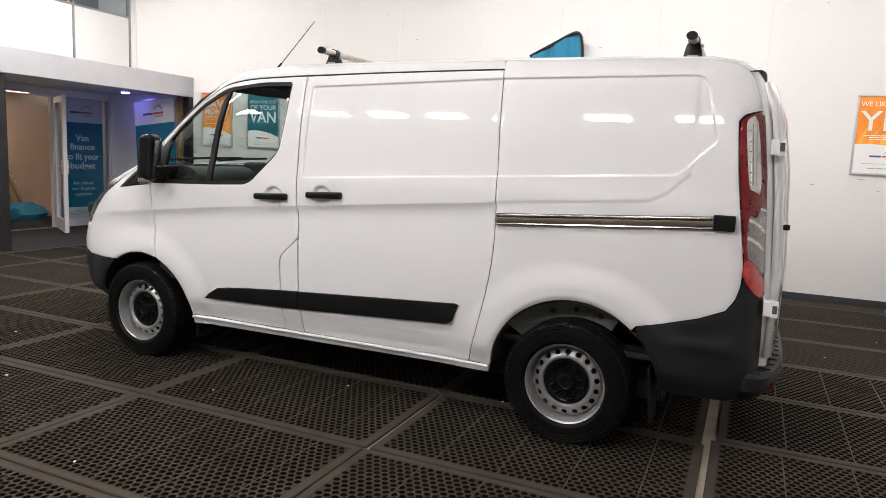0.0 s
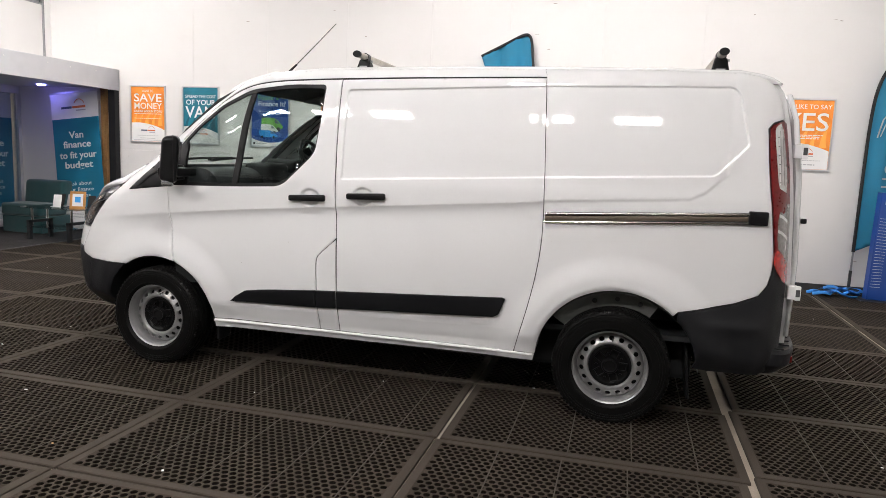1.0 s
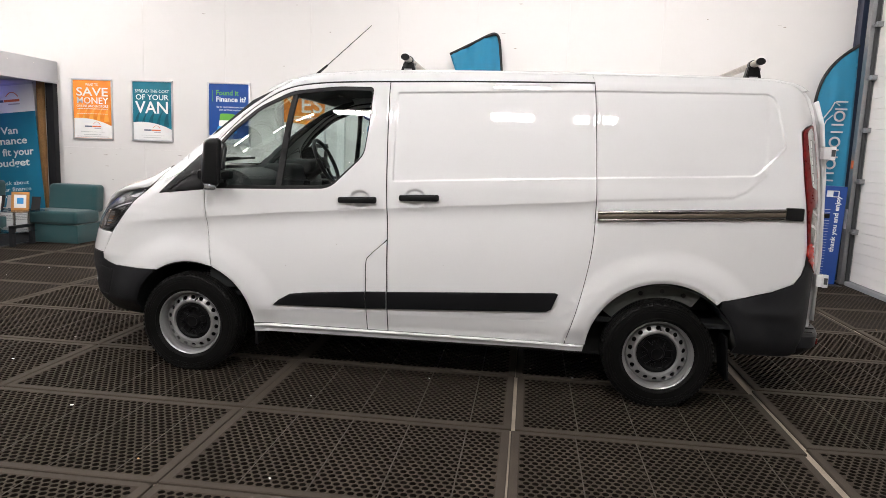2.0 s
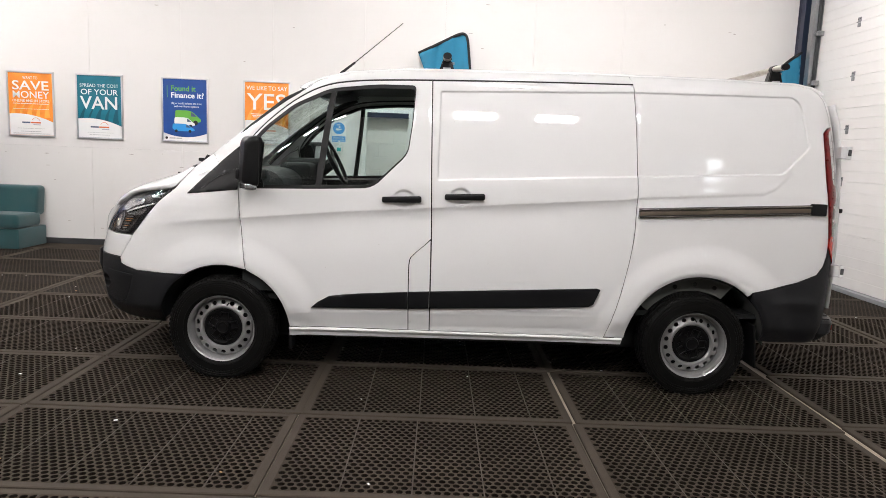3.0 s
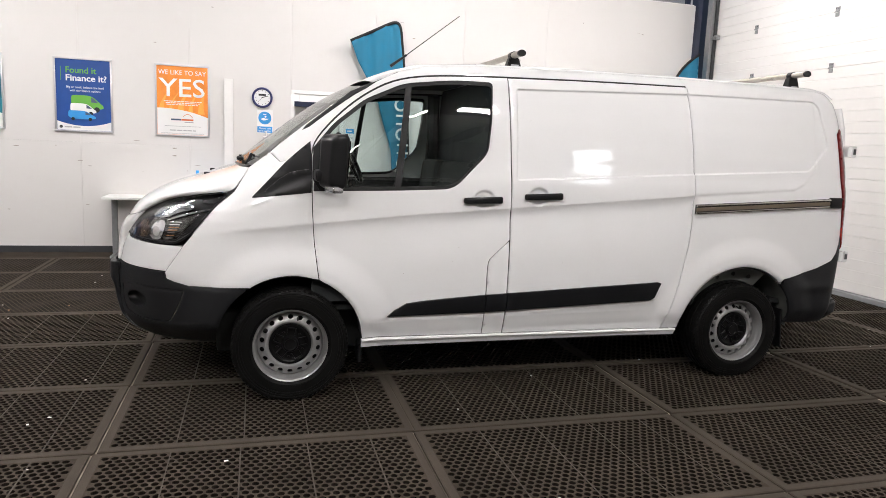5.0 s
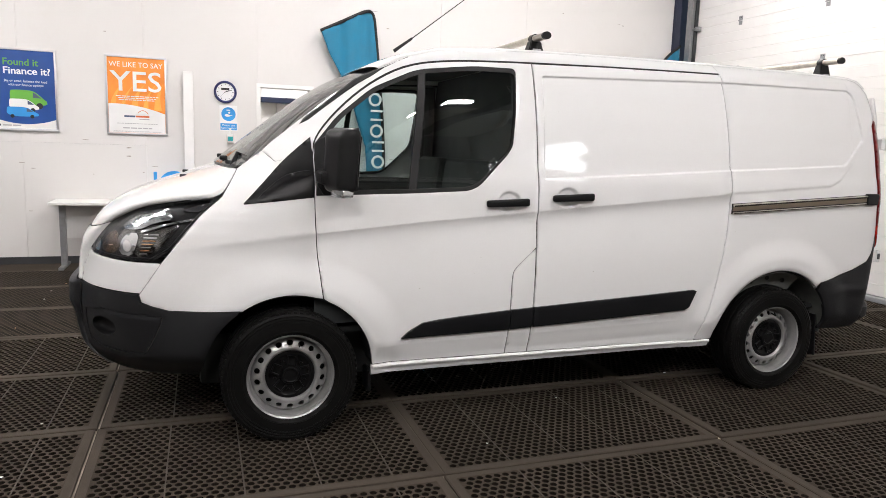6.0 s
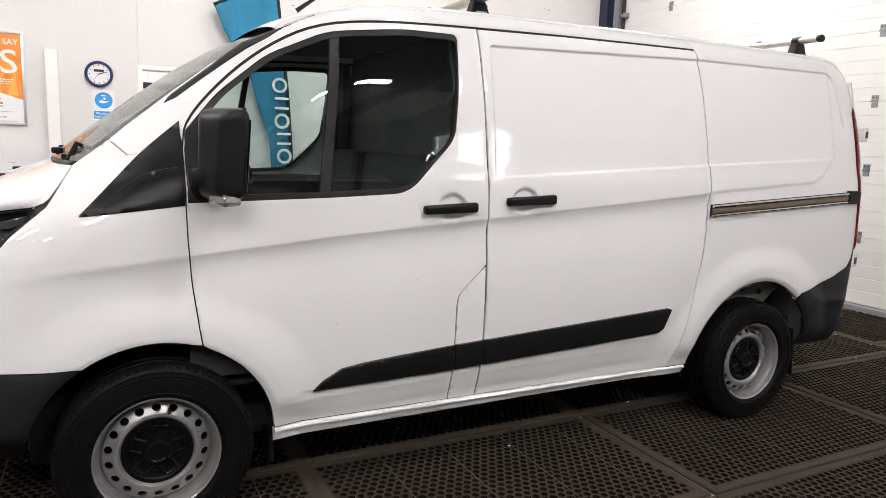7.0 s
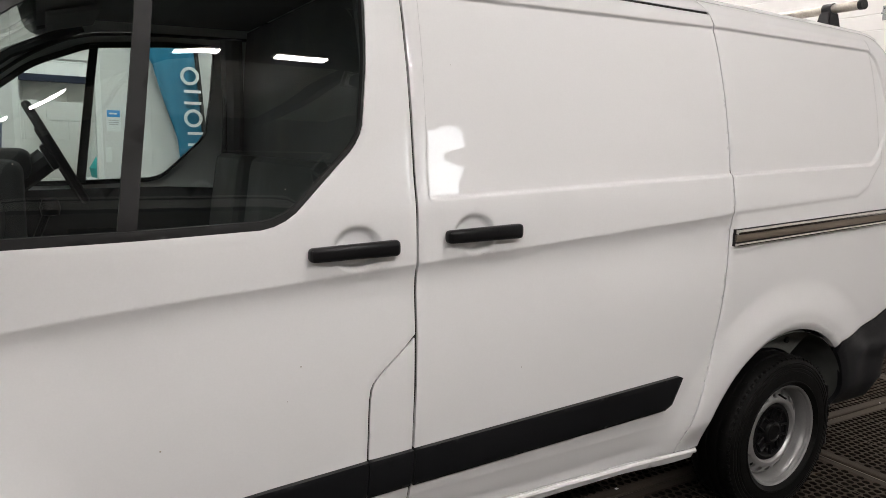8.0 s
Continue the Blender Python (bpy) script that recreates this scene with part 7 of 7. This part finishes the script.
part("aerial", tube([(1.640, YC - 0.385, 1.938), (1.735, YC - 0.405, 2.010), (1.74, YC - 0.406, 2.014), (2.052, YC - 0.478, 2.262)], [0.010, 0.007, 0.003, 0.0022], 8), PLASTIC, van, "thin black roof aerial", smooth=True)


# wheels
def tyre_profile():
    R, w = 0.338, 0.105
    p = [(0.212, -w * 0.80), (0.222, -w * 0.93), (0.232, -w * 0.975), (0.2345, -w * 1.005), (0.238, -w * 1.005), (0.240, -w * 0.985), (0.258, -w * 1.0), (0.278, -w * 0.995), (0.2795, -w * 0.972), (0.283, -w * 0.970), (0.285, -w * 0.985), (0.292, -w * 0.975), (0.2935, -w * 0.95), (0.297, -w * 0.95), (0.299, -w * 0.965), (0.307, -w * 0.95), (0.3085, -w * 0.925), (0.312, -w * 0.925), (0.314, -w * 0.94), (0.326, -w * 0.88), (0.333, -w * 0.80)]
    tread = [(R, -w * 0.72)]
    for g in (-0.42, 0.0, 0.42):
        tread += [(R, w * (g - 0.09)), (R - 0.009, w * (g - 0.07)), (R - 0.009, w * (g + 0.07)), (R, w * (g + 0.09))]
    tread += [(R, w * 0.72)]
    return p + tread + [(r, -h) for r, h in p[::-1]]


def rim_ring(n, r0, r1, rh, hw, y_at, seg_gap):
    """The disc's ring of n oval vents, each a real hole with a wall."""
    V, F = [], []
    k = 16
    for j in range(n):
        a0, a1 = 2 * math.pi * j / n, 2 * math.pi * (j + 1) / n
        am = (a0 + a1) / 2
        rm = (r0 + r1) / 2
        hole, outer, wall = [], [], []
        for i in range(k):
            t = 2 * math.pi * i / k
            u, v = math.cos(t), math.sin(t)
            m = max(abs(u), abs(v))
            uo, vo = u / m, v / m
            a_h, r_h = am + u * hw / rm, rm + v * rh
            a_o, r_o = am + uo * (a1 - a0) / 2, rm + vo * (r1 - r0) / 2
            hole.append(len(V))
            V.append((r_h * math.cos(a_h), y_at(r_h), r_h * math.sin(a_h)))
            outer.append(len(V))
            V.append((r_o * math.cos(a_o), y_at(r_o), r_o * math.sin(a_o)))
            wall.append(len(V))
            V.append((r_h * math.cos(a_h), y_at(r_h) + 0.012, r_h * math.sin(a_h)))
        for i in range(k):
            q = (i + 1) % k
            F.append((outer[i], outer[q], hole[q], hole[i]))
            F.append((hole[i], hole[q], wall[q], wall[i]))
    return V, F


def road_wheel(cx, side, spin):
    """A steel wheel with its tyre; the outer face looks along -y before it is placed."""
    w = mesh("tyre", [], [], TYRE, van)
    bm = lathe(tyre_profile(), 72)
    me = w.data
    bm.to_mesh(me)
    bm.free()
    me.polygons.foreach_set("use_smooth", [True] * len(me.polygons))
    me.set_sharp_from_angle(angle=radians(40))
    w.name = "wheel"
    tagged(w, "black tyre on a silver steel wheel")
    y = lambda r: lerp(r, [0.118, 0.135, 0.147, 0.182, 0.186], [-0.048, -0.058, -0.0565, -0.0362, -0.032])
    V, F = rim_ring(18, 0.147, 0.182, 0.0135, 0.0158, y, 0)
    part("tread_blocks", merge(*[box(-0.006, 0.006, -0.074 if k % 2 else 0.052, -0.052 if k % 2 else 0.074, 0.326, 0.3388, 0.001, 1, Matrix.Rotation(2 * math.pi * k / 60, 4, "Y")) for k in range(60)] + [box(-0.0085, 0.0085, sg * 0.084 - 0.009, sg * 0.084 + 0.009, 0.318, 0.3345, 0.002, 1, Matrix.Rotation(2 * math.pi * (k + 0.25 * sg) / 72, 4, "Y")) for k in range(72) for sg in (-1, 1)]), TYRE, w).name = "tread"
    tagged(w.children[-1], "fine tread sipes", kind="stuff")
    mesh("rim_disc", V, F, RIM, w, "silver steel disc with a ring of vents", smooth=True, sharp=40)
    rim_out = lathe([(0.181, -0.0360), (0.188, -0.022), (0.194, -0.020), (0.198, -0.050), (0.200, -0.066), (0.206, -0.073), (0.2085, -0.089), (0.2155, -0.0935), (0.219, -0.088), (0.216, -0.080), (0.205, -0.076), (0.190, 0.02), (0.190, 0.08)], 64)
    part("rim_flange", rim_out, RIM, w, smooth=True)
    part("rim_inner_edge", lathe([(0.120, -0.036), (0.126, -0.050), (0.132, -0.057), (0.140, -0.059), (0.147, -0.0565)], 64), RIM, w, smooth=True)
    # dark disc closing the wheel, so that the vents look shaded inside
    part("rim_barrel", lathe([(0.19, 0.02), (0.10, 0.03), (0.0, 0.03)], 48), INNER, w, smooth=True)
    cap = part("hub_cap", lathe([(0.126, -0.042), (0.122, -0.047), (0.108, -0.048), (0.102, -0.044), (0.074, -0.042), (0.050, -0.046), (0.044, -0.060), (0.036, -0.062), (0.032, -0.058), (0.0, -0.057)], 48), HUB, w, "black plastic hub cap", smooth=True)
    for k in range(5):
        a = 2 * math.pi * k / 5 + spin
        m = Matrix.Rotation(a, 4, "Y")
        part("hub_rib", merge(box(-0.026, -0.019, -0.056, -0.042, 0.052, 0.098, 0.002, 1, m), box(0.019, 0.026, -0.056, -0.042, 0.052, 0.098, 0.002, 1, m), box(-0.026, 0.026, -0.055, -0.042, 0.092, 0.099, 0.002, 1, m)), HUB, cap)
        part("wheel_nut", lathe([(0.0, -0.054), (0.008, -0.054), (0.009, -0.044)], 6, centre=(0.078 * math.sin(a + 0.63), 0, 0.078 * math.cos(a + 0.63))), HUB, cap)
    part("valve", tube([(0.168 * math.cos(spin + 1.2), -0.060, 0.168 * math.sin(spin + 1.2)), (0.160 * math.cos(spin + 1.2), -0.092, 0.160 * math.sin(spin + 1.2))], 0.0045, 6), PLASTIC, w, smooth=True)
    turn = 0 if side < 0 else 180
    w.matrix_basis = pose(cx, YC + side * 0.868, 0.313, 0, 0, turn) @ Matrix.Diagonal((0.955, 1, 0.955, 1))
    return w


for cx, sp in ((1.015, 0.12), (3.942, 0.33)):
    for side in (-1, 1):
        road_wheel(cx, side, sp)
    part("axle", tube([(cx, YC - 0.75, 0.313), (cx, YC + 0.75, 0.313)], 0.05, 8), INNER, van)


# ---- rubber ring mats ----
def ring_mat_mesh(holes, length=1.49):
    """One mat, centred on its own origin, top at z = 0: a flat rim, thin ribs and, near the camera's way, staggered round holes."""
    L, Wd, T = length / 2, MAT_W / 2, 0.014
    bx, by = 0.042, 0.040
    V, F, at = [], [], {}

    def vert(x, y, z):
        k = (round(x, 4), round(y, 4), round(z, 4))
        if k not in at:
            at[k] = len(V)
            V.append((x, y, z))
        return at[k]

    nx = int((2 * L - 2 * bx) / HOLE_X)
    ny = int((2 * Wd - 2 * by) / HOLE_Y)
    px = (2 * L - 2 * bx) / (nx + 0.5)
    py = (2 * Wd - 2 * by) / (ny + 1 / 3)
    s = py / 1.5
    rim = [(-L, -Wd), (L, -Wd), (L, Wd), (-L, Wd)]
    inn = [(-L + bx, -Wd + by), (L - bx, -Wd + by), (L - bx, Wd - by), (-L + bx, Wd - by)]
    for i in range(4):
        j = (i + 1) % 4
        top = [vert(x * (1 - 0.006 / L), y * (1 - 0.006 / Wd), 0.0) for x, y in (rim[i], rim[j])]
        lip = [vert(*q, -0.003) for q in (rim[i], rim[j])]
        low = [vert(*q, -T) for q in (rim[i], rim[j])]
        F.append((lip[0], lip[1], top[1], top[0]))
        F.append((low[0], low[1], lip[1], lip[0]))
        F.append((top[0], top[1], vert(*inn[j], 0.0), vert(*inn[i], 0.0)))
    if not holes:
        F.append(tuple(vert(*q, 0.0) for q in inn))
        return V, F
    k = 12
    for j in range(ny):
        cy = -Wd + by + s + py * j
        odd = j % 2
        for i in range(nx):
            cx = -L + bx + px * (i + 0.5 + 0.5 * odd)
            hexa = [(cx, cy + s), (cx - px / 2, cy + s / 2), (cx - px / 2, cy - s / 2), (cx, cy - s), (cx + px / 2, cy - s / 2), (cx + px / 2, cy + s / 2)]
            out, hole, low = [], [], []
            for q in range(6):
                a_, b_ = hexa[q], hexa[(q + 1) % 6]
                out += [vert(*a_, 0.0), vert((a_[0] + b_[0]) / 2, (a_[1] + b_[1]) / 2, 0.0)]
            for q in range(k):
                t = math.pi / 2 + 2 * math.pi * q / k
                u, v = HOLE_R * math.cos(t), HOLE_R * math.sin(t)
                hole.append(vert(cx + u, cy + v, -0.0012))
                low.append(vert(cx + 0.94 * u, cy + 0.94 * v, -T))
            for q in range(k):
                r = (q + 1) % k
                F.append((out[q], out[r], hole[r], hole[q]))
                F.append((hole[q], hole[r], low[r], low[q]))
        # half cells at the row's end, and the teeth along the first and last rows
        if odd:
            x0, x1 = -L + bx, -L + bx + px / 2
            F.append((vert(x0, cy + s, 0.0), vert(x0, cy - s, 0.0), vert(x1, cy - s / 2, 0.0), vert(x1, cy + s / 2, 0.0)))
        else:
            x0, x1 = L - bx, L - bx - px / 2
            F.append((vert(x0, cy - s, 0.0), vert(x0, cy + s, 0.0), vert(x1, cy + s / 2, 0.0), vert(x1, cy - s / 2, 0.0)))
        for edge, sg in ((0, -1), (ny - 1, 1)):
            if j == edge:
                for i in range(nx + 1):
                    xc = -L + bx + px * (i + 0.5 * odd)
                    tri = (vert(max(xc - px / 2, -L + bx), cy + sg * s, 0.0), vert(min(xc + px / 2, L - bx), cy + sg * s, 0.0), vert(xc, cy + sg * s / 2, 0.0))
                    F.append(tri if sg < 0 else tri[::-1])
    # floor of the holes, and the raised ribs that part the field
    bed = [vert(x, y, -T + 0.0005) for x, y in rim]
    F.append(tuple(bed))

    def quad(x0, x1, y0, y1, z):
        F.append((vert(x0, y0, z), vert(x1, y0, z), vert(x1, y1, z), vert(x0, y1, z)))
    count = max(1, round((2 * L - 2 * bx) / 0.309))
    for i in range(1, count + 1):
        x = -L + 0.337 + 0.309 * (i - 1)
        if x < L - bx - 0.05:
            quad(x - 0.0035, x + 0.0035, -Wd + by, Wd - by, 0.0012)
    return V, F


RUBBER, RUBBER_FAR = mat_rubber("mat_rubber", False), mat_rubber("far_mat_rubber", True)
V, F = ring_mat_mesh(True)
near_me = bpy.data.meshes.new("rubber_mat")
near_me.from_pydata(V, [], F)
near_me.materials.append(RUBBER)
near_me.materials.append(mat("dusty_rubber_rib", (0.056, 0.047, 0.038), 0.85, spec=0.15, var=0.3, scale=8, fine=0.3))
for p in near_me.polygons[-4:]:
    p.material_index = 1
# hole walls and floors get a darker rubber: shade put into the colour
near_me.materials.append(mat("shaded_hole_rubber", (0.012, 0.0095, 0.0075), 0.85, spec=0.05, var=0.3, scale=5))
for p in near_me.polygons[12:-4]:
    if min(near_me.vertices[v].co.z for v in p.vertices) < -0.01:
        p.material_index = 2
RIMRUBBER = mat("dusty_mat_rim", (0.058, 0.048, 0.0385), 0.85, spec=0.1, var=0.2, scale=3, fine=0.15, bump=0.2)
near_me.materials.append(RIMRUBBER)
for p in near_me.polygons[:12]:
    p.material_index = 3
V, F = ring_mat_mesh(False)
far_me = bpy.data.meshes.new("rubber_mat_far")
far_me.from_pydata(V, [], F)
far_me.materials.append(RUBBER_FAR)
far_me.materials.append(RIMRUBBER)
for p in far_me.polygons[:12]:
    p.material_index = 1
V, F = ring_mat_mesh(False, 0.865)
short_me = bpy.data.meshes.new("rubber_mat_short")
short_me.from_pydata(V, [], F)
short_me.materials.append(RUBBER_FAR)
short_me.materials.append(RIMRUBBER)
for p in short_me.polygons[:12]:
    p.material_index = 1
ROWS_Y = [-1.42 + 0.912 * k for k in range(-6, 6)]
ROWS_Y += [ROWS_Y[-1] + 0.912]
matting = thing("matting", "black rubber ring mats laid edge to edge over concrete", "floor mat", kind="structure")
rng = random.Random(9)
for r, y0 in enumerate(ROWS_Y):
    slip = rng.uniform(-0.022, 0.022)
    for c in range(-4, 5):
        x0 = {1: 1.609, 2: 3.120, 3: 4.642, 4: 6.158}.get(c, 0.113 + 1.5025 * c) + (slip if c < 1 else 0.4 * slip)
        if c == 2 and y0 < -1.5:
            x0 -= 0.012
        if abs(y0 + 0.508) < 0.01 and c in (2, 3):
            x0 += {2: -0.016, 3: 0.022}[c]
        if x0 < -4.6:
            continue
        yy = y0 + {3: 0.09, 4: 0.27}.get(c, 0.0)
        if yy + MAT_W > 4.52:
            continue
        cut = x0 < -3.8
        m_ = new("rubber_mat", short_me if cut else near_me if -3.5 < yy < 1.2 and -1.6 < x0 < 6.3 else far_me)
        m_.parent = matting
        if cut:
            x0 += 0.3125
        m_.matrix_basis = pose(x0 + MAT_L / 2, yy + MAT_W / 2, rng.uniform(-0.0008, 0.0008), 0, 0, rng.uniform(-0.22, 0.22))
for x0, x1, y0 in ((-3.75, 6.15, 4.06), (6.158, 7.12, 4.33)):
    st = part("mat_edge_strip", box(x0, x1, y0, 4.478, -0.015, -0.001, 0.003), RUBBER, matting)
rng = random.Random(21)
for i in range(70):
    x, y = rng.uniform(-2.5, 6.5), rng.uniform(-4.0, 3.5)
    s = rng.uniform(0.003, 0.009)
    o = part("litter_scrap", box(-s, s, -s * 0.6, s * 0.6, 0, 0.0015, m=Matrix.Rotation(rng.uniform(0, 3), 4, "Z")), rng.choice([PRINTWHITE, POLYWRAP, WOOD]), matting)
    o.location = (x, y, 0.002)
